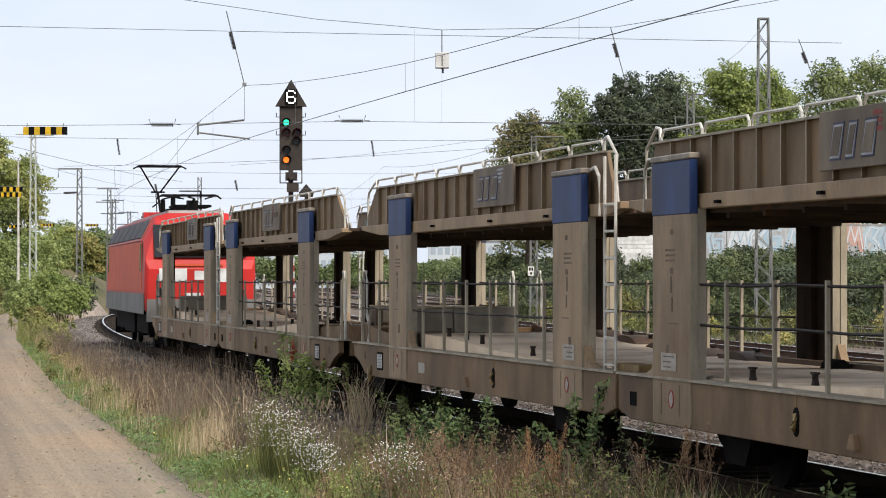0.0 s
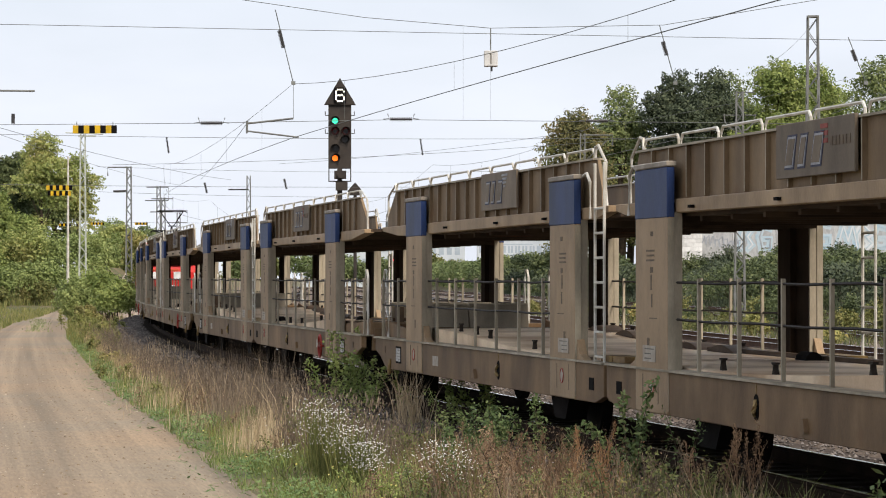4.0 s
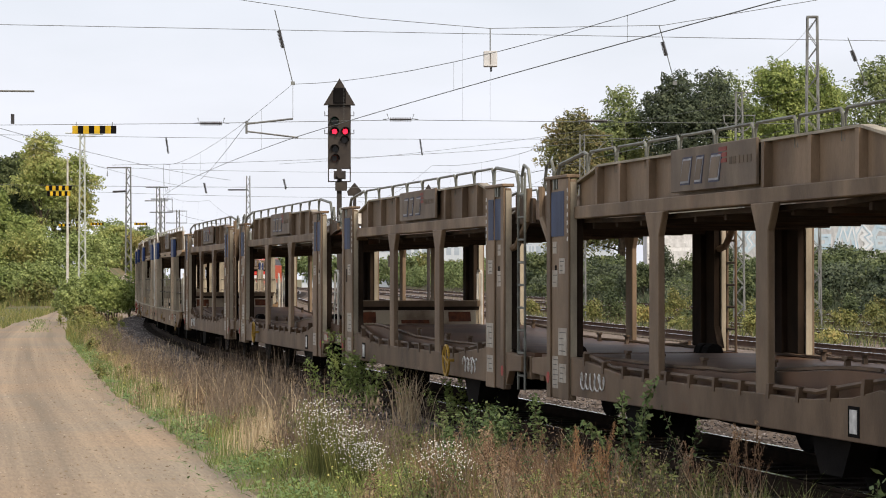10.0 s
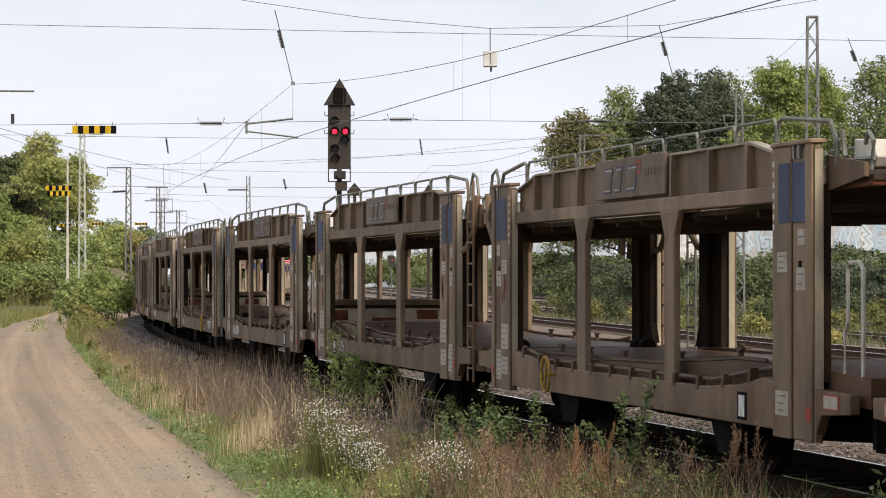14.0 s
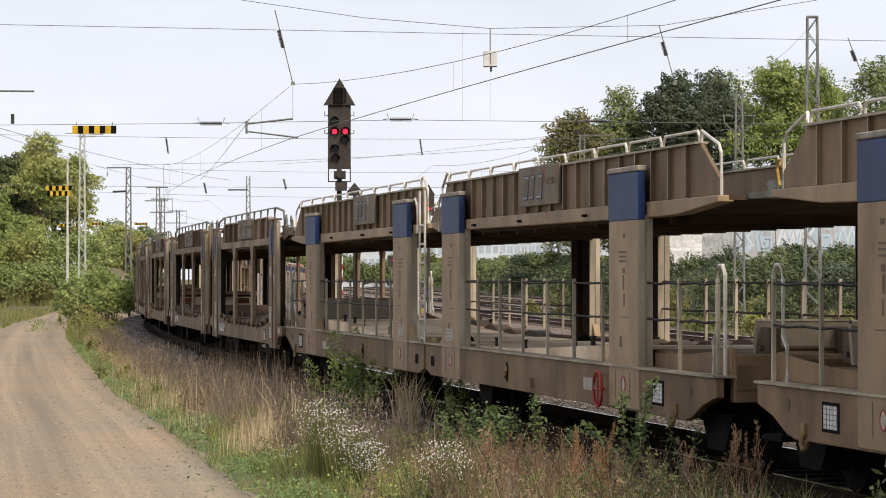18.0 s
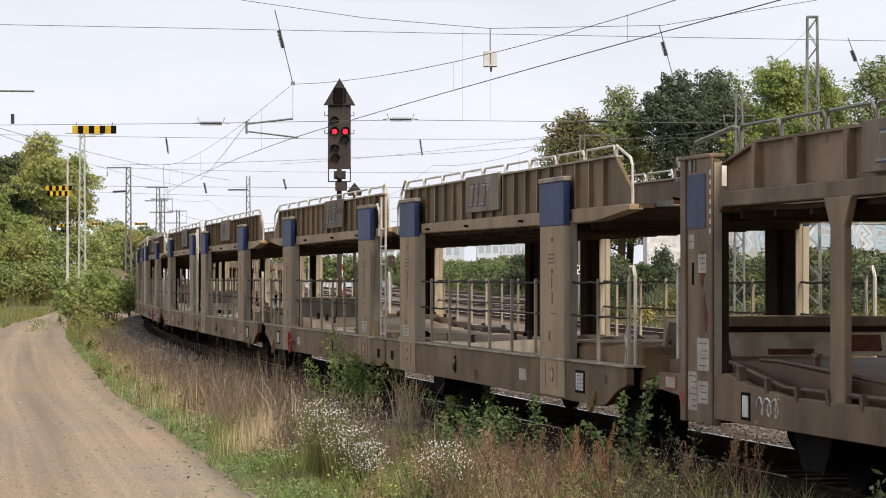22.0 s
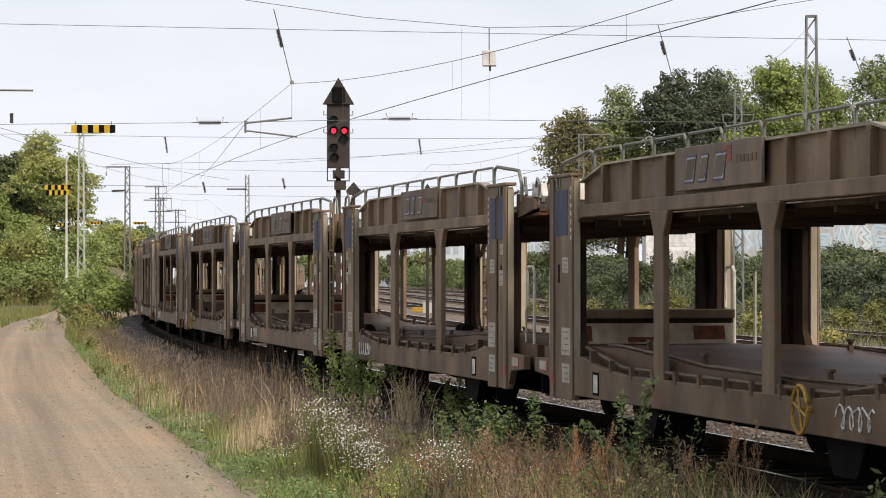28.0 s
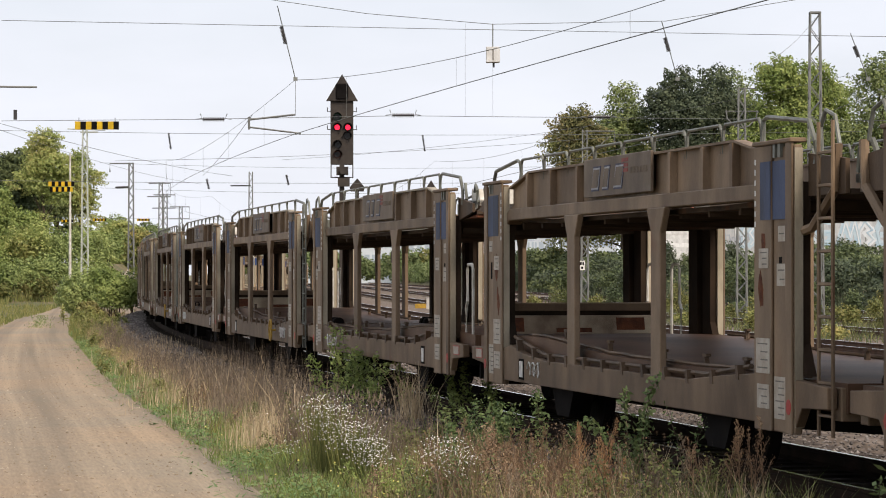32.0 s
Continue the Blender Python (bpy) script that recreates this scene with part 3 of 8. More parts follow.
            for k, (u, z, w, h) in enumerate(((0.55, 2.36, .10, .05), (0.5, 2.2, .32, .02), (0.5, 2.15, .3, .02), (0.5, 2.1, .32, .02), (0.56, 1.98, .1, .06), (0.6, 1.8, .05, .16), (0.58, 1.62, .05, .14), (0.7, 1.18, .09, .12), (0.4, 1.5, .3, .012), (0.35, 0.62, .02, .3), (0.95, 0.62, .02, .3))):
                g.box(X(q + u + w), X(q + u), a, b, z, z + h)
            tagged(part("stencil_paint", g, FADED_INK, post, "faded dark stencilled marks"), kind="stuff")
            if q:
                notice(post, X(q + 0.95), X(q + 0.45), s, 1.05, 1.22, 1.5, 3)
    # upper deck
    for s, _ in SIDES:
        a, b = span(s, 1.30, 1.34)
        gs = Shape().prism([(X(-1.78), 3.27), (X(11.15), 3.27), (X(11.35), 2.95), (X(11.35), 2.72), (X(-2.45), 2.72), (X(-2.45), 2.90)], a, b)
        ge = Shape()
        q = -1.40
        while q < 11.1:
            gs.box(X(q + 0.016), X(q), *span(s, 1.338, 1.385), 2.737, 3.271)
            # thin pale strips paint the sunlit faces of the ribs
            ge.box(X(q + 0.019), X(q - 0.003), *span(s, 1.385, 1.388), 2.75, 3.268)
            q += 0.66
        gd = part("girder", gs, TAUPE_GIRDER, root, "stained taupe ribbed side girder of the upper deck", 0.0)
        tagged(part("rib_edge", ge, EDGE, gd, "rib edges painted pale as if sunlit"), kind="stuff")
        a, b = span(s, 1.24, 1.405)
        part("lower_beam", Shape().prism([(X(-2.60), 2.735), (X(11.4), 2.735), (X(11.9), 2.735), (X(11.9), 2.66), (X(11.4), 2.60), (X(-0.4), 2.57), (X(-1.2), 2.58), (X(-2.60), 2.67)], a, b), TAUPE, gd, "taupe lower beam", 0.008)
        a, b = span(s, 1.26, 1.39)
        part("upper_flange", Shape().box(X(11.15), X(-1.78), a, b, 3.272, 3.295), EDGE, gd, "pale upper flange")
        g = Shape()
        for q in (2.6, 6.0, 8.8):
            g.box(X(q + 0.10), X(q), *span(s, 1.405, 1.45), 2.63, 2.66)
        tagged(part("lashing_eye", g, BLACK, gd), kind="stuff")
        pq = 6.2 if s > 0 else 5.03
        logo_plate(root, X(pq), 1.07, s, 2.82, 3.31, 1.388, plate_mat, swoosh, 0)
        # handrails along the upper deck
        edges = np.linspace(-1.76, 11.0, 10)
        for u0, u1 in zip(edges[:-1], edges[1:]):
            part("handrail", loop_rail(X(u0 + 0.05), X(u1 - 0.05), s * 1.33, 3.29, 3.405), RAIL_WHITE, root, "white tubular handrail")
        part("end_handrail", Shape().tube([(X(-1.78), s * 1.33, 3.28), (X(-1.80), s * 1.33, 3.40), (X(-2.40), s * 1.33, 3.24), (X(-2.47), s * 1.33, 3.16), (X(-2.48), s * 1.33, 2.74)], 0.017, 6), RAIL_WHITE, root, "white tubular end handrail")
        part("end_handrail", Shape().tube([(X(11.0), s * 1.33, 3.30), (X(11.02), s * 1.33, 3.42), (X(11.15), s * 1.33, 3.44), (X(11.5), s * 1.33, 3.24), (X(11.55), s * 1.33, 2.74)], 0.019, 6), RAIL_WHITE, root)
        part("end_handrail", Shape().tube([(X(10.8), s * 1.42, 3.10), (X(11.05), s * 1.44, 3.12), (X(11.2), s * 1.44, 3.02), (X(11.22), s * 1.44, 2.6)], 0.019, 6), RAIL_WHITE, root)
        if s > 0:
            ladder(root, X(11.85), X(11.43), s * 1.44, 0.86, 3.22, 0.278, RAIL_WHITE, "pale steel ladder")
        # lower rail posts and wire ropes
        for q0, n in ((1.9, 6), (-2.6, 2)):
            for i in range(n):
                part("stanchion", Shape().box(X(q0 + 1.35 * i + 0.04), X(q0 + 1.35 * i), *span(s, 1.38, 1.415), 0.985, 1.92), EDGE, root, "thin stanchion in sunlit pale")
        for z in (1.50, 1.88):
            for q0, q1 in ((1.25, 9.46), (-2.6, 0.0)):
                pts = [(X(q0 + (q1 - q0) * k / 12), s * 1.40, z - 0.014 * math.sin(math.pi * ((k * 1.5) % 2) / 2) ** 2) for k in range(13)]
                part("wire_rope", Shape().tube(pts, 0.013, 4), WIRE, root)
        for q in (2.3, 3.4, 4.3, 7.0, 8.7):
            zf = float(np.interp(q, (1.4, 3.2, 5.3, 7.2), (1.17, 1.14, 1.06, 1.01)))
            part("wheel_chock", Shape().prism([(X(q + 0.08), zf - 0.01), (X(q + 0.055), zf + 0.06), (X(q + 0.055), zf + 0.09), (X(q + 0.10), zf + 0.10), (X(q + 0.10), zf + 0.115), (X(q - 0.02), zf + 0.115), (X(q - 0.02), zf + 0.10), (X(q + 0.03), zf + 0.09), (X(q + 0.03), zf + 0.06), (X(q - 0.01), zf - 0.01)], *span(s, 1.10, 1.15)), SOOT, root)
        part("grab_rail", Shape().tube([(X(-2.7), s * 1.36, 0.98), (X(-2.7), s * 1.36, 1.95), (X(-2.62), s * 1.36, 2.05), (X(-2.5), s * 1.36, 2.05), (X(-2.42), s * 1.36, 1.9), (X(-2.42), s * 1.36, 1.4), (X(-2.30), s * 1.36, 1.3), (X(-2.30), s * 1.36, 0.98)], 0.022, 6), RAIL_WHITE, root, "white tubular grab rail")
        part("safety_box", Shape().box(X(12.05), X(11.55), *span(s, 1.15, 1.40), 0.99, 1.06), YELLOW_DULL, root, "worn yellow step plate")
    if wheel_red:
        w = -far
        part("handwheel", Shape().tube([(X(1.52) + 0.19 * math.cos(k * math.pi / 8), w * 1.56, 0.70 + 0.20 * math.sin(k * math.pi / 8)) for k in range(16)], 0.018, 5, True).tube([(X(1.52), w * 1.46, 0.70), (X(1.52), w * 1.57, 0.70)], 0.02, 5).tube([(X(1.52) - 0.19, w * 1.56, 0.70), (X(1.52) + 0.19, w * 1.56, 0.70)], 0.012, 4).tube([(X(1.52), w * 1.56, 0.50), (X(1.52), w * 1.56, 0.90)], 0.012, 4), RED_MARK, root, "red brake handwheel")
    sheet(root, "upper_deck", SOFFIT, [(X(-2.6), 2.74), (X(-0.5), 2.64), (X(2.0), 2.60), (X(9.0), 2.60), (X(12.0), 2.66)], -1.29, 1.29, 0.05, "dark rust-patched underside of the upper deck")
    g = Shape()
    for k in range(12):
        q = -0.4 + k * 1.05
        g.box(X(q + 0.08), X(q), -1.25, 1.25, 2.50, 2.58)
    tagged(part("deck_rib", g, SOFFIT, root, "dark rust-patched cross ribs under the upper deck"), kind="stuff")
    part("end_coupler", Shape().box(X(-2.58), X(-3.3), -1.1, 1.1, 2.70, 2.76).box(X(-2.9), X(-3.2), 1.0, 1.25, 2.70, 2.84).tube([(X(-2.6), 1.2, 2.74), (X(-3.3), 1.2, 2.80)], 0.035, 6), RAIL_GREY, root, "steel hinge of the deck bridge")
    for x, y in ((-2.85, 1.25), (-3.1, 0.9)):
        part("hook_lever", Shape().tube([(X(x), y, 2.78), (X(x - 0.08), y, 2.94), (X(x - 0.03), y, 3.02), (X(x + 0.06), y, 3.02), (X(x + 0.10), y, 2.94)], 0.015, 5), YELLOW, root, "worn yellow hook lever")
    # buffers and coupling at the ladder end
    for s, _ in SIDES:
        y = s * 0.875
        g = Shape()
        g.tube([(X(12.0), y, 1.0), (X(12.25), y, 1.0)], 0.10, 10)
        part("buffer", g, UNDER, root)
    part("end_beam", Shape().box(X(12.05), X(11.85), -1.4, 1.4, 0.55, 0.95), TAUPE, root, "taupe end beam", 0.01)
    return root, H


def wagon_slim(label, plate_mat, wheel_side, seed, front):
    """Half of a double-deck car wagon with slim posts between its end posts, grimy brown."""
    H = 6.55
    X = lambda q: H - q
    rnd = random.Random(seed)
    root = thing("car_transporter_wagon", label, "freight wagon", "wagons of the freight train")
    for s, _ in SIDES:
        a, b = span(s, 1.38, 1.47)
        sill = part("side_sill", Shape().prism([(X(-0.9), 0.95), (X(1.1), 0.98), (X(1.5), 1.02), (X(2.2), 0.93), (X(3.4), 0.87), (X(9.6), 0.87), (X(11.0), 0.96), (X(12.2), 1.02), (X(14.0), 0.95), (X(14.0), 0.76), (X(13.3), 0.74), (X(13.12), 0.56), (X(0.0), 0.56), (X(-0.15), 0.74), (X(-0.9), 0.78)], a, b), BROWN_SILL, root, "grimy brown steel side sill", 0.008)
        pp = Shape().tube([(X(1.3), s * 1.36, 1.12), (X(2.2), s * 1.40, 1.04), (X(3.2), s * 1.42, 0.94), (X(10.2), s * 1.42, 0.94), (X(11.6), s * 1.40, 1.06)], 0.026, 6)
        for q in np.arange(1.9, 11.4, 0.86):
            zq = float(np.interp(q, (1.3, 2.2, 3.2, 10.2, 11.6), (1.12, 1.04, 0.94, 0.94, 1.06)))
            pp.prism([(X(q + 0.07), zq - 0.11), (X(q + 0.03), zq + 0.026), (X(q - 0.05), zq + 0.026), (X(q - 0.02), zq - 0.11)], *span(s, 1.40, 1.478))
        part("side_pipe", pp, BROWN_DARK, sill, "dark pipe on brackets along the sill")
        a, b = span(s, 1.47, 1.476)
        part("data_frame", Shape().box(X(2.28), X(2.0), a, b, 0.60, 0.86), BLACK, sill)
        a, b = span(s, 1.476, 1.480)
        part("data_card", Shape().box(X(2.23), X(2.05), a, b, 0.63, 0.83), WHITE_MARK, sill, "white data card in a black frame")
        if rnd.random() < 0.5:
            scrawl(sill, X(10.9 if rnd.random() < 0.6 else 2.9), s, 1.47, 0.64, 0.86, rnd.choice((3, 4, 5)), rnd)
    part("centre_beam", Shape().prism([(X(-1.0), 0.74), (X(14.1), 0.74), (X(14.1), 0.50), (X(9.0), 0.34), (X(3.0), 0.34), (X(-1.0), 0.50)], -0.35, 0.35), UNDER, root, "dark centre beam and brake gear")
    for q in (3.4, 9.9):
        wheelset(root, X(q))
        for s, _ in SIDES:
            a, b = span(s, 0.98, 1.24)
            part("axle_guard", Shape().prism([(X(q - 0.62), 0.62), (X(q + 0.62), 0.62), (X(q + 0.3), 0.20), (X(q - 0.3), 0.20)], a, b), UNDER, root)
    sheet(root, "lower_deck", DECK_DARK, [(X(-1.0), 1.09), (X(0.5), 1.13), (X(2.8), 1.14), (X(4.2), 1.08), (X(6.0), 1.01), (X(8.0), 0.99), (X(14.1), 0.99)], -1.32, 1.32, 0.26, "dark oily steel lower floor")
    for s, _ in SIDES:
        pts = [(X(2.0 + 0.55 * k), s * (1.27 + 0.012 * rnd.random()), float(np.interp(2.0 + 0.55 * k, (2.8, 4.2, 6.0, 8.0), (1.155, 1.10, 1.03, 1.01))) + 0.012 * rnd.random()) for k in range(21)]
        part("cable_conduit", Shape().tube(pts, 0.020, 5), BROWN_DARK, root, "dark uneven conduit along the floor's edge")
    fl = part("bridge_flap", Shape().prism([(X(-0.92), 1.11), (X(-0.84), 1.11), (X(-0.92), 1.36), (X(-1.0), 1.36)], -1.05, 1.2), CHEQUER, root, "raised grey chequer-plate bridging flap", 0.006)
    part("flap_edge", Shape().box(X(-0.90), X(-1.06), -1.08, 1.22, 1.42, 1.53), BROWN, fl, "brown bar above the flap", 0.01)
    # dark strip painted in for the shade between flap and bar
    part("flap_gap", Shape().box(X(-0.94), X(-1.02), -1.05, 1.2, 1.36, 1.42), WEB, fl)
    tagged(part("flap_wear", Shape().prism([(X(-0.850), 1.16), (X(-0.905), 1.33), (X(-0.915), 1.33), (X(-0.860), 1.16)], -0.95, -0.55).prism([(X(-0.844), 1.14), (X(-0.905), 1.33), (X(-0.915), 1.33), (X(-0.854), 1.14)], 0.75, 1.1).prism([(X(-0.841), 1.13), (X(-0.860), 1.19), (X(-0.870), 1.19), (X(-0.851), 1.13)], -0.2, 0.3), RUST_PATCH, fl, "dark rusted patches on the flap"), kind="stuff")
    for s, _ in SIDES:
        for q, back in ((0.0, 0), (12.0, 1)):
            u = (lambda d: X(q + 1.12 - d)) if back else (lambda d: X(q + d))
            lo = lambda d0, d1: (min(u(d0), u(d1)), max(u(d0), u(d1)))
            a, b = span(s, 1.40, 1.475)
            post = part("post", Shape().box(*lo(0.0, 1.12), a, b, 0.50, 3.08), BROWN, root, "grimy brown end post", 0.012)
            part("edge_strip", channel(X(q + 1.124), X(q - 0.004), s, 1.3965, 1.473, 0.56, 3.05), EDGE, post, "worn flange edges painted sunlit pale")
            a, b = span(s, 1.475, 1.50)
            part("post_flange", Shape().box(*lo(0.02, 0.20), a, b, 0.50, 3.14), BROWN, post, "", 0.006)
            part("post_flange", Shape().box(*lo(0.60, 1.12), a, b, 0.50, 3.10), BROWN, post, "", 0.008)
            a, b = span(s, 1.47, 1.488)
            part("post_head", Shape().box(*lo(0.22, 0.60), a, b, 2.42, 2.95), BLUE_FADED, post, "faded blue painted post head")
            a, b = span(s, 1.50, 1.507)
            part("post_head", Shape().box(*lo(0.62, 0.92), a, b, 2.42, 2.95), BLUE_FADED, post)
            a, b = span(s, 1.31, 1.398)
            part("web", Shape().prism([(X(q + 0.05), 1.02), (X(q + 0.05), 2.75), (X(q + 1.07), 2.75), (X(q + 1.07), 1.3), (X(q + 1.25), 1.02)], a, b).box(X(q + 0.7), X(q + 0.45), *span(s, 1.24, 1.312), 1.03, 2.65), WEB, post, "recessed post web, darkened for shade")
            part("post_cap", Shape().box(*lo(0.0, 1.12), *span(s, 1.36, 1.52), 3.10, 3.14), BROWN, post, "", 0.008)
            part("locking_pin", Shape().box(*lo(0.34, 0.42), *span(s, 1.44, 1.50), 2.98, 3.12).box(*lo(0.5, 0.56), *span(s, 1.44, 1.50), 2.98, 3.12), RAIL_GREY, post)
            for d0, d1, z0, z1, rows, yy in ((0.64, 1.05, 1.02, 1.34, 4, 1.50), (0.24, 0.58, 0.62, 1.0, 6, 1.475), (0.66, 1.02, 0.70, 0.92, 3, 1.50), (0.24, 0.50, 1.82, 2.02, 2, 1.475), (0.68, 0.96, 1.98, 2.16, 3, 1.50), (0.26, 0.46, 2.22, 2.36, 1, 1.475)):
                if rnd.random() < 0.85:
                    x0, x1 = lo(d0, d1)
                    notice(post, x0, x1, s, z0, z1, yy, rows)
            part("warning_disc", Shape().drum(u(0.1), *span(s, 1.50, 1.504), 0.74, 0.07, 12), RED_MARK, post, "worn red and white disc")
            if rnd.random() < 0.6:
                rp = Shape()
                for _ in range(4):
                    d, z = rnd.uniform(0.62, 0.98), rnd.uniform(1.5, 2.3)
                    r0 = rnd.uniform(0.03, 0.07)
                    rp.prism([(u(d) + r0 * rnd.uniform(0.6, 1.3) * math.cos(k * math.pi / 4), z + 2.2 * r0 * rnd.uniform(0.6, 1.3) * math.sin(k * math.pi / 4)) for k in range(8)], *span(s, 1.50, 1.5035))
                tagged(part("rust_patch", rp, RUST_PATCH, post, "flaking rust patches"), kind="stuff")
            g = Shape()
            for k in range(7):
                g.box(*lo(1.06, 1.10), *span(s, 1.50, 1.503), 2.36 + 0.095 * k, 2.41 + 0.095 * k)
            tagged(part("punched_strip", g, WHITE_MARK, post, "row of pale holes beside the post head"), kind="stuff")
            part("dark_slot", Shape().box(*lo(0.36, 0.44), *span(s, 1.475, 1.479), 1.86, 2.08), BLACK, post)
        for q in (4.70, 8.42):
            a, b = span(s, 1.39, 1.46)
            part("slim_post", Shape().prism([(X(q - 0.24), 0.58), (X(q - 0.19), 0.8), (X(q - 0.18), 2.36), (X(q - 0.36), 2.62), (X(q + 0.36), 2.62), (X(q + 0.18), 2.36), (X(q + 0.19), 0.8), (X(q + 0.24), 0.58)], a, b), BROWN, root, "slim brown steel post flaring at the top", 0.01)
        a, b = span(s, 1.30, 1.34)
        gs = Shape().prism([(X(1.1), 3.02), (X(2.2), 3.19), (X(11.0), 3.19), (X(12.1), 3.02), (X(12.1), 2.72), (X(1.1), 2.72)], a, b)
        for q in (2.2, 3.45, 4.8, 8.8, 10.0, 11.0):
            gs.box(X(q + 0.045), X(q - 0.045), *span(s, 1.338, 1.42), 2.764, 3.185)
        gd = part("girder", gs, BROWN, root, "grimy brown ribbed side girder of the upper deck")
        part("end_girder", Shape().prism([(X(-0.9), 2.90), (X(0.1), 3.00), (X(0.1), 2.68), (X(-0.9), 2.78)], a, b), BROWN_DARK, gd)
        part("end_girder", Shape().prism([(X(13.1), 3.00), (X(14.1), 2.92), (X(14.1), 2.62), (X(13.1), 2.62)], a, b), BROWN_DARK, gd)
        a, b = span(s, 1.24, 1.43)
        part("lower_beam", Shape().prism([(X(1.12), 2.72), (X(1.25), 2.762), (X(12.0), 2.762), (X(12.0), 2.615), (X(1.25), 2.615), (X(1.12), 2.56)], a, b), BROWN, gd, "brown lower beam", 0.01)
        a, b = span(s, 1.27, 1.40)
        part("upper_flange", Shape().prism([(X(1.1), 3.02), (X(2.2), 3.19), (X(11.0), 3.19), (X(12.1), 3.02), (X(12.1), 3.045), (X(11.0), 3.215), (X(2.2), 3.215), (X(1.1), 3.045)], a, b), EDGE if seed % 2 else BROWN, gd, "worn upper flange")
        logo_plate(root, X(6.7 if s > 0 else 6.4), 1.45, s, 2.80, 3.235, 1.40, plate_mat, "red", 0)
        edges = np.linspace(1.5, 11.7, 9)
        for u0, u1 in zip(edges[:-1], edges[1:]):
            part("handrail", loop_rail(X(u0 + 0.04), X(u1 - 0.04), s * 1.33, 3.10, 3.385, 0.017), RAIL_GREY, root, "grey weathered tubular handrail")
        for q0, q1 in ((0.0, 1.45), (13.1, 11.75)):
            part("end_handrail", Shape().tube([(X(q1), s * 1.33, 3.10), (X(q1), s * 1.33, 3.36), (X(q1 + 0.1 * (q0 - q1)), s * 1.33, 3.385), (X(q0), s * 1.33, 3.29), (X(q0 + 0.12 * (q0 - q1)), s * 1.33, 3.10), (X(q0 + 0.12 * (q0 - q1)), s * 1.33, 2.9)], 0.024, 6), RAIL_GREY, root)
        part("bent_tube", Shape().tube([(X(13.0), s * 1.38, 2.30), (X(13.35), s * 1.38, 2.34), (X(13.9), s * 1.36, 2.66), (X(13.95), s * 1.36, 3.05)], 0.045, 7), BROWN, root, "bent brown tube brace")
        if s > 0:
            ladder(root, X(14.0), X(13.62), s * 1.42, 0.52, 3.25, 0.285, RAIL_GREY if seed % 2 else BROWN, "weathered steel ladder")
        if s < 0 and front:
            ladder(root, X(13.68), X(13.30), s * 1.42, 0.52, 3.0, 0.285, BROWN_DARK, "weathered dark steel ladder")
        part("grab_rail", Shape().tube([(X(-0.75), s * 1.30, 1.05), (X(-0.75), s * 1.30, 2.0), (X(-0.68), s * 1.30, 2.06), (X(-0.42), s * 1.30, 2.06), (X(-0.36), s * 1.30, 2.0), (X(-0.36), s * 1.30, 1.55), (X(-0.28), s * 1.30, 1.45), (X(-0.28), s * 1.30, 1.05)], 0.022, 6), RAIL_WHITE, root, "white tubular grab rail")
        part("end_handrail", Shape().tube([(X(13.45), s * 1.33, 2.95), (X(13.42), s * 1.33, 3.22), (X(13.55), s * 1.33, 3.36), (X(13.80), s * 1.33, 3.30), (X(13.92), s * 1.33, 3.05)], 0.020, 6), RAIL_GREY, root)
        for q in (3.2, 5.3, 7.6, 9.2, 10.6):
            zf = float(np.interp(q, (2.8, 4.2, 6.0, 8.0), (1.14, 1.08, 1.01, 0.99)))
            part("wheel_chock", Shape().prism([(X(q + 0.08), zf - 0.01), (X(q + 0.05), zf + 0.09), (X(q + 0.12), zf + 0.10), (X(q + 0.12), zf + 0.125), (X(q - 0.04), zf + 0.125), (X(q - 0.04), zf + 0.10), (X(q + 0.02), zf + 0.09), (X(q - 0.01), zf - 0.01)], *span(s, 1.12, 1.17)), BROWN_DARK, root)
    if wheel_side:
        x, w = X(9.70), wheel_side
        part("handwheel", Shape().tube([(x + 0.21 * math.cos(k * math.pi / 9), w * 1.58, 0.78 + 0.21 * math.sin(k * math.pi / 9)) for k in range(18)], 0.020, 5, True).tube([(x, w * 1.46, 0.78), (x, w * 1.59, 0.78)], 0.025, 5).tube([(x - 0.2, w * 1.58, 0.72), (x + 0.2, w * 1.58, 0.84)], 0.013, 4).tube([(x - 0.06, w * 1.58, 0.58), (x + 0.06, w * 1.58, 0.98)], 0.013, 4), YELLOW, root, "yellow brake handwheel")
    sheet(root, "upper_deck", SOFFIT, [(X(-1.0), 2.80), (X(1.0), 2.66), (X(3.0), 2.60), (X(10.5), 2.60), (X(14.1), 2.66)], -1.29, 1.29, 0.05, "dark rust-patched underside of the upper deck")
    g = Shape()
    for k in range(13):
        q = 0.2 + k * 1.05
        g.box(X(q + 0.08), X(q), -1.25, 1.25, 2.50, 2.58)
    tagged(part("deck_rib", g, SOFFIT, root, "dark rust-patched cross ribs under the upper deck"), kind="stuff")
    part("deck_bridge", Shape().box(X(14.9), X(13.9), -1.1, 1.1, 2.72, 2.80).box(X(14.6), X(14.2), 0.9, 1.25, 2.72, 2.95).tube([(X(14.2), 1.25, 2.8), (X(14.3), 1.27, 3.0), (X(14.6), 1.27, 3.05), (X(14.8), 1.27, 2.85)], 0.03, 6), RAIL_GREY, root, "hinged steel bridge between the upper decks")
    for s, _ in SIDES:
        part("buffer", Shape().tube([(X(14.0), s * 0.875, 1.0), (X(14.25), s * 0.875, 1.0)], 0.11, 10), UNDER, root)
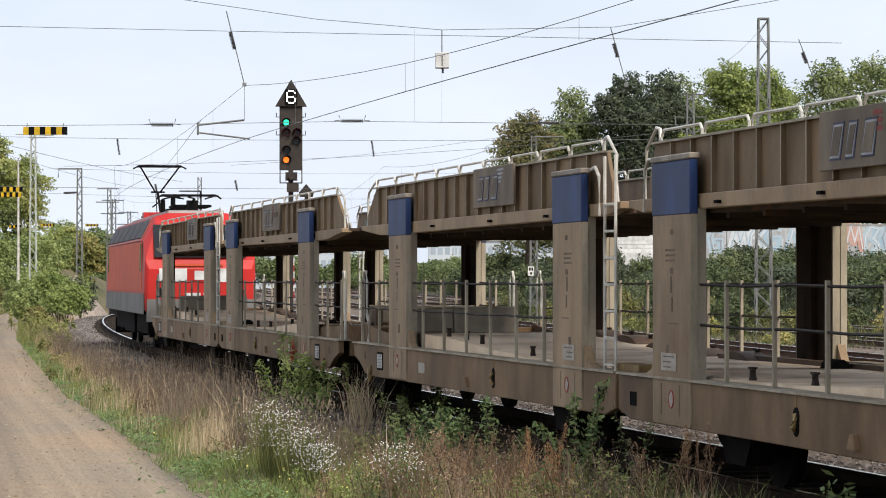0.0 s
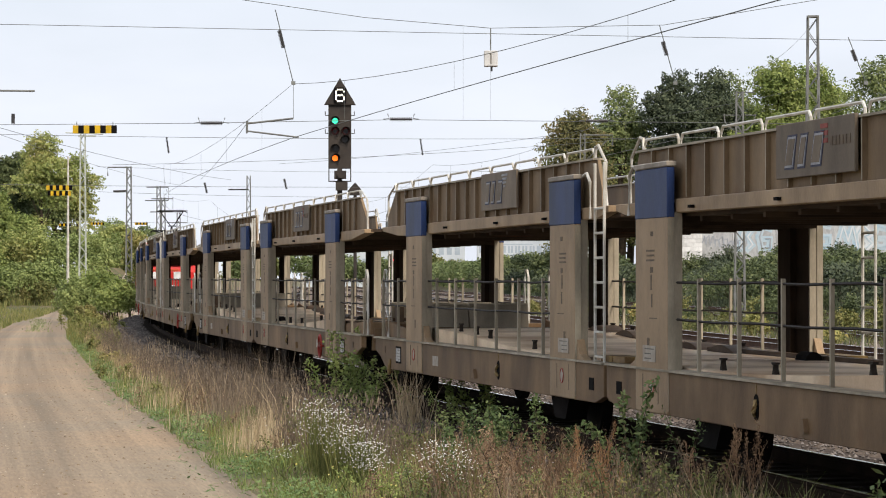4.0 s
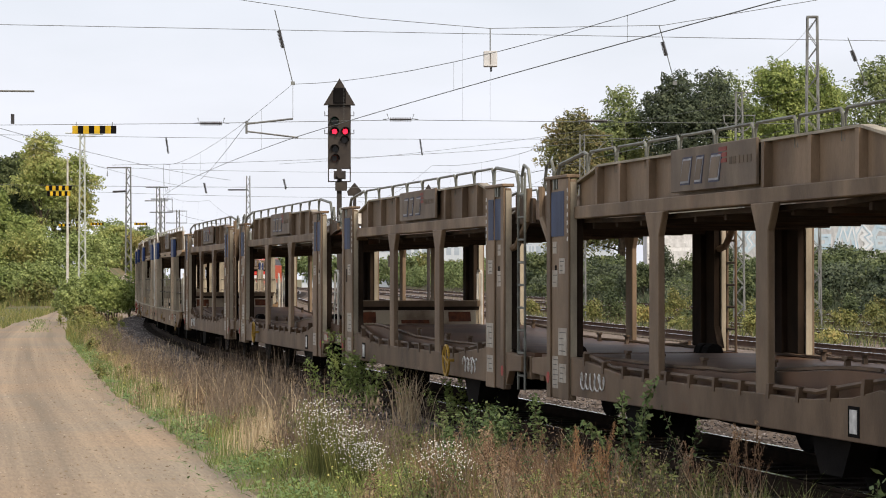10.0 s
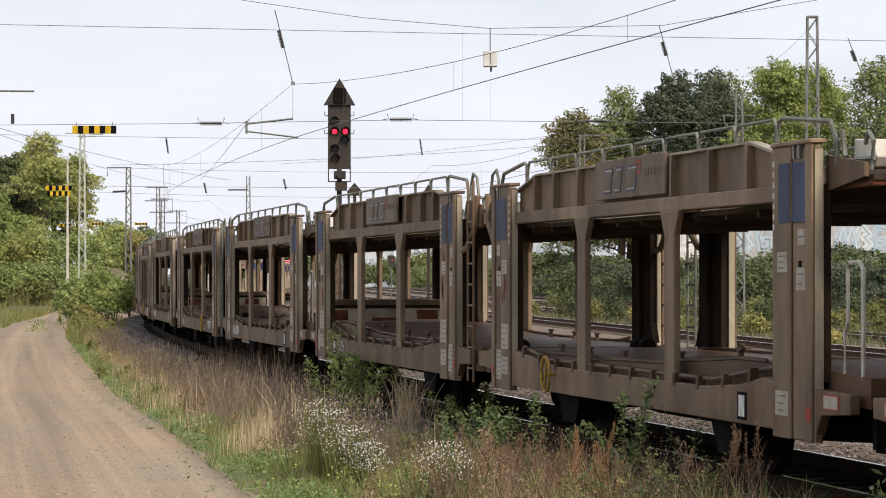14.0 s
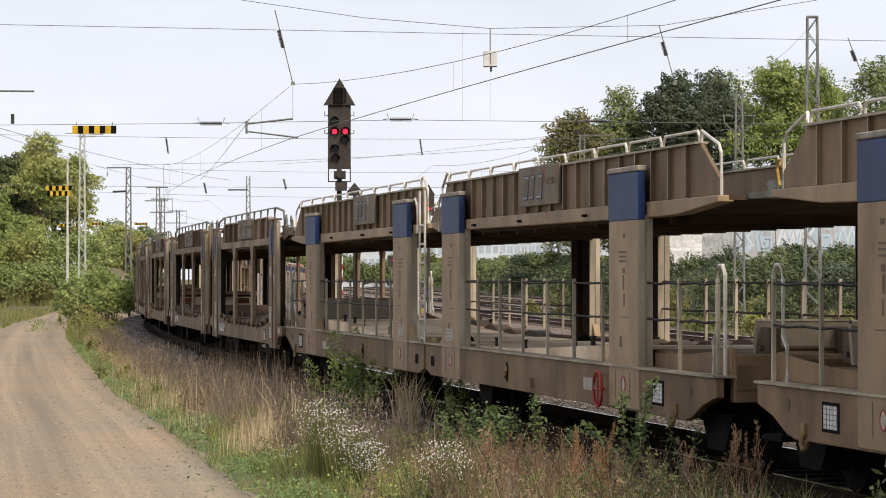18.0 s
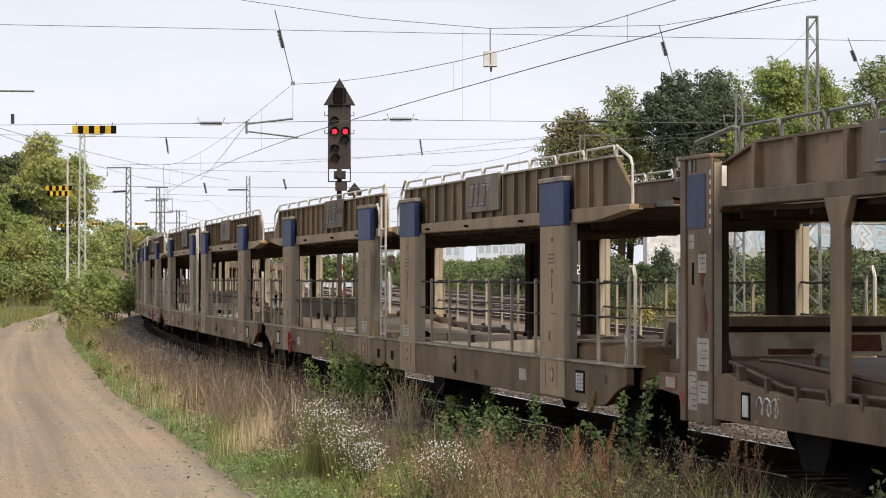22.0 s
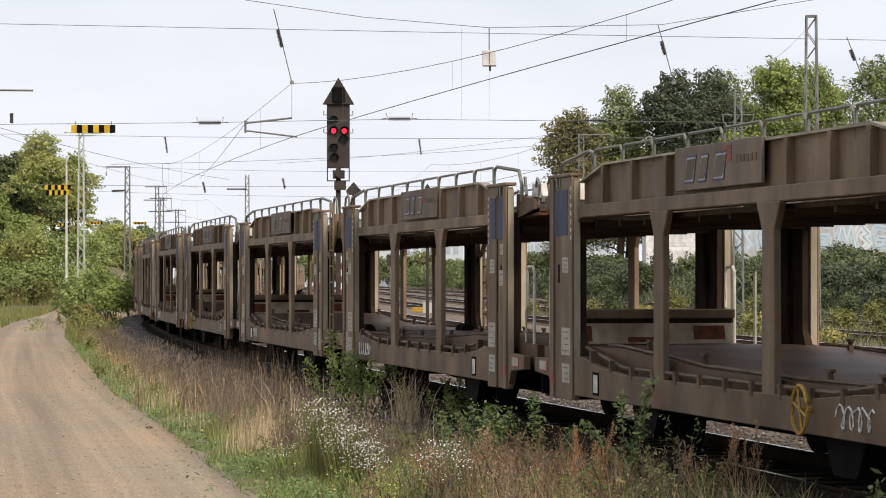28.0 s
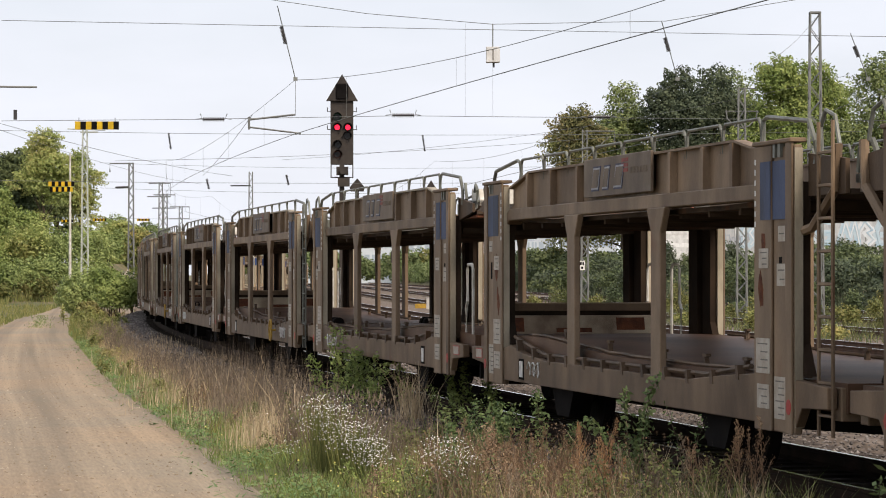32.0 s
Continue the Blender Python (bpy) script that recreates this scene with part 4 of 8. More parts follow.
        fb = part("folded_bridge", Shape().prism([(X(-0.34), 2.86), (X(-0.86), 2.86), (X(-0.92), 2.95), (X(-0.80), 3.10), (X(-0.36), 3.12)], *span(s, 0.86, 1.24)), RAIL_WHITE, root, "folded pale bridging plate of the upper deck", 0.01)
        part("lever", Shape().tube([(X(-0.22), s * 1.30, 3.20), (X(-0.30), s * 1.30, 2.98), (X(-0.20), s * 1.30, 2.86), (X(-0.34), s * 1.30, 2.78)], 0.024, 5).tube([(X(-0.90), s * 1.28, 2.84), (X(-0.96), s * 1.28, 3.08), (X(-0.84), s * 1.28, 3.16), (X(-0.76), s * 1.28, 3.06)], 0.022, 5).tube([(X(-0.30), s * 1.27, 2.94), (X(-0.95), s * 1.27, 2.93)], 0.018, 5), RAIL_GREY, fb, "bent grey levers")
        part("end_bar", Shape().box(X(-0.02), X(-0.98), *span(s, 1.18, 1.29), 2.70, 2.80), RUST_PATCH, root, "rust-brown bar below the folded bridge", 0.008)
        np_ = part("end_notice", Shape().box(X(-0.22), X(-0.62), *span(s, 1.47, 1.476), 0.80, 0.93), RED_MARK, root, "small red-framed notice")
        part("field", Shape().box(X(-0.24), X(-0.60), *span(s, 1.476, 1.479), 0.812, 0.918), LABEL, np_)
    part("end_beam", Shape().box(X(14.05), X(13.85), -1.36, 1.36, 0.66, 0.95), BROWN, root, "brown end beam", 0.01)
    part("coupling_gear", Shape().box(X(-0.5), X(-0.98), -1.1, 1.1, 0.44, 0.48).box(X(-0.7), X(-0.8), 0.6, 1.2, 0.48, 0.8).box(X(-0.7), X(-0.8), -1.2, -0.6, 0.48, 0.8), UNDER, root, "dark step and coupling gear at the end")
    return root, H


# ---- locomotive ----
def make_loco():
    root = thing("electric_locomotive", "red electric locomotive with grey skirt and raised pantograph", "locomotive", "")
    L2 = 9.2
    body = Shape()
    # body with raked ends, cut as cross-sections from back to front
    def ring(x, zt):
        return [(x, 1.46, 1.08), (x, 1.49, 1.6), (x, 1.47, min(2.95, zt)), (x, 1.15, zt if zt < 3.0 else min(zt, 3.62)), (x, 0.8, min(zt, 3.72)), (x, -0.8, min(zt, 3.72)), (x, -1.15, zt if zt < 3.0 else min(zt, 3.62)), (x, -1.47, min(2.95, zt)), (x, -1.49, 1.6), (x, -1.46, 1.08)]
    secs = [(-L2, 2.2), (-L2 + 0.12, 2.45), (-L2 + 0.75, 3.45), (-L2 + 1.1, 3.72), (L2 - 1.1, 3.72), (L2 - 0.75, 3.45), (L2 - 0.12, 2.45), (L2, 2.2)]
    vs, fs = [], []
    for x, zt in secs:
        k = 0.94 if abs(x) > L2 - 0.05 else 1.0
        vs += [(px, py * k, pz) for px, py, pz in ring(x, zt)]
    for i in range(len(secs) - 1):
        fs += [(i * 10 + k, i * 10 + (k + 1) % 10, (i + 1) * 10 + (k + 1) % 10, (i + 1) * 10 + k) for k in range(10)]
    fs += [tuple(range(10)), tuple(range(70, 80))]
    body.add(vs, fs)
    bd = part("body", body, LOCO_RED, root, "bright red painted body", 0.02)
    for s, _ in SIDES:
        a, b = span(s, 1.488, 1.50)
        part("side_panel", Shape().prism([(-L2 + 1.0, 1.62), (L2 - 1.0, 1.62), (L2 - 1.0, 2.93), (-L2 + 1.0, 2.93)], a, b), LOCO_DUSTY, bd, "dust-dulled red side wall")
        a, b = span(s, 1.485, 1.51)
        part("skirt", Shape().box(-L2 + 0.2, L2 - 0.2, a, b, 1.0, 1.55), LOCO_GREY, bd, "grey lower skirt")
        for x in (-L2 + 1.15, L2 - 1.75):
            part("cab_window", Shape().box(x, x + 0.6, *span(s, 1.47, 1.505), 2.15, 2.9), GLASS_DARK, bd)
        part("roof_slope", Shape().prism_x([(s * 1.475, 2.96), (s * 1.16, 3.60), (s * 1.19, 3.62), (s * 1.50, 2.98)], -L2 + 1.2, L2 - 1.2), LOCO_SUNLIT, bd, "sun-faded red roof slope")
        for x in (-7.8, -5.1, -2.4, 0.3, 3.0, 5.7):
            part("roof_grille", Shape().prism_x([(s * 1.47, 3.04), (s * 1.20, 3.54), (s * 1.225, 3.56), (s * 1.50, 3.06)], x, x + 2.4), ROOF_GRILLE, bd, "dark grey slanted grille in the roof slope")
    part("roof", Shape().box(-L2 + 1.4, L2 - 1.4, -0.75, 0.75, 3.72, 3.80), LOCO_ROOF, bd, "grey roof walkway")
    for e in (-1, 1):
        x = e * (L2 + 0.005)
        xs = (min(x, x - e * 0.03), max(x, x - e * 0.03))
        for y0, y1 in ((0.36, 1.10), (-1.10, -0.36)):
            part("bib", Shape().box(min(x, x + e * 0.01), max(x, x + e * 0.01), y0, y1, 1.86, 2.22), LOCO_WHITE, bd, "light grey panel across the nose")
        part("emblem", Shape().box(min(x, x + e * 0.01), max(x, x + e * 0.01), -0.16, 0.16, 1.92, 2.16), LOCO_WHITE, bd, "small pale emblem")
        part("number_bars", Shape().box(min(x, x + e * 0.008), max(x, x + e * 0.008), -0.42, -0.08, 1.46, 1.57).box(min(x, x + e * 0.008), max(x, x + e * 0.008), 0.0, 0.42, 1.46, 1.57), LOCO_WHITE, bd)
        part("windscreen", Shape().prism([(e * (L2 - 0.10), 2.50), (e * (L2 - 0.70), 3.38), (e * (L2 - 0.66), 3.40), (e * (L2 - 0.06), 2.52)], -1.22, 1.22), GLASS_DARK, bd, "dark windscreen")
        part("windscreen_bar", Shape().box(min(e * (L2 + 0.01), e * (L2 - 0.05)), max(e * (L2 + 0.01), e * (L2 - 0.05)), -0.6, 0.9, 2.28, 2.34), LOCO_DUSTY, bd)
        for y in (-1.05, 1.05):
            part("headlight", Shape().tube([(e * (L2 - 0.02), y, 1.60), (e * (L2 + 0.03), y, 1.60)], 0.11, 12), GLASS_DARK, bd)
            part("buffer", Shape().tube([(e * (L2 - 0.1), y * 0.83, 1.05), (e * (L2 + 0.5), y * 0.83, 1.05)], 0.09, 10).tube([(e * (L2 + 0.5), y * 0.83, 1.05), (e * (L2 + 0.55), y * 0.83, 1.05)], 0.24, 14), BLACK, root)
        part("buffer_beam", Shape().box(min(e * (L2 - 0.3), e * (L2 + 0.02)), max(e * (L2 - 0.3), e * (L2 + 0.02)), -1.42, 1.42, 0.80, 1.40), LOCO_GREY, root, "dark grey buffer beam")
        part("rail_guard", Shape().box(min(e * (L2 - 0.3), e * (L2 - 0.15)), max(e * (L2 - 0.3), e * (L2 - 0.15)), -1.2, 1.2, 0.2, 0.7), BLACK, root)
        part("bogie", Shape().box(e * 4.9 - 2.3, e * 4.9 + 2.3, -1.25, 1.25, 0.45, 0.95), UNDER, root, "dark bogie frame")
        for dx in (-1.5, 1.5):
            wheelset(root, e * 4.9 + dx)
    part("underfloor", Shape().box(-2.2, 2.2, -1.3, 1.3, 0.4, 1.05), UNDER, root)
    # pantographs: the front one up, the back one folded
    part("pantograph", Shape().tube([(6.6, -0.5, 3.92), (6.6, 0.5, 3.92), (5.0, 0.5, 3.92), (5.0, -0.5, 3.92)], 0.04, 5, True).tube([(5.2, 0.0, 3.97), (6.6, 0.0, 4.72)], 0.040, 6).tube([(5.5, 0.1, 3.97), (6.62, 0.06, 4.66)], 0.018, 5).tube([(6.6, -0.22, 4.72), (6.6, 0.22, 4.72)], 0.03, 5).tube([(6.6, -0.08, 4.72), (5.7, -0.62, 5.50)], 0.028, 5).tube([(6.6, 0.08, 4.72), (5.7, 0.62, 5.50)], 0.028, 5).tube([(5.7, -0.84, 5.43), (5.7, -0.66, 5.53), (5.7, 0.66, 5.53), (5.7, 0.84, 5.43)], 0.026, 6).tube([(5.98, -0.7, 5.50), (5.98, 0.7, 5.50)], 0.022, 5), BLACK, root, "raised dark pantograph")
    part("pantograph", Shape().tube([(-6.6, -0.5, 3.95), (-6.6, 0.5, 3.95), (-5.0, 0.5, 3.95), (-5.0, -0.5, 3.95)], 0.04, 5, True).tube([(-5.2, 0.0, 4.0), (-7.3, 0.0, 4.12), (-5.4, 0.0, 4.24)], 0.035, 6).tube([(-7.2, -0.3, 4.13), (-5.5, -0.7, 4.26)], 0.022, 5).tube([(-7.2, 0.3, 4.13), (-5.5, 0.7, 4.26)], 0.022, 5).tube([(-5.5, -0.9, 4.18), (-5.5, -0.75, 4.28), (-5.5, 0.75, 4.28), (-5.5, 0.9, 4.18)], 0.028, 6).tube([(-5.75, -0.8, 4.25), (-5.75, 0.8, 4.25)], 0.022, 5).box(-6.7, -6.4, -0.15, 0.15, 3.8, 4.1), BLACK, root, "folded dark pantograph")
    part("roof_insulator", Shape().box(-2.3, -1.2, -0.35, 0.35, 3.8, 3.98).tube([(-6.0, 0.3, 4.2), (-3.6, 0.3, 4.3), (0.3, 0.3, 4.32), (4.6, 0.3, 4.2)], 0.025, 5).tube([(0.3, 0.3, 3.8), (0.3, 0.3, 4.3)], 0.07, 8).tube([(-3.6, 0.3, 3.8), (-3.6, 0.3, 4.28)], 0.07, 8).tube([(-4.6, -0.4, 3.8), (-4.6, -0.4, 4.4), (-4.4, -0.4, 4.42)], 0.03, 6).tube([(4.6, -0.3, 3.8), (4.6, -0.3, 4.15)], 0.07, 8), BLACK, root, "roof conductors and insulators")
    part("roof_box", Shape().box(4.2, 5.0, -0.6, 0.6, 3.8, 4.02), LOCO_RED, root)
    return root


# ---- ground, tracks and path ----
GROUND_Z = -0.45


def soil_material():
    m, nt, bs = nodes_of("weedy soil")
    n, l = nt.nodes, nt.links
    g = n.new("ShaderNodeNewGeometry")
    a = n.new("ShaderNodeTexNoise")
    a.inputs["Scale"].default_value, a.inputs["Detail"].default_value = 0.5, 8.0
    l.new(g.outputs["Position"], a.inputs["Vector"])
    r = n.new("ShaderNodeValToRGB")
    r.color_ramp.elements[0].position, r.color_ramp.elements[1].position = 0.35, 0.62
    r.color_ramp.elements[0].color, r.color_ramp.elements[1].color = (0.055, 0.075, 0.022, 1), (0.15, 0.115, 0.062, 1)
    l.new(a.outputs["Fac"], r.inputs["Fac"])
    l.new(r.outputs["Color"], bs.inputs["Base Color"])
    bs.inputs["Roughness"].default_value = 0.95
    b = n.new("ShaderNodeTexNoise")
    b.inputs["Scale"].default_value, b.inputs["Detail"].default_value = 14.0, 5.0
    l.new(g.outputs["Position"], b.inputs["Vector"])
    bp = n.new("ShaderNodeBump")
    bp.inputs["Strength"].default_value, bp.inputs["Distance"].default_value = 0.8, 0.05
    l.new(b.outputs["Fac"], bp.inputs["Height"])
    l.new(bp.outputs[0], bs.inputs["Normal"])
    return m


def sand_material():
    """Trodden sandy gravel with wheel tracks along the lane, damp patches and small stones."""
    m, nt, bs = nodes_of("sandy gravel")
    n, l = nt.nodes, nt.links
    uv = n.new("ShaderNodeTexCoord")
    g = n.new("ShaderNodeNewGeometry")

    def stretched(su, sv, detail):
        mp = n.new("ShaderNodeMapping")
        mp.inputs["Scale"].default_value = (su, sv, 1)
        l.new(uv.outputs["UV"], mp.inputs["Vector"])
        nz = n.new("ShaderNodeTexNoise")
        nz.inputs["Scale"].default_value, nz.inputs["Detail"].default_value = 1.0, detail
        l.new(mp.outputs[0], nz.inputs["Vector"])
        return nz.outputs["Fac"]

    def ramp_of(fac, lo, hi, a, b):
        mr = n.new("ShaderNodeMapRange")
        for key, v in (("From Min", lo), ("From Max", hi), ("To Min", a), ("To Max", b)):
            mr.inputs[key].default_value = v
        l.new(fac, mr.inputs["Value"])
        return mr.outputs[0]

    def times(col, fac):
        sc = n.new("ShaderNodeVectorMath")
        sc.operation = "SCALE"
        l.new(col, sc.inputs[0])
        l.new(fac, sc.inputs["Scale"])
        return sc.outputs[0]

    big = n.new("ShaderNodeTexNoise")
    big.inputs["Scale"].default_value, big.inputs["Detail"].default_value = 0.16, 4.0
    l.new(g.outputs["Position"], big.inputs["Vector"])
    hue = n.new("ShaderNodeMixRGB")
    hue.inputs["Color1"].default_value, hue.inputs["Color2"].default_value = (0.198, 0.160, 0.112, 1), (0.245, 0.176, 0.110, 1)
    l.new(ramp_of(big.outputs["Fac"], 0.38, 0.62, 0.0, 1.0), hue.inputs["Fac"])
    fine = n.new("ShaderNodeTexNoise")
    mp = n.new("ShaderNodeMapping")
    mp.inputs["Scale"].default_value = (1.0, 0.09, 1.0)
    l.new(uv.outputs["UV"], mp.inputs["Vector"])
    l.new(mp.outputs[0], fine.inputs["Vector"])
    fine.inputs["Scale"].default_value, fine.inputs["Detail"].default_value = 26.0, 6.0
    col = times(hue.outputs["Color"], ramp_of(stretched(1.5, 0.012, 5.0), 0.34, 0.66, 0.76, 1.26))
    col = times(col, ramp_of(stretched(6.0, 0.05, 4.0), 0.3, 0.7, 0.92, 1.08))
    col = times(col, ramp_of(fine.outputs["Fac"], 0.25, 0.75, 0.80, 1.22))
    l.new(col, bs.inputs["Base Color"])
    bs.inputs["Roughness"].default_value = 0.95
    bp = n.new("ShaderNodeBump")
    bp.inputs["Strength"].default_value, bp.inputs["Distance"].default_value = 0.2, 0.03
    l.new(fine.outputs["Fac"], bp.inputs["Height"])
    l.new(bp.outputs[0], bs.inputs["Normal"])
    return m


SOIL, SAND = soil_material(), sand_material()


def structure(name, me, mat, label):
    if not me.materials:
        me.materials.append(mat)
    return tagged(new(name, me), label, name.split("_")[0], kind="structure")


def path_right(y):
    return float(np.interp(y, (-30, 20, 31.4, 45.7, 60, 77.7, 113.9, 158, 190, 206, 225), (4.4, -0.45, -2.0, -4.3, -6.75, -9.4, -14.7, -20.3, -24.2, -26.1, -27.5)))


def path_left(y):
    return float(np.interp(y, (-30, 20, 34.3, 49.5, 77.7, 113.9, 131, 150, 172, 190, 206, 225), (-1.6, -6.5, -8.6, -10.9, -14.2, -18.3, -20.2, -22.4, -24.2, -26.0, -27.6, -29.0)))


def strip_mesh(name, lefts, rights, z, uv=True):
    """A strip between two lines of (x, y), five points across."""
    vs, fs, uvs = [], [], []
    n = 5
    run = 0.0
    prev = None
    for a, b in zip(lefts, rights):
        c = ((a[0] + b[0]) / 2, (a[1] + b[1]) / 2)
        if prev:
            run += math.dist(prev, c)
        prev = c
        for k in range(n):
            t = k / (n - 1)
            vs.append((a[0] + (b[0] - a[0]) * t, a[1] + (b[1] - a[1]) * t, z))
            uvs.append((t * math.dist(a, b), run))
    for i in range(len(lefts) - 1):
        for k in range(n - 1):
            fs.append((i * n + k, i * n + k + 1, (i + 1) * n + k + 1, (i + 1) * n + k))
    me = bpy.data.meshes.new(name)
    me.from_pydata(vs, [], fs)
    if uv:
        lay = me.uv_layers.new(name="UVMap")
        for lp in me.loops:
            lay.data[lp.index].uv = uvs[lp.vertex_index]
    return me


def lay_ground():
    me = Shape()
    me.add([(-2500, -400, GROUND_Z), (2500, -400, GROUND_Z), (2500, 4500, GROUND_Z), (-2500, 4500, GROUND_Z)], [(0, 1, 2, 3)])
    structure("ground", me.mesh("ground"), SOIL, "weedy brown and green open ground")
    ys = np.arange(-20, 222, 1.5)
    rnd = random.Random(4)
    w1 = [0.25 * noise.noise((0, y * 0.35, 1.0)) + 0.12 * noise.noise((3, y * 1.3, 1.0)) for y in ys]
    w2 = [0.25 * noise.noise((9, y * 0.35, 1.0)) for y in ys]
    structure("path", strip_mesh("path", [(path_left(y) + w, y) for y, w in zip(ys, w2)], [(path_right(y) + w, y) for y, w in zip(ys, w1)], GROUND_Z + 0.02), SAND, "pale sandy gravel lane with faint wheel tracks")
    me = bpy.data.meshes["path"]
    for lp in me.loops:
        co = me.vertices[lp.vertex_index].co
        me.uv_layers[0].data[lp.index].uv = (co.x - path_right(co.y), co.y)
    # ballast beds, one for the train's line and a broad one for the other tracks
    def bed(name, r0, r1, top, mat, label, s0=-70, s1=420, line=centre, shoulder=None):
        ss = np.arange(s0, s1, 4.0)
        vs, fs = [], []
        prof = ((r0 - 0.5, GROUND_Z - 0.02), (r0, top - 0.02), (r0 + 0.75, top - 0.008), ((r0 + r1) / 2, top), (r1 - 0.75, top - 0.008), (r1, top - 0.02), (r1 + 0.5, GROUND_Z - 0.02))
        for s in ss:
            for r, z in prof:
                x, y, _ = line(s, r)
                vs.append((x, y, z))
        n = len(prof)
        for i in range(len(ss) - 1):
            fs += [(i * n + k, i * n + k + 1, (i + 1) * n + k + 1, (i + 1) * n + k) for k in range(n - 1)]
        me = bpy.data.meshes.new(name)
        me.from_pydata(vs, [], fs)
        if shoulder:
            me.materials.append(mat)
            me.materials.append(shoulder)
            me.polygons.foreach_set("material_index", [0 if i % (n - 1) in (2, 3) else 1 for i in range(len(fs))])
        return structure(name, me, mat, label)
    # this bed's colours carry the shade below the train
    bed("ballast_bed", -2.3, 2.3, -0.20, BALLAST_DARK, "oil-stained ballast with the train's shade painted in", shoulder=BALLAST_SHOULDER)
    bed("ballast_bed_yard", 2.95, 24.0, -0.215, BALLAST, "grey-brown ballast of the yard tracks", line=yard, s1=640)
    bed("ballast_bed_outer", 25.5, 35.6, -0.22, BALLAST, "grey-brown ballast of the outer yard tracks", line=yard, s0=60, s1=640)
    # rails and sleepers
    prof = ((-0.028, 0.0), (0.028, 0.0), (0.034, -0.003), (0.038, -0.013), (0.036, -0.035), (0.01, -0.05), (0.01, -0.14), (0.07, -0.172), (-0.07, -0.172), (-0.01, -0.14), (-0.01, -0.05), (-0.036, -0.035), (-0.038, -0.013), (-0.034, -0.003))
    for ti, off in enumerate((0.0, 9.45, 15.45, 21.4, 27.5, 33.3)):
        line = yard if ti else centre
        tr = tagged(new("railway_track"), "railway track of rusty steel rails on weathered sleepers", "railway track", "tracks of the yard", "structure")
        for g in (-0.753, 0.753):
            ss = np.arange(-70, 640 if ti > 1 else 260 if ti else 420, 2.5 if ti == 0 else 5.0)
            vs, fs, heads = [], [], []
            for s in ss:
                x, y, h = line(s, off + g)
                for r, z in prof:
                    vs.append((x + r * math.cos(h), y + r * math.sin(h), z))
            n = len(prof)
            for i in range(len(ss) - 1):
                for k in range(n):
                    fs.append((i * n + k, i * n + (k + 1) % n, (i + 1) * n + (k + 1) % n, (i + 1) * n + k))
                    heads.append(1 if k in (0, 1, 13) else 0)
            me = bpy.data.meshes.new("rail")
            me.from_pydata(vs, [], fs)
            me.materials.append(RAIL_RUST if ti else RAIL_SHADE)
            me.materials.append(RAIL_TOP)
            me.polygons.foreach_set("material_index", heads)
            part("rail", me, None, tr, "rusty rail with a polished head")
        sl = Shape()
        for s in np.arange(-10 if ti == 0 else 20 if ti < 4 else 70, 250, 0.65):
            x, y, h = line(s, off)
            c, d = math.cos(h), math.sin(h)
            pts = [(x + a * c - b * d, y + a * d + b * c) for a, b in ((-1.3, -0.13), (1.3, -0.13), (1.3, 0.13), (-1.3, 0.13))]
            sl.prism_z(pts, -0.28, -0.176)
        tagged(part("sleepers", sl, SLEEPER_SHADE if ti == 0 else SLEEPER, tr, "weathered sleepers"), kind="stuff")



def scatter_stones():
    """Loose ballast stones where the gravel shows under and beside the wagons."""
    rng = np.random.default_rng(5)
    n = 15000
    s = -8 + 60 * rng.random(n) ** 1.4
    side = rng.random(n) < 0.75
    off = np.where(side, 0.9 + 3.4 * rng.random(n), -2.05 + 1.2 * rng.random(n))
    far = rng.random(n) < 0.34
    s, off = np.where(far, 50 + 90 * rng.random(n), s), np.where(far, -2.65 + 1.5 * rng.random(n), off)
    c = np.array([centre(a, b)[:2] for a, b in zip(s, off)])
    r = (0.018 + 0.020 * rng.random((n, 1, 1))) * np.where(far, 2.1, 1.0)[:, None, None]
    octa = np.array([(1, 0, 0), (0, 1, 0), (-1, 0, 0), (0, -1, 0), (0, 0, 0.8), (0, 0, -0.5)], float)[None]
    jig = octa * (0.7 + 0.6 * rng.random((n, 6, 3))) * r
    a = rng.random(n) * 6.28
    ca, sa = np.cos(a)[:, None], np.sin(a)[:, None]
    v = np.stack([jig[:, :, 0] * ca - jig[:, :, 1] * sa, jig[:, :, 0] * sa + jig[:, :, 1] * ca, jig[:, :, 2]], 2)
    v += np.stack([c[:, 0], c[:, 1], np.where(off < -2.3, -0.22 + (off + 2.3) * 0.4, -0.198)], 1)[:, None]
    f = np.array([(0, 1, 4), (1, 2, 4), (2, 3, 4), (3, 0, 4), (1, 0, 5), (2, 1, 5), (3, 2, 5), (0, 3, 5)])
    faces = (f[None] + 6 * np.arange(n)[:, None, None]).reshape(-1, 3)
    me = bpy.data.meshes.new("ballast_stones")
    me.from_pydata(v.reshape(-1, 3).tolist(), [], faces.tolist())
    me.materials.append(STONE)
    tagged(new("ballast_stones", me), "loose grey and brown ballast stones beside the rails", "gravel", kind="stuff")


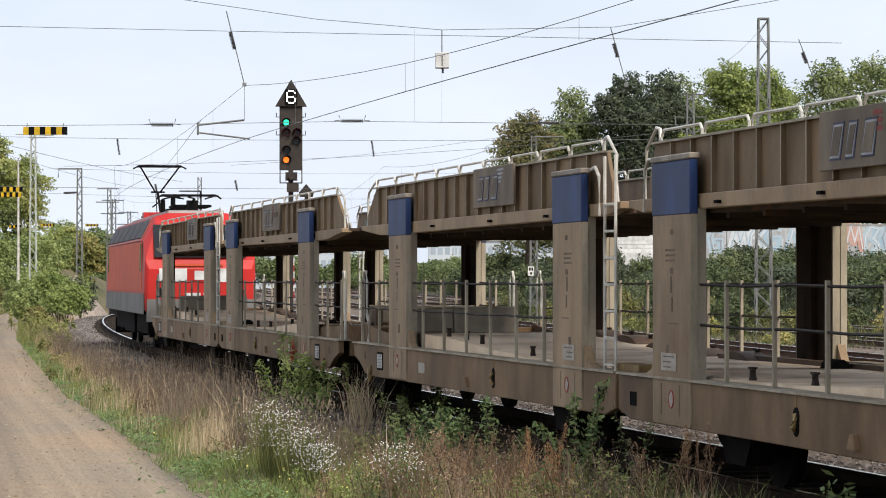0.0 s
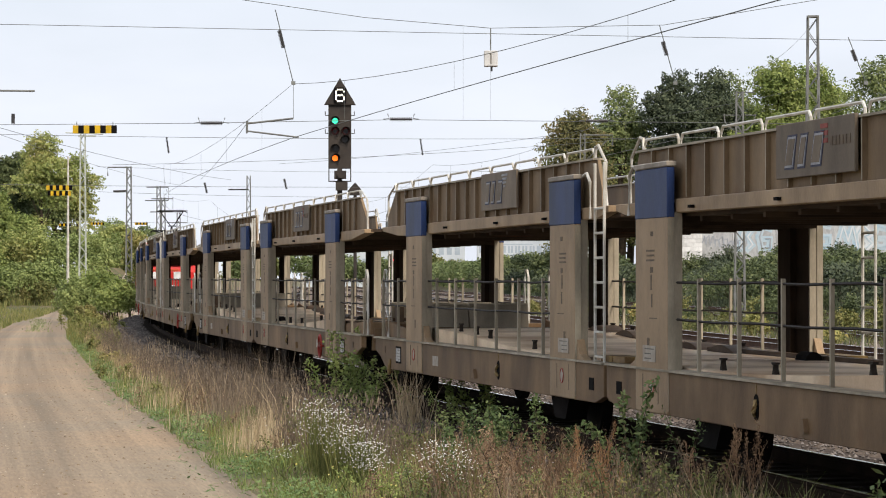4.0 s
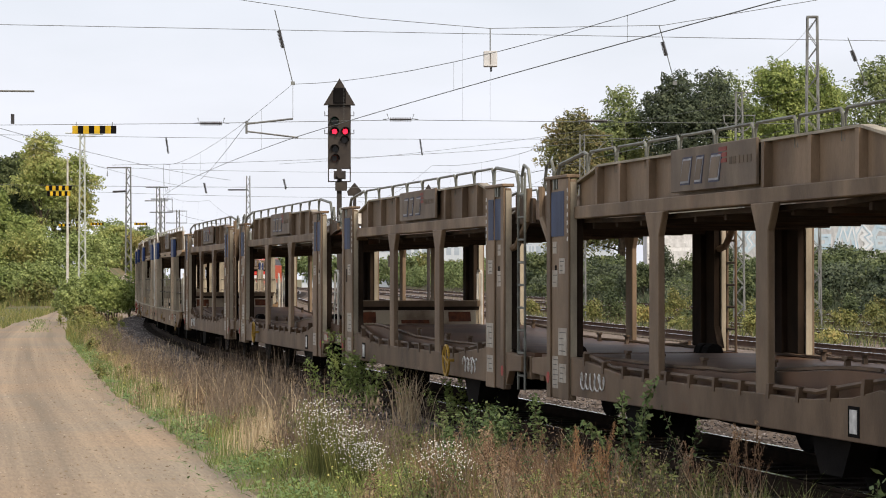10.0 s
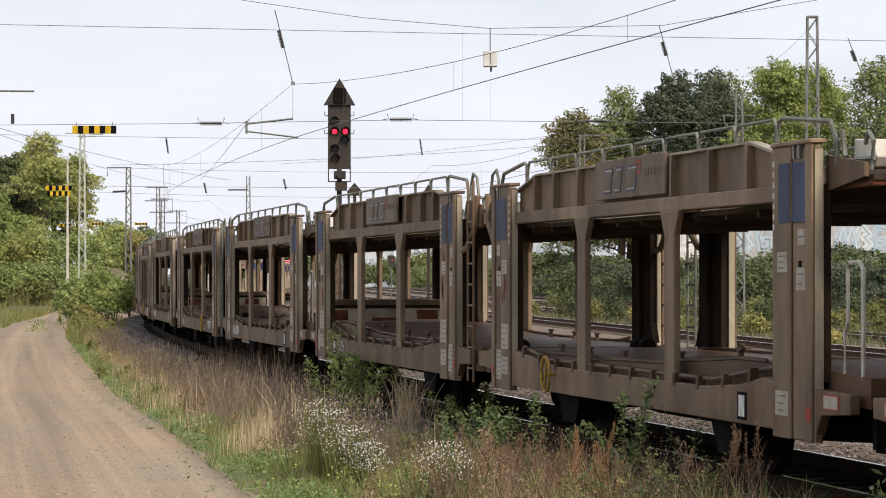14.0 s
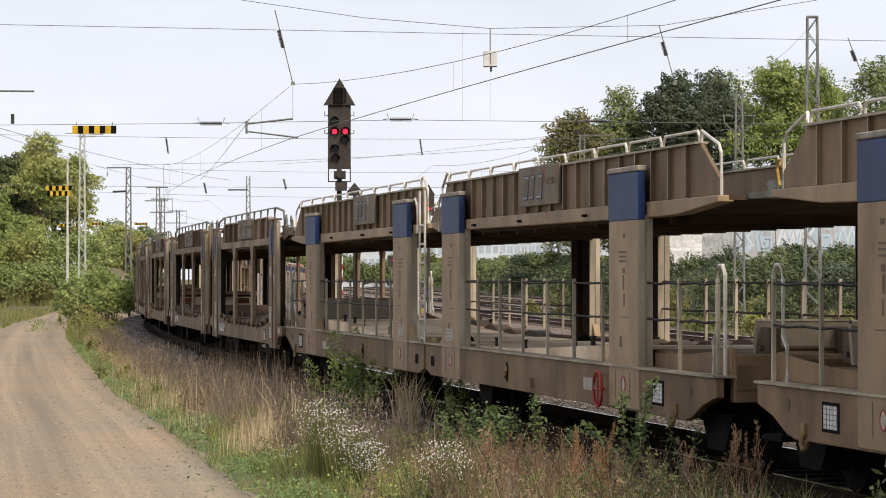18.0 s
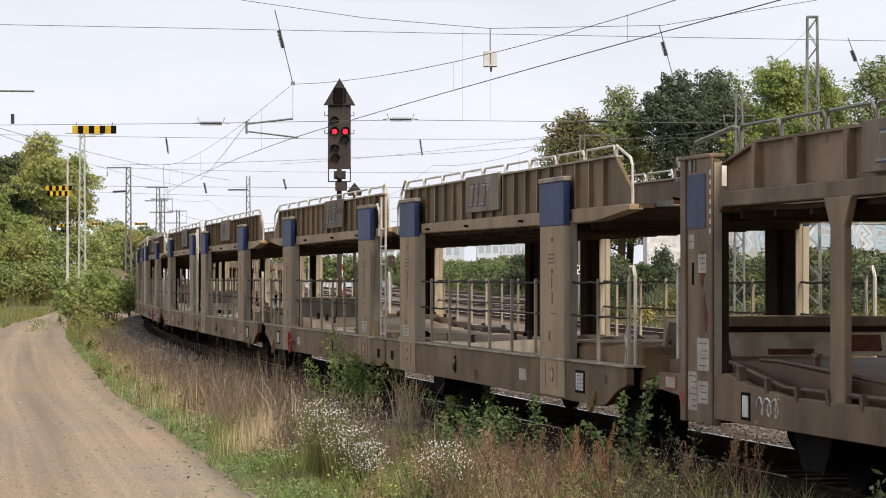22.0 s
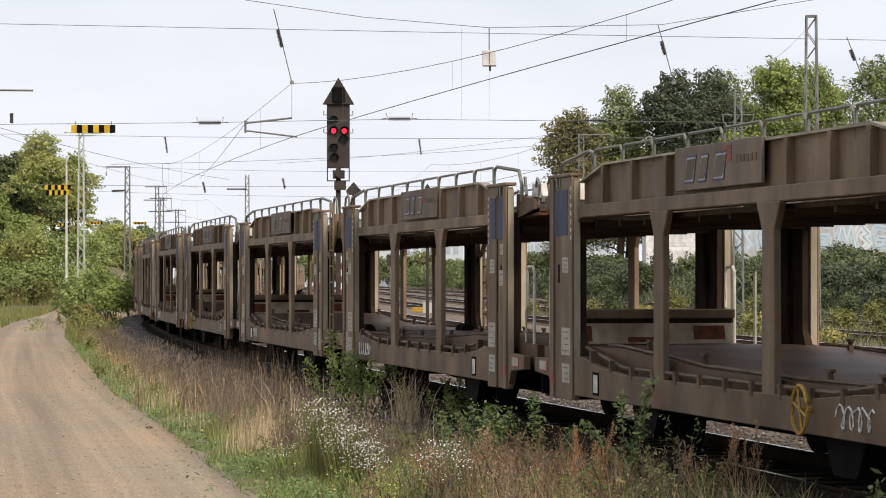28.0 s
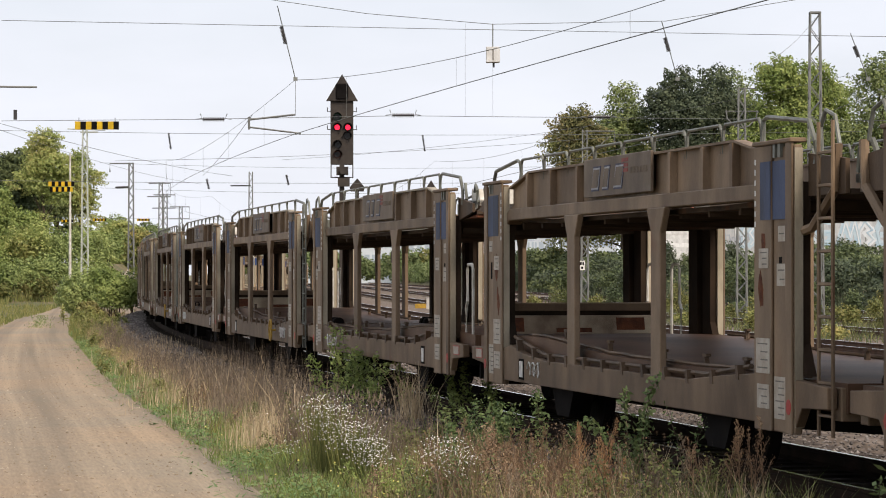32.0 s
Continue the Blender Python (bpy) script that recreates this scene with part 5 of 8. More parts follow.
def scatter_pebbles():
    """Small pale stones lying loose on the lane."""
    rng = np.random.default_rng(9)
    n = 6000
    y = 27 + 75 * rng.random(n) ** 1.6
    a, b = np.array([path_left(v) for v in y]), np.array([path_right(v) for v in y])
    x = a + (b - a) * (0.02 + 0.96 * rng.random(n))
    r = (0.007 + 0.016 * rng.random(n) ** 3)[:, None, None]
    octa = np.array([(1, 0, 0), (0, 1, 0), (-1, 0, 0), (0, -1, 0), (0, 0, 0.7), (0, 0, -0.4)], float)[None]
    v = octa * (0.6 + 0.8 * rng.random((n, 6, 3))) * r + np.stack([x, y, np.full(n, GROUND_Z + 0.022)], 1)[:, None]
    f = np.array([(0, 1, 4), (1, 2, 4), (2, 3, 4), (3, 0, 4), (1, 0, 5), (2, 1, 5), (3, 2, 5), (0, 3, 5)])
    me = bpy.data.meshes.new("pebbles")
    me.from_pydata(v.reshape(-1, 3).tolist(), [], (f[None] + 6 * np.arange(n)[:, None, None]).reshape(-1, 3).tolist())
    me.materials.append(PEBBLE)
    tagged(new("pebbles", me), "small pale and brown pebbles loose on the lane", "gravel", kind="stuff")


PEBBLE = leafy("pebble", ((0.12, 0.085, 0.055), (0.24, 0.185, 0.125), (0.46, 0.40, 0.32)), 0.9, 0.0, 2.0)
STONE = leafy("ballast stone", ((0.036, 0.031, 0.029), (0.105, 0.092, 0.084), (0.245, 0.220, 0.205)), 0.9, 0.0, 2.0)
lay_ground()
scatter_stones()
scatter_pebbles()

# ---- plants ----
LEAF_GREEN = leafy("mid green leaves", ((0.075, 0.106, 0.046), (0.170, 0.210, 0.084), (0.300, 0.334, 0.130)))
LEAF_DARK = leafy("dark green leaves", ((0.034, 0.046, 0.030), (0.068, 0.088, 0.052), (0.130, 0.150, 0.085)))
LEAF_BRIGHT = leafy("bright green leaves", ((0.098, 0.146, 0.042), (0.200, 0.255, 0.074), (0.335, 0.368, 0.122)))
LEAF_AUTUMN = leafy("yellowing leaves", ((0.095, 0.115, 0.036), (0.190, 0.205, 0.066), (0.320, 0.300, 0.105), (0.330, 0.230, 0.085)))
LEAF_OLIVE = leafy("olive weedy leaves", ((0.065, 0.088, 0.029), (0.166, 0.176, 0.056), (0.315, 0.273, 0.110)))
# slope foliage: shade is mixed into the leaf colours
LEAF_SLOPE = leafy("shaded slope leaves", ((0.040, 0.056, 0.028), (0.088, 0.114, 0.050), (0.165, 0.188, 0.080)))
# bank foliage: sun and haze are mixed into the leaf colours
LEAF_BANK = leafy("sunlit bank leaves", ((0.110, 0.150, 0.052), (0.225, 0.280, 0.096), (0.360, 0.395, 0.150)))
# far foliage, with the haze of distance in its colours
LEAF_HAZE = leafy("hazy distant leaves", ((0.075, 0.110, 0.040), (0.130, 0.170, 0.065), (0.200, 0.230, 0.100)))
DRY = leafy("dry straw stalks", ((0.130, 0.086, 0.048), (0.300, 0.222, 0.124), (0.540, 0.430, 0.262)), 0.7, 0.15, 0.8)
RUSSET = leafy("russet dead weeds", ((0.080, 0.052, 0.034), (0.172, 0.108, 0.066), (0.320, 0.235, 0.150)), 0.8, 0.1, 0.8)
LEAF_SPRAY = leafy("small green weed leaves", ((0.045, 0.076, 0.028), (0.098, 0.142, 0.052), (0.185, 0.220, 0.088)), 0.6, 0.25, 1.2)
ORANGE_WEED = leafy("orange-brown seeding weeds", ((0.125, 0.066, 0.034), (0.250, 0.140, 0.072), (0.380, 0.250, 0.135)), 0.8, 0.15, 1.5)
GRASS = leafy("green grass blades", ((0.070, 0.104, 0.030), (0.155, 0.202, 0.060), (0.280, 0.305, 0.112)), 0.6, 0.25, 0.9)
GREYSTALK = leafy("grey brown seed stalks", ((0.068, 0.053, 0.039), (0.145, 0.112, 0.082), (0.265, 0.212, 0.158)), 0.8, 0.1, 0.8)
LEAF_COVER = leafy("fresh low leaves", ((0.060, 0.108, 0.036), (0.130, 0.198, 0.070), (0.230, 0.292, 0.120)), 0.6, 0.25, 1.2)
PETAL = leafy("white petals", ((0.55, 0.55, 0.55), (0.75, 0.75, 0.74), (0.86, 0.86, 0.84)), 0.6, 0.3)
PETAL_YELLOW = leafy("yellow petals", ((0.50, 0.42, 0.10), (0.66, 0.58, 0.18), (0.74, 0.68, 0.30)), 0.6, 0.2)
BARK = paint("bark", (0.11, 0.085, 0.062), (0.05, 0.04, 0.03), 3.0, 0.9, bump=0.6)
STRAW = leafy("pale straw", ((0.24, 0.178, 0.104), (0.40, 0.312, 0.196), (0.60, 0.50, 0.345)), 0.7, 0.15, 2.0)
LEAF_YELLOW = leafy("yellow-green airy leaves", ((0.120, 0.142, 0.042), (0.230, 0.245, 0.078), (0.375, 0.345, 0.125)))
LEAF_BIRCH = leafy("pale yellowing birch leaves", ((0.140, 0.182, 0.058), (0.260, 0.310, 0.098), (0.390, 0.415, 0.150), (0.400, 0.360, 0.140)), 0.5, 0.4)
LEAF_TURNING = leafy("dull brown-green leaves", ((0.060, 0.066, 0.030), (0.125, 0.128, 0.052), (0.205, 0.185, 0.078), (0.215, 0.145, 0.070)))
LEAF_WEED = leafy("dull green trackside weeds", ((0.050, 0.066, 0.026), (0.115, 0.130, 0.046), (0.225, 0.210, 0.085)))
RNG = np.random.default_rng(11)


def quads_mesh(name, centres, ax, up, mat):
    """Leaves: pointed four-cornered blades at centres, with half-axes ax and up."""
    n = len(centres)
    v = np.empty((n, 4, 3), np.float32)
    v[:, 0], v[:, 1], v[:, 2], v[:, 3] = centres - up, centres + ax, centres + up, centres - ax
    me = bpy.data.meshes.new(name)
    me.vertices.add(4 * n)
    me.vertices.foreach_set("co", v.reshape(-1))
    me.loops.add(4 * n)
    me.loops.foreach_set("vertex_index", np.arange(4 * n, dtype=np.int32))
    me.polygons.add(n)
    me.polygons.foreach_set("loop_start", np.arange(0, 4 * n, 4, dtype=np.int32))
    me.update(calc_edges=True)
    me.validate()
    me.materials.append(mat)
    return me


def unit_vectors(n):
    v = RNG.normal(size=(n, 3))
    return v / np.linalg.norm(v, axis=1)[:, None]


def leaf_cloud(blobs, n, size):
    """Places in and on a set of lumpy blobs (x, y, z, rx, ry, rz), thinning inwards, with gaps."""
    blobs = np.array(blobs, float)
    w = blobs[:, 3] * blobs[:, 5]
    k = RNG.choice(len(blobs), int(n * 1.5), p=w / w.sum())
    d = unit_vectors(len(k))
    d[:, 2] = np.where(d[:, 2] < -0.35, -d[:, 2], d[:, 2])
    lump = 1 + 0.22 * np.sin(d[:, 0] * 7 + k * 1.7) * np.sin(d[:, 1] * 6 + k) + 0.16 * np.sin(d[:, 2] * 11 + k * 2.3 + d[:, 0] * 5)
    r = (0.55 + 0.5 * RNG.random(len(k)) ** 0.6) * lump
    p = blobs[k, :3] + d * blobs[k, 3:] * r[:, None]
    gap = np.sin(p[:, 0] * 2.1 + p[:, 2] * 1.3) + np.sin(p[:, 1] * 1.7 - p[:, 2] * 2.3) + np.sin((p[:, 0] + p[:, 1]) * 1.1 + k)
    keep = gap > -1.75
    p, d = p[keep][:n], d[keep][:n]
    m = len(p)
    nrm = d * 0.6 + unit_vectors(m) * 0.8 + np.array([0, 0, 0.35])
    nrm /= np.linalg.norm(nrm, axis=1)[:, None]
    a = np.cross(nrm, unit_vectors(m))
    a /= np.linalg.norm(a, axis=1)[:, None]
    b = np.cross(nrm, a)
    s = size * (0.55 + 0.9 * RNG.random((m, 1)))
    return p, a * s * 0.42, b * s * 0.62


def tree(x, y, z, h, r, mat, n, size, label, seed, trunk=0.22, low=0.25):
    rnd = random.Random(seed)
    root = thing("tree", label, "tree", "trees round the yard")
    root.location = (x, y, z)
    tk = Shape().tube([(0, 0, -0.4), (0.05 * r, 0, h * 0.25), (-0.03 * r, 0.05, h * 0.5), (0.04 * r, 0, h * 0.8)], [trunk * 1.3, trunk, trunk * 0.7, trunk * 0.25], 8)
    trunk_ob = part("trunk", tk, BARK, root, "brown bark trunk", 0, True)
    blobs = []
    for i in range(9):
        a = i * 2.4 + rnd.random()
        u = 0.25 + 0.7 * rnd.random()
        zz = h * (low + (0.9 - low) * rnd.random())
        taper = 1.0 - 0.55 * max(0, (zz / h - 0.55) / 0.45)
        px, py = r * u * math.cos(a) * taper * 0.75, r * u * math.sin(a) * taper * 0.75
        rr = r * (0.46 + 0.2 * rnd.random())
        blobs.append((px, py, zz, rr, rr, rr * 0.8))
        part("limb", Shape().tube([(0, 0, zz * 0.6), (px * 0.5, py * 0.5, zz * 0.85), (px, py, zz)], [trunk * 0.4, trunk * 0.25, trunk * 0.08], 5), BARK, trunk_ob)
    blobs.append((0, 0, h * 0.86, r * 0.42, r * 0.42, h * 0.13))
    blobs.append((0, 0, h * 0.6, r * 0.62, r * 0.62, h * 0.25))
    part("crown", quads_mesh("crown", *leaf_cloud(blobs, int(n * 3.0), size * 0.70), mat), None, root)
    return root


def bush(x, y, z, w, h, mat, n, size, label, seed):
    rnd = random.Random(seed)
    root = thing("bush", label, "bush", "bushes along the tracks")
    root.location = (x, y, z)
    blobs = []
    for i in range(6):
        a = rnd.random() * 6.28
        u = rnd.random() * 0.6
        hh = h * (0.3 + 0.4 * rnd.random())
        rr = w * (0.30 + 0.2 * rnd.random())
        blobs.append((w * u * math.cos(a), w * u * math.sin(a), hh, rr, rr, min(hh, h * 0.42)))
    part("stem", Shape().tube([(0, 0, -0.1), (0.1 * w, 0, h * 0.5)], [0.05, 0.02], 5).tube([(0.05, 0.05, -0.1), (-0.2 * w, 0.1 * w, h * 0.55)], [0.05, 0.02], 5).tube([(0, 0, -0.1), (0, -0.2 * w, h * 0.45)], [0.04, 0.02], 5), BARK, root)
    part("crown", quads_mesh("crown", *leaf_cloud(blobs, int(n * 1.6), size * 0.75), mat), None, root)
    return root


def blades(name, label, px, py, pz, h, width, lean, mat, segs=2):
    """Grass or stalks rooted at the given places, each a bent tapering blade."""
    n = len(px)
    base = np.stack([px, py, pz], 1)
    ang = RNG.random(n) * 2 * math.pi
    d = np.stack([np.cos(ang), np.sin(ang), np.zeros(n)], 1) * (lean * (0.3 + RNG.random(n)))[:, None] * h[:, None]
    ang2 = RNG.random(n) * 2 * math.pi
    side = np.stack([np.cos(ang2), np.sin(ang2), np.zeros(n)], 1) * (width * (0.6 + 0.8 * RNG.random(n)))[:, None] / 2
    up = np.array([0, 0, 1.0])
    m1 = base + d * 0.35 + up * h[:, None] * 0.55
    tip = base + d + up * h[:, None]
    v = np.empty((n, 5, 3), np.float32)
    v[:, 0], v[:, 1], v[:, 2], v[:, 3], v[:, 4] = base - side, base + side, m1 + side * 0.75, m1 - side * 0.75, tip
    i0 = np.arange(n, dtype=np.int32)[:, None] * 5
    loops = np.concatenate([i0 + np.array([[0, 1, 2, 3]]), i0 + np.array([[3, 2, 4]])], 1).reshape(-1)
    starts = (np.arange(n, dtype=np.int32)[:, None] * 7 + np.array([[0, 4]])).reshape(-1)
    me = bpy.data.meshes.new(name)
    me.vertices.add(5 * n)
    me.vertices.foreach_set("co", v.reshape(-1))
    me.loops.add(7 * n)
    me.loops.foreach_set("vertex_index", loops.astype(np.int32))
    me.polygons.add(2 * n)
    me.polygons.foreach_set("loop_start", starts.astype(np.int32))
    me.update(calc_edges=True)
    me.validate()
    me.materials.append(mat)
    return tagged(new(name, me), label, "plants", kind="stuff")


def ballast_edge(y):
    """x of the foot of the ballast on the path side."""
    return np.interp(y, LEFT_Y, LEFT_X)


LEFT_S = np.arange(-40, 190, 2.0)
LEFT_X, LEFT_Y = np.array([centre(s, -2.75)[0] for s in LEFT_S]), np.array([centre(s, -2.75)[1] for s in LEFT_S])
PATH_Y = np.arange(-30, 215, 3.0)
PATH_X = np.array([path_right(y) for y in PATH_Y])


def verge(n, y0, y1, u0, u1, power=1.0, clump=0.0, cl_scale=0.5, seed=0.0):
    """Places between the lane (u 0) and the ballast's foot (u 1), thicker near the camera; clump > 0 gathers them in patches."""
    y = y0 + (y1 - y0) * RNG.random(n * 3) ** power
    u = u0 + (u1 - u0) * RNG.random(n * 3)
    a, b = np.interp(y, PATH_Y, PATH_X), ballast_edge(y)
    x = a + (b - a) * u
    if clump:
        f = np.sin(x * 1.9 * cl_scale * 2 + seed) + np.sin(y * 0.55 * cl_scale * 2 + seed * 1.7) + np.sin((x * 1.3 - y * 0.8) * cl_scale * 2 + seed * 0.6)
        ok = f > RNG.normal(0.4 * clump, 0.6, len(f))
        x, y, u = x[ok], y[ok], u[ok]
    return x[:n], y[:n], u[:n]


def ground_at(x, y):
    """Height of the verge: it rises gently onto the ballast shoulder."""
    e = ballast_edge(y)
    return GROUND_Z + np.clip((x - e) * 0.5, 0, 0.22)


def stand(name, label, n, y0, y1, u0, u1, hmin, hmax, width, lean, mat, power=1.5, clump=0.0, scale=0.5, seed=0.0):
    x, y, u = verge(n, y0, y1, u0, u1, power, clump, scale, seed)
    h = hmin + (hmax - hmin) * RNG.random(len(x)) ** 1.6
    return blades(name, label, x, y, ground_at(x, y) - 0.02, h, width, lean, mat)


def leafy_weed(name, label, spots, mat, leaf=0.07, per=90, stem_mat=None):
    """Upright weeds: stems with leaves up their length, at spots (x, y, height, spread)."""
    cs, ax, up, stems = [], [], [], Shape()
    for x, y, h, spread in spots:
        z0 = float(ground_at(x, y))
        for _ in range(max(2, int(6 * spread))):
            dx, dy = RNG.normal(0, spread * 0.45, 2)
            hh = h * (0.6 + 0.45 * RNG.random())
            bx, by = RNG.normal(0, 0.25 * hh, 2)
            stems.tube([(x + dx, y + dy, z0), (x + dx + bx * 0.4, y + dy + by * 0.4, z0 + hh * 0.6), (x + dx + bx, y + dy + by, z0 + hh)], [0.008, 0.006, 0.003], 3)
            t = 0.15 + 0.85 * RNG.random(per)
            p = np.stack([x + dx + bx * t ** 1.5, y + dy + by * t ** 1.5, z0 + hh * t], 1) + RNG.normal(0, 0.045 + 0.05 * spread, (per, 3)) * (1.2 - 0.7 * t[:, None])
            nrm = unit_vectors(per) * 0.8 + np.array([0, -0.2, 0.8])
            nrm /= np.linalg.norm(nrm, axis=1)[:, None]
            a = np.cross(nrm, unit_vectors(per))
            a /= np.linalg.norm(a, axis=1)[:, None]
            b = np.cross(nrm, a)
            s = leaf * (0.5 + RNG.random((per, 1)))
            cs.append(p), ax.append(a * s * 0.35), up.append(b * s * 0.75)
    root = thing(name, label, "weed", "weeds along the track")
    tagged(part("stalk", stems, stem_mat or BARK, root), kind="stuff")
    part("leaves", quads_mesh("leaves", np.concatenate(cs), np.concatenate(ax), np.concatenate(up), mat), None, root)
    return root


def seed_plants(name, label, spots, mat):
    """Upright dead weeds: stems with steep side branches set with tiny seeds, at spots (x, y, height, spread, stems)."""
    cs, stems = [], Shape()
    for x, y, h, spread, count in spots:
        for _ in range(count):
            dx, dy = RNG.normal(0, spread, 2)
            hh = h * (0.65 + 0.4 * RNG.random())
            bx, by = RNG.normal(0, 0.10 * hh, 2)
            base = np.array([x + dx, y + dy, float(ground_at(x + dx, y + dy))])
            tip = base + (bx, by, hh)
            stems.tube([tuple(base), tuple(base + (bx * 0.35, by * 0.35, hh * 0.55)), tuple(tip)], [0.005, 0.004, 0.002], 3)
            for u in np.linspace(0.35, 0.97, 13):
                a = 6.283 * RNG.random()
                ln = hh * 0.30 * (1.08 - u) * (0.6 + 0.7 * RNG.random())
                p0 = base + (bx * u, by * u, hh * u)
                p1 = p0 + (0.55 * ln * math.cos(a), 0.55 * ln * math.sin(a), ln)
                stems.tube([tuple(p0), tuple(p1)], [0.0028, 0.0016], 3)
                v = 0.2 + 0.85 * RNG.random((16, 1))
                cs.append(p0 + (p1 - p0) * v + RNG.normal(0, 0.010, (16, 3)))
    c = np.concatenate(cs)
    n = len(c)
    root = thing(name, label, "weed", "weeds along the track")
    tagged(part("stalk", stems, mat, root), kind="stuff")
    part("seed_head", quads_mesh("seed_head", c, unit_vectors(n) * 0.0045, (unit_vectors(n) * 0.6 + np.array([0, 0, 0.8])) * 0.009, mat), None, root)


def flower_heads(name, label, spots, mat, size):
    p = np.array(spots, float)
    n = len(p)
    nrm = unit_vectors(n) * 0.45 + np.array([0, -0.25, 1.0])
    nrm /= np.linalg.norm(nrm, axis=1)[:, None]
    a = np.cross(nrm, unit_vectors(n))
    a /= np.linalg.norm(a, axis=1)[:, None]
    s = size * (0.6 + 0.7 * RNG.random((n, 1)))
    b = np.cross(nrm, a)
    c = np.concatenate([p, p + nrm * 0.003])
    me = quads_mesh(name, c, np.concatenate([a * s, (a + b) * 0.7 * s]), np.concatenate([b * s, (b - a) * 0.7 * s]), mat)
    return tagged(new(name, me), label, "flowers", kind="stuff")


def plant_verge():
    # the verge between lane and track
    stand("lane_grass", "short green grass along the lane's edge", 13000, 22, 190, -0.05, 0.36, 0.05, 0.24, 0.010, 0.6, GRASS, 1.7, 0.2, 1.3, 3.3)
    stand("green_grass", "tufts of green grass in the verge", 6500, 31, 150, 0.10, 0.80, 0.12, 0.40, 0.009, 0.45, GRASS, 1.7, 0.6, 0.6, 2.0)
    stand("verge_litter", "matted grey-brown dead plants in the verge", 12000, 22, 140, 0.18, 1.0, 0.06, 0.28, 0.012, 0.9, GREYSTALK, 1.6, 0.1, 0.9, 8.0)
    stand("verge_herbs", "low olive-green herbs in the verge", 8000, 22, 140, 0.15, 0.95, 0.08, 0.34, 0.016, 0.6, LEAF_OLIVE, 1.6, 0.5, 0.9, 5.5)
    stand("dry_grass", "straw-coloured dry grass in the verge", 1800, 66, 130, 0.26, 0.60, 0.25, 0.66, 0.008, 0.28, DRY, 1.4, 1.1, 0.8, 0.7)
    stand("seed_stalks", "grey-brown seed stalks of last season's weeds", 8000, 34, 120, 0.40, 1.12, 0.22, 0.80, 0.006, 0.2, GREYSTALK, 1.4, 0.6, 1.1, 4.0)
    stand("russet_weeds", "russet dead weeds beside the ballast", 4500, 30, 75, 0.50, 0.98, 0.12, 0.50, 0.010, 0.45, RUSSET, 1.5, 0.7, 0.7, 1.0)
    stand("far_dry_grass", "dry grass beyond the lane's bend", 1500, 120, 205, 0.1, 1.0, 0.2, 0.6, 0.03, 0.3, DRY, 1.0)
    stand("far_green_grass", "rough green grass beside the lane", 3500, 100, 205, -0.02, 0.8, 0.2, 0.7, 0.03, 0.4, LEAF_OLIVE, 1.0)

    def tufts(name, label, mat, rows, width, lean):
        """Single tufts: x, y, spread across, spread along, blades, least and greatest height."""
        xs, ys, hs = [], [], []
        for cx, cy, rx, ry, n, h0, h1 in rows:
            xs.append(cx + RNG.normal(0, rx, n)), ys.append(cy + RNG.normal(0, ry, n))
            hs.append(h0 + (h1 - h0) * RNG.random(n) ** 1.3)
        x, y, h = np.concatenate(xs), np.concatenate(ys), np.concatenate(hs)
        blades(name, label, x, y, ground_at(x, y) - 0.02, h, width, lean, mat)

    tufts("straw_tufts", "dense straw-coloured tufts of dry grass", STRAW,
          [(-2.45, 39.2, 0.13, 0.7, 400, 0.25, 0.85), (-2.80, 40.0, 0.14, 0.8, 110, 0.2, 0.6), (-3.9, 45.5, 0.15, 1.0, 120, 0.2, 0.6), (-5.0, 53.0, 0.25, 1.4, 260, 0.2, 0.6),
           (-6.0, 60.0, 0.25, 1.6, 240, 0.2, 0.6), (-7.1, 70.0, 0.4, 2.5, 300, 0.2, 0.6), (-8.2, 80.0, 0.5, 3.0, 300, 0.2, 0.6), (-0.6, 30.8, 0.2, 0.4, 120, 0.1, 0.3)], 0.008, 0.22)
    tufts("brown_tall_weeds", "tall grey-brown dead weeds beside the ballast", GREYSTALK,
          [(-3.1, 50.0, 0.35, 1.2, 460, 0.4, 1.2), (-2.6, 47.0, 0.25, 1.0, 240, 0.4, 1.1), (-3.9, 54.0, 0.4, 1.5, 420, 0.4, 1.15), (-4.7, 60.0, 0.4, 2.0, 380, 0.4, 1.1), (-3.6, 47.0, 0.3, 1.2, 260, 0.3, 0.9)], 0.006, 0.16)
    tufts("pale_tall_grass", "tall pale bent grass stalks", STRAW,
          [(-0.60, 43.2, 0.08, 0.2, 80, 0.5, 1.05), (-0.40, 42.6, 0.08, 0.2, 50, 0.45, 0.95), (-2.2, 43.0, 0.35, 1.0, 60, 0.6, 1.15), (-3.6, 50.0, 0.5, 1.5, 50, 0.6, 1.1), (0.2, 31.5, 0.3, 0.8, 40, 0.4, 1.0)], 0.012, 0.42)
    tufts("russet_tufts", "fine russet dead weeds in a dense patch", RUSSET,
          [(0.05, 33.6, 0.25, 0.9, 420, 0.15, 0.62), (0.35, 30.4, 0.28, 0.7, 700, 0.25, 0.80), (0.75, 29.6, 0.28, 0.7, 700, 0.30, 0.85), (1.15, 28.6, 0.25, 0.6, 420, 0.3, 0.80)], 0.007, 0.5)
    tufts("yellow_green_grass", "fresh yellow-green grass in the verge", LEAF_BRIGHT,
          [(-0.75, 37.5, 0.30, 1.5, 320, 0.12, 0.38), (-0.5, 33.5, 0.25, 0.9, 300, 0.12, 0.42), (-1.3, 31.0, 0.25, 0.6, 400, 0.1, 0.3), (-1.7, 36.0, 0.3, 1.0, 400, 0.12, 0.4)], 0.010, 0.45)
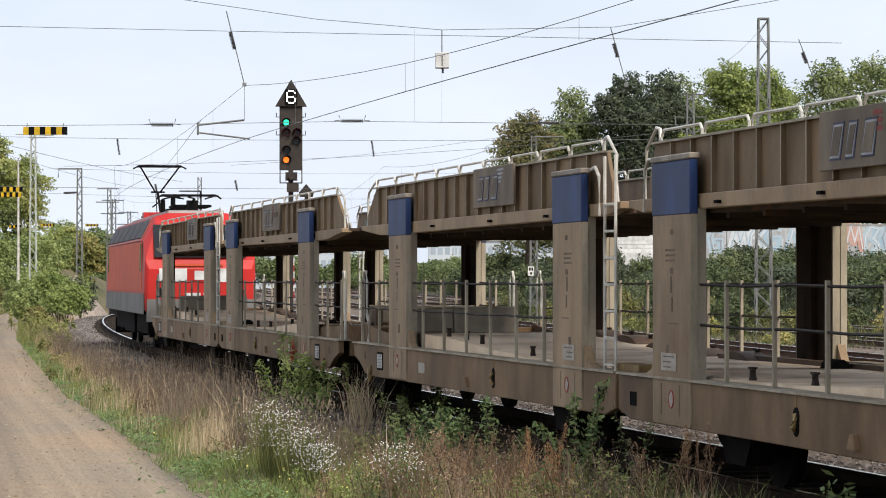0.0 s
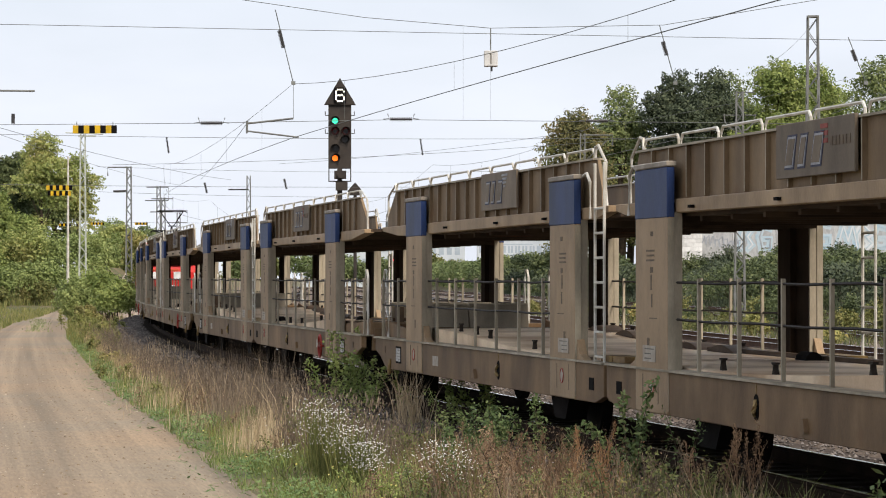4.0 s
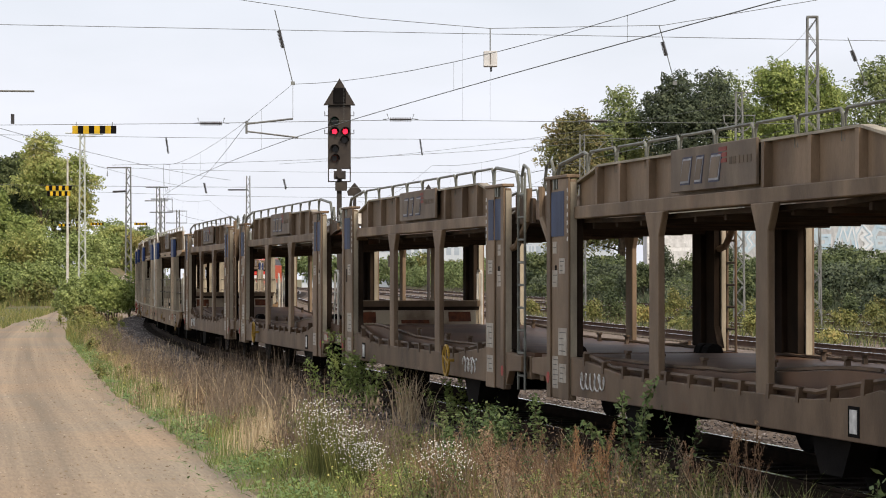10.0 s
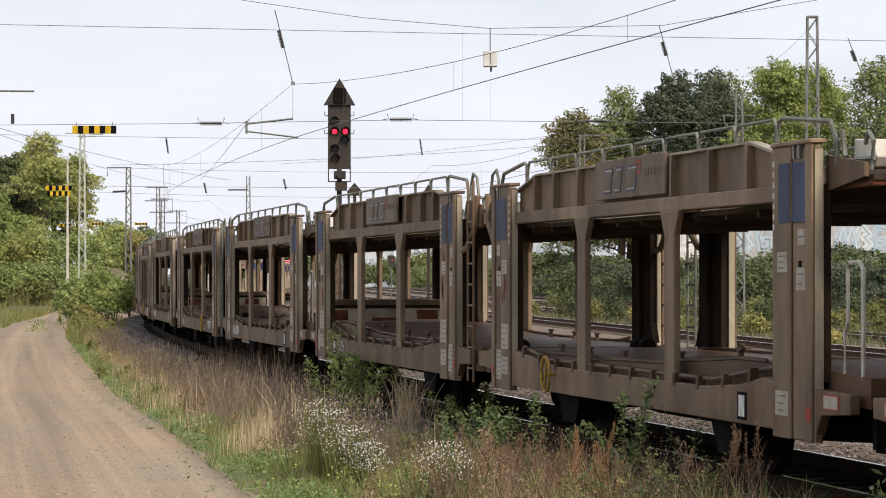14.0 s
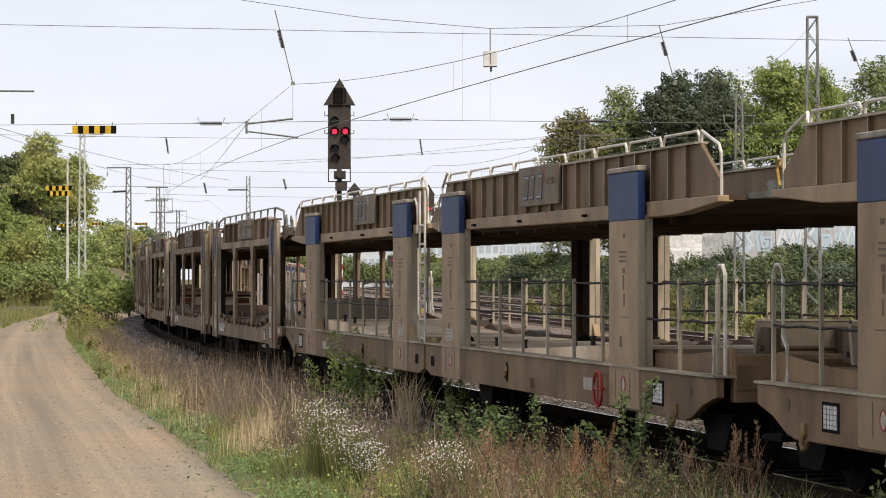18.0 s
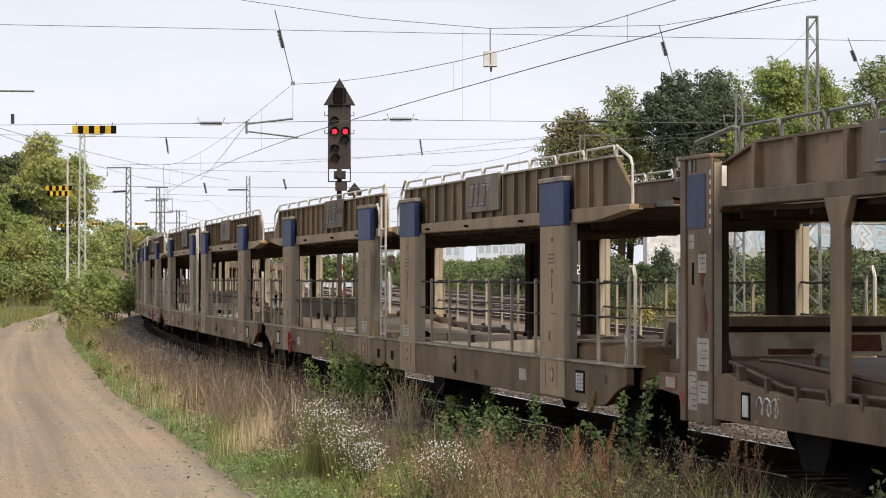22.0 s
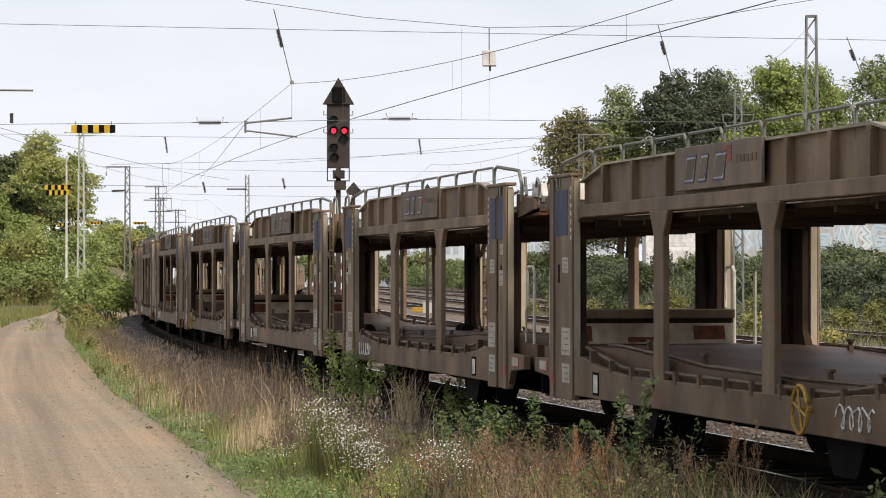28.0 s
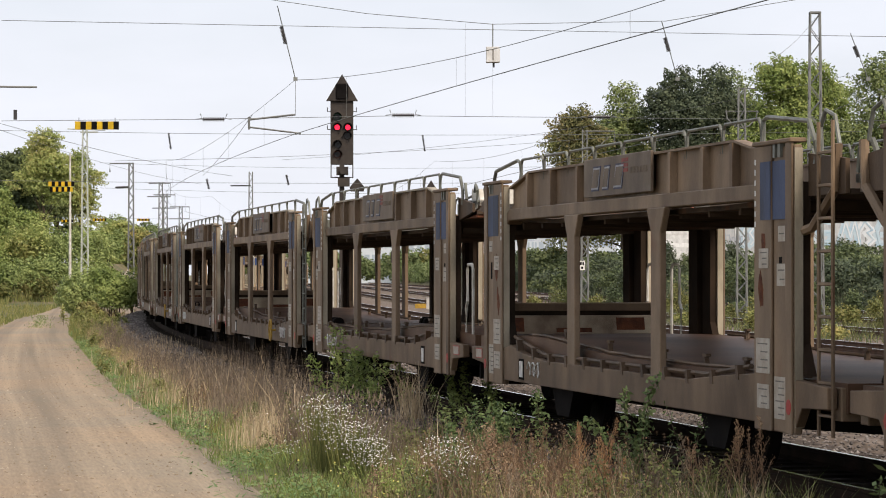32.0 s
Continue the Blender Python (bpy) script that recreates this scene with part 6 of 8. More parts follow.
    # tall growth close by, rooted nearer than the picture's foot
    def near_stand(name, label, n, mat, h0, h1, width, lean, x0=-0.5, x1=2.75):
        y = 23.0 + 7.5 * RNG.random(n)
        x = x0 + (x1 - x0) * RNG.random(n)
        keep = (x < 2.55 - (y - 25.5) * 0.24) & (np.sin(x * 4.1 + y * 0.9) + np.sin(x * 2.3 - y * 1.7) > RNG.normal(-0.6, 0.8, n))
        x, y = x[keep], y[keep]
        h = (h0 + (h1 - h0) * RNG.random(len(x)) ** 1.8) * np.interp(x, (-0.5, 0.6, 2.6), (0.72, 1.0, 0.92))
        blades(name, label, x, y, ground_at(x, y) - 0.02, h, width, lean, mat)

    near_stand("near_dry_grass", "tall straw-coloured grass beside the ballast", 900, STRAW, 0.30, 0.72, 0.006, 0.5, 0.3, 2.7)
    near_stand("near_green_grass", "tall olive-green grass beside the ballast", 2600, LEAF_WEED, 0.25, 0.62, 0.010, 0.55)
    near_stand("near_dead_weeds", "tall grey-brown dead weeds beside the ballast", 1100, GREYSTALK, 0.40, 0.86, 0.006, 0.25)
    near_stand("near_russet_weeds", "tall russet dead weeds beside the ballast", 900, RUSSET, 0.40, 0.80, 0.007, 0.30, -0.1, 1.7)
    n = 1500
    y = 22.6 + 3.4 * RNG.random(n)
    x = 1.7 + 1.35 * RNG.random(n)
    keep = x < 2.72 - (y - 24.5) * 0.26 + RNG.normal(0, 0.12, n)
    x, y = x[keep], y[keep]
    for name, label, mat, part_of, h0, h1, w in (("edge_green_grass", "fresh green grass at the foot of the ballast", GRASS, (0.0, 0.5), 0.25, 0.60, 0.009), ("edge_dry_grass", "bent straw-coloured grass at the foot of the ballast", STRAW, (0.5, 0.8), 0.25, 0.66, 0.006), ("edge_weeds", "dull green weeds at the foot of the ballast", LEAF_WEED, (0.8, 1.0), 0.25, 0.60, 0.010)):
        i0, i1 = int(part_of[0] * len(x)), int(part_of[1] * len(x))
        blades(name, label, x[i0:i1], y[i0:i1], ground_at(x[i0:i1], y[i0:i1]) - 0.02, h0 + (h1 - h0) * RNG.random(i1 - i0) ** 1.6, w, 0.6, mat)
    n = 6500
    y, x = 23.5 + 7.5 * RNG.random(n), -0.2 + 2.2 * RNG.random(n)
    keep = (x < 2.3 - (y - 25.5) * 0.24) & (np.sin(x * 4.1 + y * 0.9) + np.sin(x * 2.3 - y * 1.7) > RNG.normal(-0.2, 0.7, n))
    x, y = x[keep], y[keep]
    n = len(x)
    me = quads_mesh("near_seed_heads", np.stack([x, y, ground_at(x, y) + 0.30 + 0.50 * RNG.random(n) ** 1.3], 1), unit_vectors(n) * 0.007, (unit_vectors(n) * 0.8 + np.array([0, 0, 0.8])) * 0.012, RUSSET)
    tagged(new("near_seed_heads", me), "fine russet seed heads of the weeds beside the ballast", "plants", kind="stuff")
    n = 260
    cy = 30 + 70 * RNG.random(n) ** 1.5
    cx = np.interp(cy, PATH_Y, PATH_X) - 0.55 * RNG.random(n) ** 2
    blades("creeping_stems", "dark runners creeping from the verge onto the lane", cx, cy, np.full(n, GROUND_Z + 0.025), 0.03 + 0.02 * RNG.random(n), 0.03, 9.0, LEAF_COVER)
    n = 420
    gy = 126 + 38 * RNG.random(n)
    gx = np.interp(gy, (126, 163), (-17.6, -22.6)) + RNG.normal(0, 0.28, n)
    blades("lane_centre_grass", "strip of grass between the lane's wheel tracks", gx, gy, np.full(n, GROUND_Z + 0.02), 0.04 + 0.09 * RNG.random(n), 0.03, 0.9, LEAF_GREEN)
    x, y, u = verge(13000, 24, 120, -0.04, 0.34, 1.7, 0.6, 1.3, 1.3)
    n = len(x)
    nrm = unit_vectors(n) * 0.6 + np.array([0, -0.2, 0.8])
    nrm /= np.linalg.norm(nrm, axis=1)[:, None]
    a = np.cross(nrm, unit_vectors(n))
    a /= np.linalg.norm(a, axis=1)[:, None]
    b = np.cross(nrm, a)
    sz = (0.010 + 0.022 * RNG.random((n, 1)))
    hump = 0.03 + 0.16 * RNG.random(n) * np.clip(np.sin(x * 3.1 + 1) + np.sin(y * 1.3) + 0.6, 0.1, 1.6)
    me = quads_mesh("ground_cover", np.stack([x, y, GROUND_Z + hump], 1), a * sz * 0.55, b * sz, LEAF_COVER)
    tagged(new("ground_cover", me), "low leafy green ground cover along the lane", "plants", kind="stuff")
    # scattered stones and clods on the lane's edge
    gy = 100 + 112 * RNG.random(5000)
    gx = np.array([path_left(v) for v in gy]) + 0.25 - 7.0 * RNG.random(5000) ** 1.5
    blades("lane_left_grass", "rough grass on the far side of the lane", gx, gy, np.full(5000, GROUND_Z), 0.08 + 0.35 * RNG.random(5000), 0.04, 0.5, LEAF_OLIVE)
    x, y, u = verge(6000, 36, 95, 0.35, 1.05, 1.5, 0.4, 0.6, 5.0)
    n = len(x)
    a = unit_vectors(n) * 0.010
    b = (unit_vectors(n) * 0.5 + np.array([0, 0, 1.0])) * 0.030
    me = quads_mesh("seed_heads", np.stack([x, y, ground_at(x, y) + 0.30 + 0.55 * RNG.random(n) ** 1.5], 1), a, b, GREYSTALK)
    tagged(new("seed_heads", me), "brown seed heads of grasses and docks in the verge", "plants", kind="stuff")
    rnd = random.Random(21)
    # leafy green weeds near the track
    for spots, mat, leaf, per in (
            ([(-1.45, 47.5, 1.2, 0.8), (-1.95, 48.5, 1.25, 0.7), (-1.0, 46.5, 0.9, 0.6), (0.3, 43.6, 0.8, 0.6)], LEAF_BRIGHT, 0.045, 230),
            ([(0.42, 32.4, 1.05, 0.35), (0.72, 31.6, 1.10, 0.35), (1.02, 31.0, 0.98, 0.30), (0.20, 33.4, 0.85, 0.3), (0.05, 30.6, 0.9, 0.3), (0.5, 30.6, 0.95, 0.3), (0.62, 32.0, 1.0, 0.4), (0.35, 31.4, 1.0, 0.4)], LEAF_SPRAY, 0.034, 380),
            ([(1.90, 28.8, 1.14, 0.12), (1.82, 28.9, 1.05, 0.1)], LEAF_SPRAY, 0.042, 230),
            ([(2.28, 28.0, 0.98, 0.10)], LEAF_SPRAY, 0.028, 90),
            ([(3.22, 22.2, 0.84, 0.22)], LEAF_SPRAY, 0.055, 60),
            ([(1.62, 27.2, 0.60, 0.4), (1.95, 26.4, 0.62, 0.4), (2.25, 25.8, 0.60, 0.35), (1.3, 27.0, 0.55, 0.4)], LEAF_WEED, 0.030, 170),
            ([(-0.4, 34.6, 0.50, 0.4), (-0.2, 36.0, 0.55, 0.5), (0.1, 34.8, 0.6, 0.4), (-2.0, 40.6, 0.5, 0.5), (-2.8, 44.5, 0.55, 0.6), (-1.5, 38.5, 0.5, 0.5)], LEAF_WEED, 0.032, 160),
            ([(-3.0, 43.0, 0.4, 0.5), (-4.0, 48.0, 0.45, 0.5), (-4.7, 52.0, 0.5, 0.6), (-1.9, 37.5, 0.35, 0.4)], RUSSET, 0.022, 220),
            ([(-1.7, 36.0, 0.4, 0.5), (-1.1, 34.0, 0.4, 0.5)], LEAF_OLIVE, 0.025, 170),
            ([(-5.6, 57.0, 0.32, 0.6), (-7.3, 68.0, 0.36, 0.6), (-8.9, 79.0, 0.4, 0.7), (-10.7, 92.0, 0.6, 0.8), (-12.9, 108.0, 0.7, 0.9)], LEAF_OLIVE, 0.06, 180),
            ([(-13.2, 112.0, 0.6, 0.9), (-14.3, 118.0, 0.7, 0.9), (-15.4, 126.0, 0.8, 1.0), (-14.2, 124.0, 0.6, 0.8), (-16.4, 132.0, 0.9, 1.0), (-11.7, 100.0, 0.5, 0.8)], LEAF_YELLOW, 0.07, 170),
            ([(0.35, 30.2, 0.80, 0.5), (0.80, 29.4, 0.84, 0.5), (1.1, 28.4, 0.78, 0.4), (0.1, 28.6, 0.7, 0.5), (0.6, 27.6, 0.8, 0.5)], RUSSET, 0.020, 320),
            ([(0.6, 27.0, 0.62, 0.5), (1.6, 26.2, 0.66, 0.5), (2.1, 25.6, 0.66, 0.4)], LEAF_OLIVE, 0.024, 150),
            ([(0.30, 28.4, 0.70, 0.35), (-0.25, 29.2, 0.55, 0.4), (0.95, 27.6, 0.74, 0.3), (1.75, 26.8, 0.70, 0.3)], LEAF_SPRAY, 0.022, 200),
            ([(-0.7, 30.4, 0.34, 0.5), (-0.2, 29.6, 0.40, 0.5), (0.25, 28.8, 0.44, 0.5), (0.65, 28.0, 0.46, 0.5), (1.05, 27.2, 0.46, 0.5), (1.45, 26.4, 0.46, 0.45)], LEAF_BRIGHT, 0.024, 150),
            ([(-0.3, 31.0, 0.5, 0.6), (0.2, 40.0, 0.6, 0.6), (-1.5, 42.0, 0.7, 0.8)], LEAF_BRIGHT, 0.024, 200)):
        leafy_weed("weed_clump", "clump of leafy weeds beside the track" if mat not in (RUSSET, ORANGE_WEED) else "clump of russet dead weeds beside the track", spots, mat, leaf, per)
    # branching seed plants
    for spots, mat in (
            ([(1.36, 27.8, 1.0, 0.10, 7), (1.50, 27.4, 0.86, 0.08, 5)], ORANGE_WEED),
            ([(2.62, 25.0, 1.02, 0.06, 4), (2.48, 25.3, 0.95, 0.05, 3), (2.30, 25.5, 0.78, 0.06, 3)], RUSSET),
            ([(0.85, 28.8, 0.86, 0.14, 6), (0.45, 30.0, 0.86, 0.16, 7), (0.15, 30.8, 0.74, 0.16, 6), (1.12, 29.2, 0.82, 0.1, 5)], RUSSET),
            ([(1.85, 26.6, 0.74, 0.10, 4), (2.05, 26.1, 0.70, 0.10, 4), (0.6, 27.4, 0.76, 0.15, 6), (0.1, 28.4, 0.66, 0.15, 5)], GREYSTALK)):
        seed_plants("seed_plant", "branching brown seed plants beside the ballast", spots, mat)
    # white asters
    heads, stems = [], Shape()
    for cx, cy, h, sp, n in ((-1.42, 34.2, 0.92, 0.13, 170), (-1.32, 33.8, 0.82, 0.20, 190), (-1.05, 33.2, 0.66, 0.17, 200), (-0.84, 32.8, 0.50, 0.13, 170), (-0.78, 32.4, 0.36, 0.12, 80), (0.0, 29.4, 0.70, 0.11, 130), (0.14, 29.0, 0.62, 0.12, 120), (-0.12, 29.6, 0.55, 0.10, 60), (-0.2, 32.4, 0.55, 0.08, 30), (0.95, 30.6, 0.34, 0.10, 26), (-1.9, 35.2, 0.35, 0.12, 26)):
        for _ in range(int(n * 2.4)):
            dx, dy = RNG.normal(0, sp, 2)
            hh = h * (0.55 + 0.5 * RNG.random())
            x, y = cx + dx, cy + dy
            z = float(ground_at(x, y)) + hh
            heads.append((x, y, z))
            if _ % 4 == 0:
                stems.tube([(cx + dx * 0.6, cy + dy * 0.6, float(ground_at(x, y))), (x, y, z)], 0.004, 3)
    flower_heads("white_asters", "white wild asters in bloom in the verge", heads, PETAL, 0.0078)
    tagged(new("aster_stems", stems.mesh("aster_stems")), "thin green-brown aster stems", "plants", kind="stuff").data.materials.append(LEAF_OLIVE)
    yel = []
    for x, y, u in zip(*verge(330, 28, 150, 0.03, 0.5, 1.5, 0.3, 0.8, 3.0)):
        yel.append((x, y, GROUND_Z + 0.12 + 0.25 * RNG.random()))
    flower_heads("yellow_flowers", "small yellow flowers along the lane", yel, PETAL_YELLOW, 0.011)


plant_verge()


def plant_far():
    # roadside bushes between lane and train
    for i, (x, y, w, h, mat) in enumerate(((-17.3, 150, 1.9, 2.6, LEAF_BRIGHT), (-15.9, 141, 1.5, 1.9, LEAF_BRIGHT), (-18.6, 158, 1.8, 2.7, LEAF_BRIGHT), (-20.0, 166, 1.6, 2.3, LEAF_GREEN), (-16.6, 134, 0.9, 1.0, LEAF_OLIVE), (-17.9, 166, 1.4, 2.2, LEAF_DARK), (-19.7, 154, 1.3, 2.3, LEAF_BANK), (-18.3, 147, 1.2, 1.9, LEAF_BANK))):
        bush(x, y, GROUND_Z, w, h, mat, 4000, 0.13, "leafy green roadside bush beside the lane", i)
    # wooded bank beyond the lane's bend
    k = 20
    for row, (y, z, n) in enumerate(((221, -0.4, 9), (230, 1.3, 9), (240, 2.6, 9))):
        for i in range(n):
            k += 1
            rnd = random.Random(k)
            x = -44 + i * 19.0 / n * (1.12 + 0.05 * row) + rnd.random() * 1.5
            if x > -27.6:
                continue
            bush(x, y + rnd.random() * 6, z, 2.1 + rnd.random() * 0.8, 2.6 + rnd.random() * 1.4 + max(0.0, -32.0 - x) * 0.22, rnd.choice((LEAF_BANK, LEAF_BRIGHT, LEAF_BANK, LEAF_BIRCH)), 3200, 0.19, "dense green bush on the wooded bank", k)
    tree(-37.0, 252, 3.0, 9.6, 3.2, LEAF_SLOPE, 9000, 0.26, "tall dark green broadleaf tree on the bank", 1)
    tree(-35.0, 262, 3.0, 8.5, 3.0, LEAF_GREEN, 7000, 0.26, "green broadleaf tree on the bank", 2)
    tree(-34.0, 246, 2.6, 11.4, 2.9, LEAF_BIRCH, 5200, 0.24, "tall yellowing birch on the bank", 3, 0.16)
    tree(-36.8, 240, 1.6, 7.6, 2.6, LEAF_BRIGHT, 6000, 0.22, "bright green young tree on the bank", 9, 0.14, 0.08)
    tree(-33.8, 236, 1.4, 5.4, 2.2, LEAF_BRIGHT, 5000, 0.22, "bright green young tree on the bank", 10, 0.12, 0.08)
    tree(-31.2, 248, 2.4, 10.2, 2.2, LEAF_BIRCH, 3000, 0.24, "slender yellowing birch on the bank", 4, 0.14)
    tree(-27.8, 262, 0.0, 5.4, 2.2, LEAF_AUTUMN, 4000, 0.26, "low olive-green tree on the bank", 5, 0.12, 0.1)
    tree(-30.2, 270, 0.5, 6.5, 2.6, LEAF_BIRCH, 4000, 0.26, "low yellow-green tree on the bank", 6, 0.12, 0.1)
    tree(-34.0, 330, 0.0, 7.5, 4.0, LEAF_HAZE, 5000, 0.34, "distant olive-green tree beyond the lane", 7, 0.15, 0.1)
    tree(-39.0, 345, 0.0, 8.0, 4.0, LEAF_BANK, 5000, 0.34, "distant green tree beyond the lane", 8, 0.15, 0.1)
    n = 9000
    gx, gy = -46 + 22 * RNG.random(n), 203 + 22 * RNG.random(n)
    ok = gx < -31.5 - (gy - 206) * 0.1
    ok |= (gy > 219)
    gz = np.interp(gy, (214, 222, 240), (GROUND_Z, -0.1, 2.8))
    blades("bank_grass", "rough green grass at the foot of the bank", gx[ok], gy[ok], gz[ok], 0.25 + 0.5 * RNG.random(ok.sum()), 0.06, 0.4, LEAF_OLIVE)
    for i in range(12):
        rnd = random.Random(800 + i)
        bush(-45 + i * 1.6 + rnd.random(), 219 + rnd.random() * 4, GROUND_Z, 1.3, 1.3 + rnd.random(), rnd.choice((LEAF_GREEN, LEAF_OLIVE)), 1300, 0.18, "low green bush at the foot of the bank", 800 + i)
    # tall trees on the slope right of the yard
    for i, (x, y, h, r, mat, n, lab) in enumerate((
            (9.0, 196, 10.8, 2.7, LEAF_TURNING, 6000, "broadleaf tree turning brown and yellow"),
            (12.4, 203, 12.8, 3.0, LEAF_GREEN, 7000, "light green broadleaf tree"),
            (16.0, 200, 13.6, 3.0, LEAF_DARK, 9000, "large dark green broadleaf tree"),
            (19.0, 206, 14.2, 3.6, LEAF_DARK, 9000, "large dark green broadleaf tree"),
            (22.8, 200, 14.0, 3.4, LEAF_BRIGHT, 9000, "tall bright green broadleaf tree"),
            (26.4, 206, 14.6, 3.6, LEAF_BRIGHT, 9000, "tall bright green broadleaf tree"),
            (30.0, 200, 14.6, 3.4, LEAF_GREEN, 8000, "tall light green broadleaf tree"),
            (33.6, 204, 15.2, 3.6, LEAF_GREEN, 7000, "tall green broadleaf tree"),
            (20.9, 214, 14.6, 4.2, LEAF_GREEN, 8000, "tall green broadleaf tree"),
            (28.5, 216, 13.5, 4.2, LEAF_GREEN, 7000, "tall green broadleaf tree"),
            (13.8, 216, 11.5, 4.0, LEAF_OLIVE, 6000, "olive-green broadleaf tree"),
            (10.0, 214, 9.8, 3.6, LEAF_OLIVE, 5000, "olive-green broadleaf tree"))):
        tree(x * 1.75, y * 1.75, 3.0, h * 1.75, r * 1.75, mat, int(n * 1.1), 0.38, lab + " on the slope behind the yard", 40 + i, 0.40, 0.22 if i < 2 else 0.10)
    # bushes on the slope
    k = 100
    for off, z, step, hmin in ((37.6, 0.0, 7.0, 1.9), (40.4, 1.0, 7.5, 1.7), (43.6, 2.2, 8.0, 1.1)):
        s = 120.0
        while s < 600:
            k += 1
            rnd = random.Random(k)
            x, y, _ = yard(s, off + rnd.random() * 1.6)
            if -0.03 < x / y < 0.19 and not 0.066 < x / y < 0.093:
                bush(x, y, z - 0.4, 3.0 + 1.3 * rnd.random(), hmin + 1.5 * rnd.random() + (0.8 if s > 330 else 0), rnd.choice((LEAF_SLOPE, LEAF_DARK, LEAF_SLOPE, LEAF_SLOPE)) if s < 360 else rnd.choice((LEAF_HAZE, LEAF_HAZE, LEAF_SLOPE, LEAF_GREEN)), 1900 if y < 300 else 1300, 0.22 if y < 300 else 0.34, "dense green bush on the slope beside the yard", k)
            s += step + rnd.random() * 3
    for i in range(17):
        x = 17.5 + i * 1.75
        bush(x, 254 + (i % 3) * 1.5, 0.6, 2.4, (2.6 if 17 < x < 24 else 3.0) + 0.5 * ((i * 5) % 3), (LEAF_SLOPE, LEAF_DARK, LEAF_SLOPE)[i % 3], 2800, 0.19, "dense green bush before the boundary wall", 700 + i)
    # rough weeds at the foot of the slope
    n = 16000
    s = 60 + 78 * RNG.random(n) ** 1.1
    off = 17.6 + 19.0 * RNG.random(n)
    far = RNG.random(n) < 0.03
    s = np.where(far, 160 + 120 * RNG.random(n), s)
    c = np.array([yard(a, b)[:2] for a, b in zip(s, off)])
    z = np.full(n, -0.25)
    blades("slope_weeds", "rough green and yellow weeds at the foot of the slope", c[:12000, 0], c[:12000, 1], z[:12000], 0.12 + 0.36 * RNG.random(12000), 0.03, 0.7, LEAF_WEED)
    blades("slope_grass", "rough dry grass at the foot of the slope", c[12000:, 0], c[12000:, 1], z[12000:], 0.1 + 0.35 * RNG.random(n - 12000), 0.03, 0.6, LEAF_DARK)
    m = 16000
    s, off = 100 + 260 * RNG.random(m) ** 1.3, 36.0 + 8.5 * RNG.random(m)
    c = np.array([yard(a, b)[:2] for a, b in zip(s, off)])
    z = np.interp(off, (36.2, 37.2, 40.0, 43.5, 60.0), (GROUND_Z, GROUND_Z + 0.2, 1.2, 2.6, 3.2)) - 0.25
    blades("slope_cover", "dense green undergrowth on the slope", c[:, 0], c[:, 1], z, 0.5 + 0.7 * RNG.random(m), 0.12, 0.6, LEAF_DARK)
    for i in range(44):
        rnd = random.Random(300 + i)
        x, y, _ = yard(64 + i * 1.8 + rnd.random() * 3, (18.4, 24.5, 30.4, 36.0)[i % 4] + rnd.random() * 0.8)
        bush(x, y, GROUND_Z, 0.9, 0.7 + rnd.random() * 1.0, rnd.choice((LEAF_OLIVE, LEAF_WEED, LEAF_AUTUMN, LEAF_SLOPE)), 900, 0.12, "low weedy bush among the outer tracks", 300 + i)
    # far bushes closing the yard
    for i in range(16):
        rnd = random.Random(500 + i)
        bush(-46 + i * 3.4 + rnd.random(), 600 + rnd.random() * 30, GROUND_Z, 5.0 + rnd.random(), 5.0 + 3.0 * rnd.random(), rnd.choice((LEAF_HAZE, LEAF_HAZE, LEAF_OLIVE)), 1300, 0.6, "distant green bush at the end of the yard", 500 + i)


plant_far()

# ---- slope, wall and far buildings ----
CONCRETE = paint("weathered pale wall", (0.52, 0.50, 0.47), (0.36, 0.34, 0.31), 0.6, 0.85, streak=0.7)
CONCRETE_GREY = paint("grey concrete", (0.36, 0.35, 0.33), (0.22, 0.21, 0.20), 0.8, 0.9)
# boundary wall's shade is put into this greyer paint
WALL_GREY = paint("faded grey-white wall paint", (0.46, 0.47, 0.48), (0.32, 0.33, 0.34), 0.5, 0.85, streak=0.6)
SPRAY_BLUE = paint("pale blue spray paint", (0.26, 0.37, 0.46), (0.38, 0.45, 0.50), 1.2, 0.7)
SPRAY_PALE = paint("white spray paint", (0.56, 0.58, 0.60), (0.44, 0.47, 0.5), 1.2, 0.7)
SPRAY_DARK = paint("dark spray paint", (0.20, 0.22, 0.26), (0.30, 0.32, 0.35), 1.2, 0.7)
SPRAY_RED = paint("faded red spray paint", (0.40, 0.22, 0.18), (0.5, 0.36, 0.3), 1.2, 0.7)
# far building colours lightened to paint the haze in front of them
HAZY = paint("distant pale facade", (0.50, 0.54, 0.58), (0.40, 0.44, 0.48), 0.2, 0.8)
HAZY_DARK = paint("distant blue grey glazing", (0.34, 0.39, 0.44), (0.28, 0.33, 0.38), 0.3, 0.4)
ROOF_RED = paint("red roof tiles", (0.30, 0.11, 0.07), None, 1.0, 0.8)


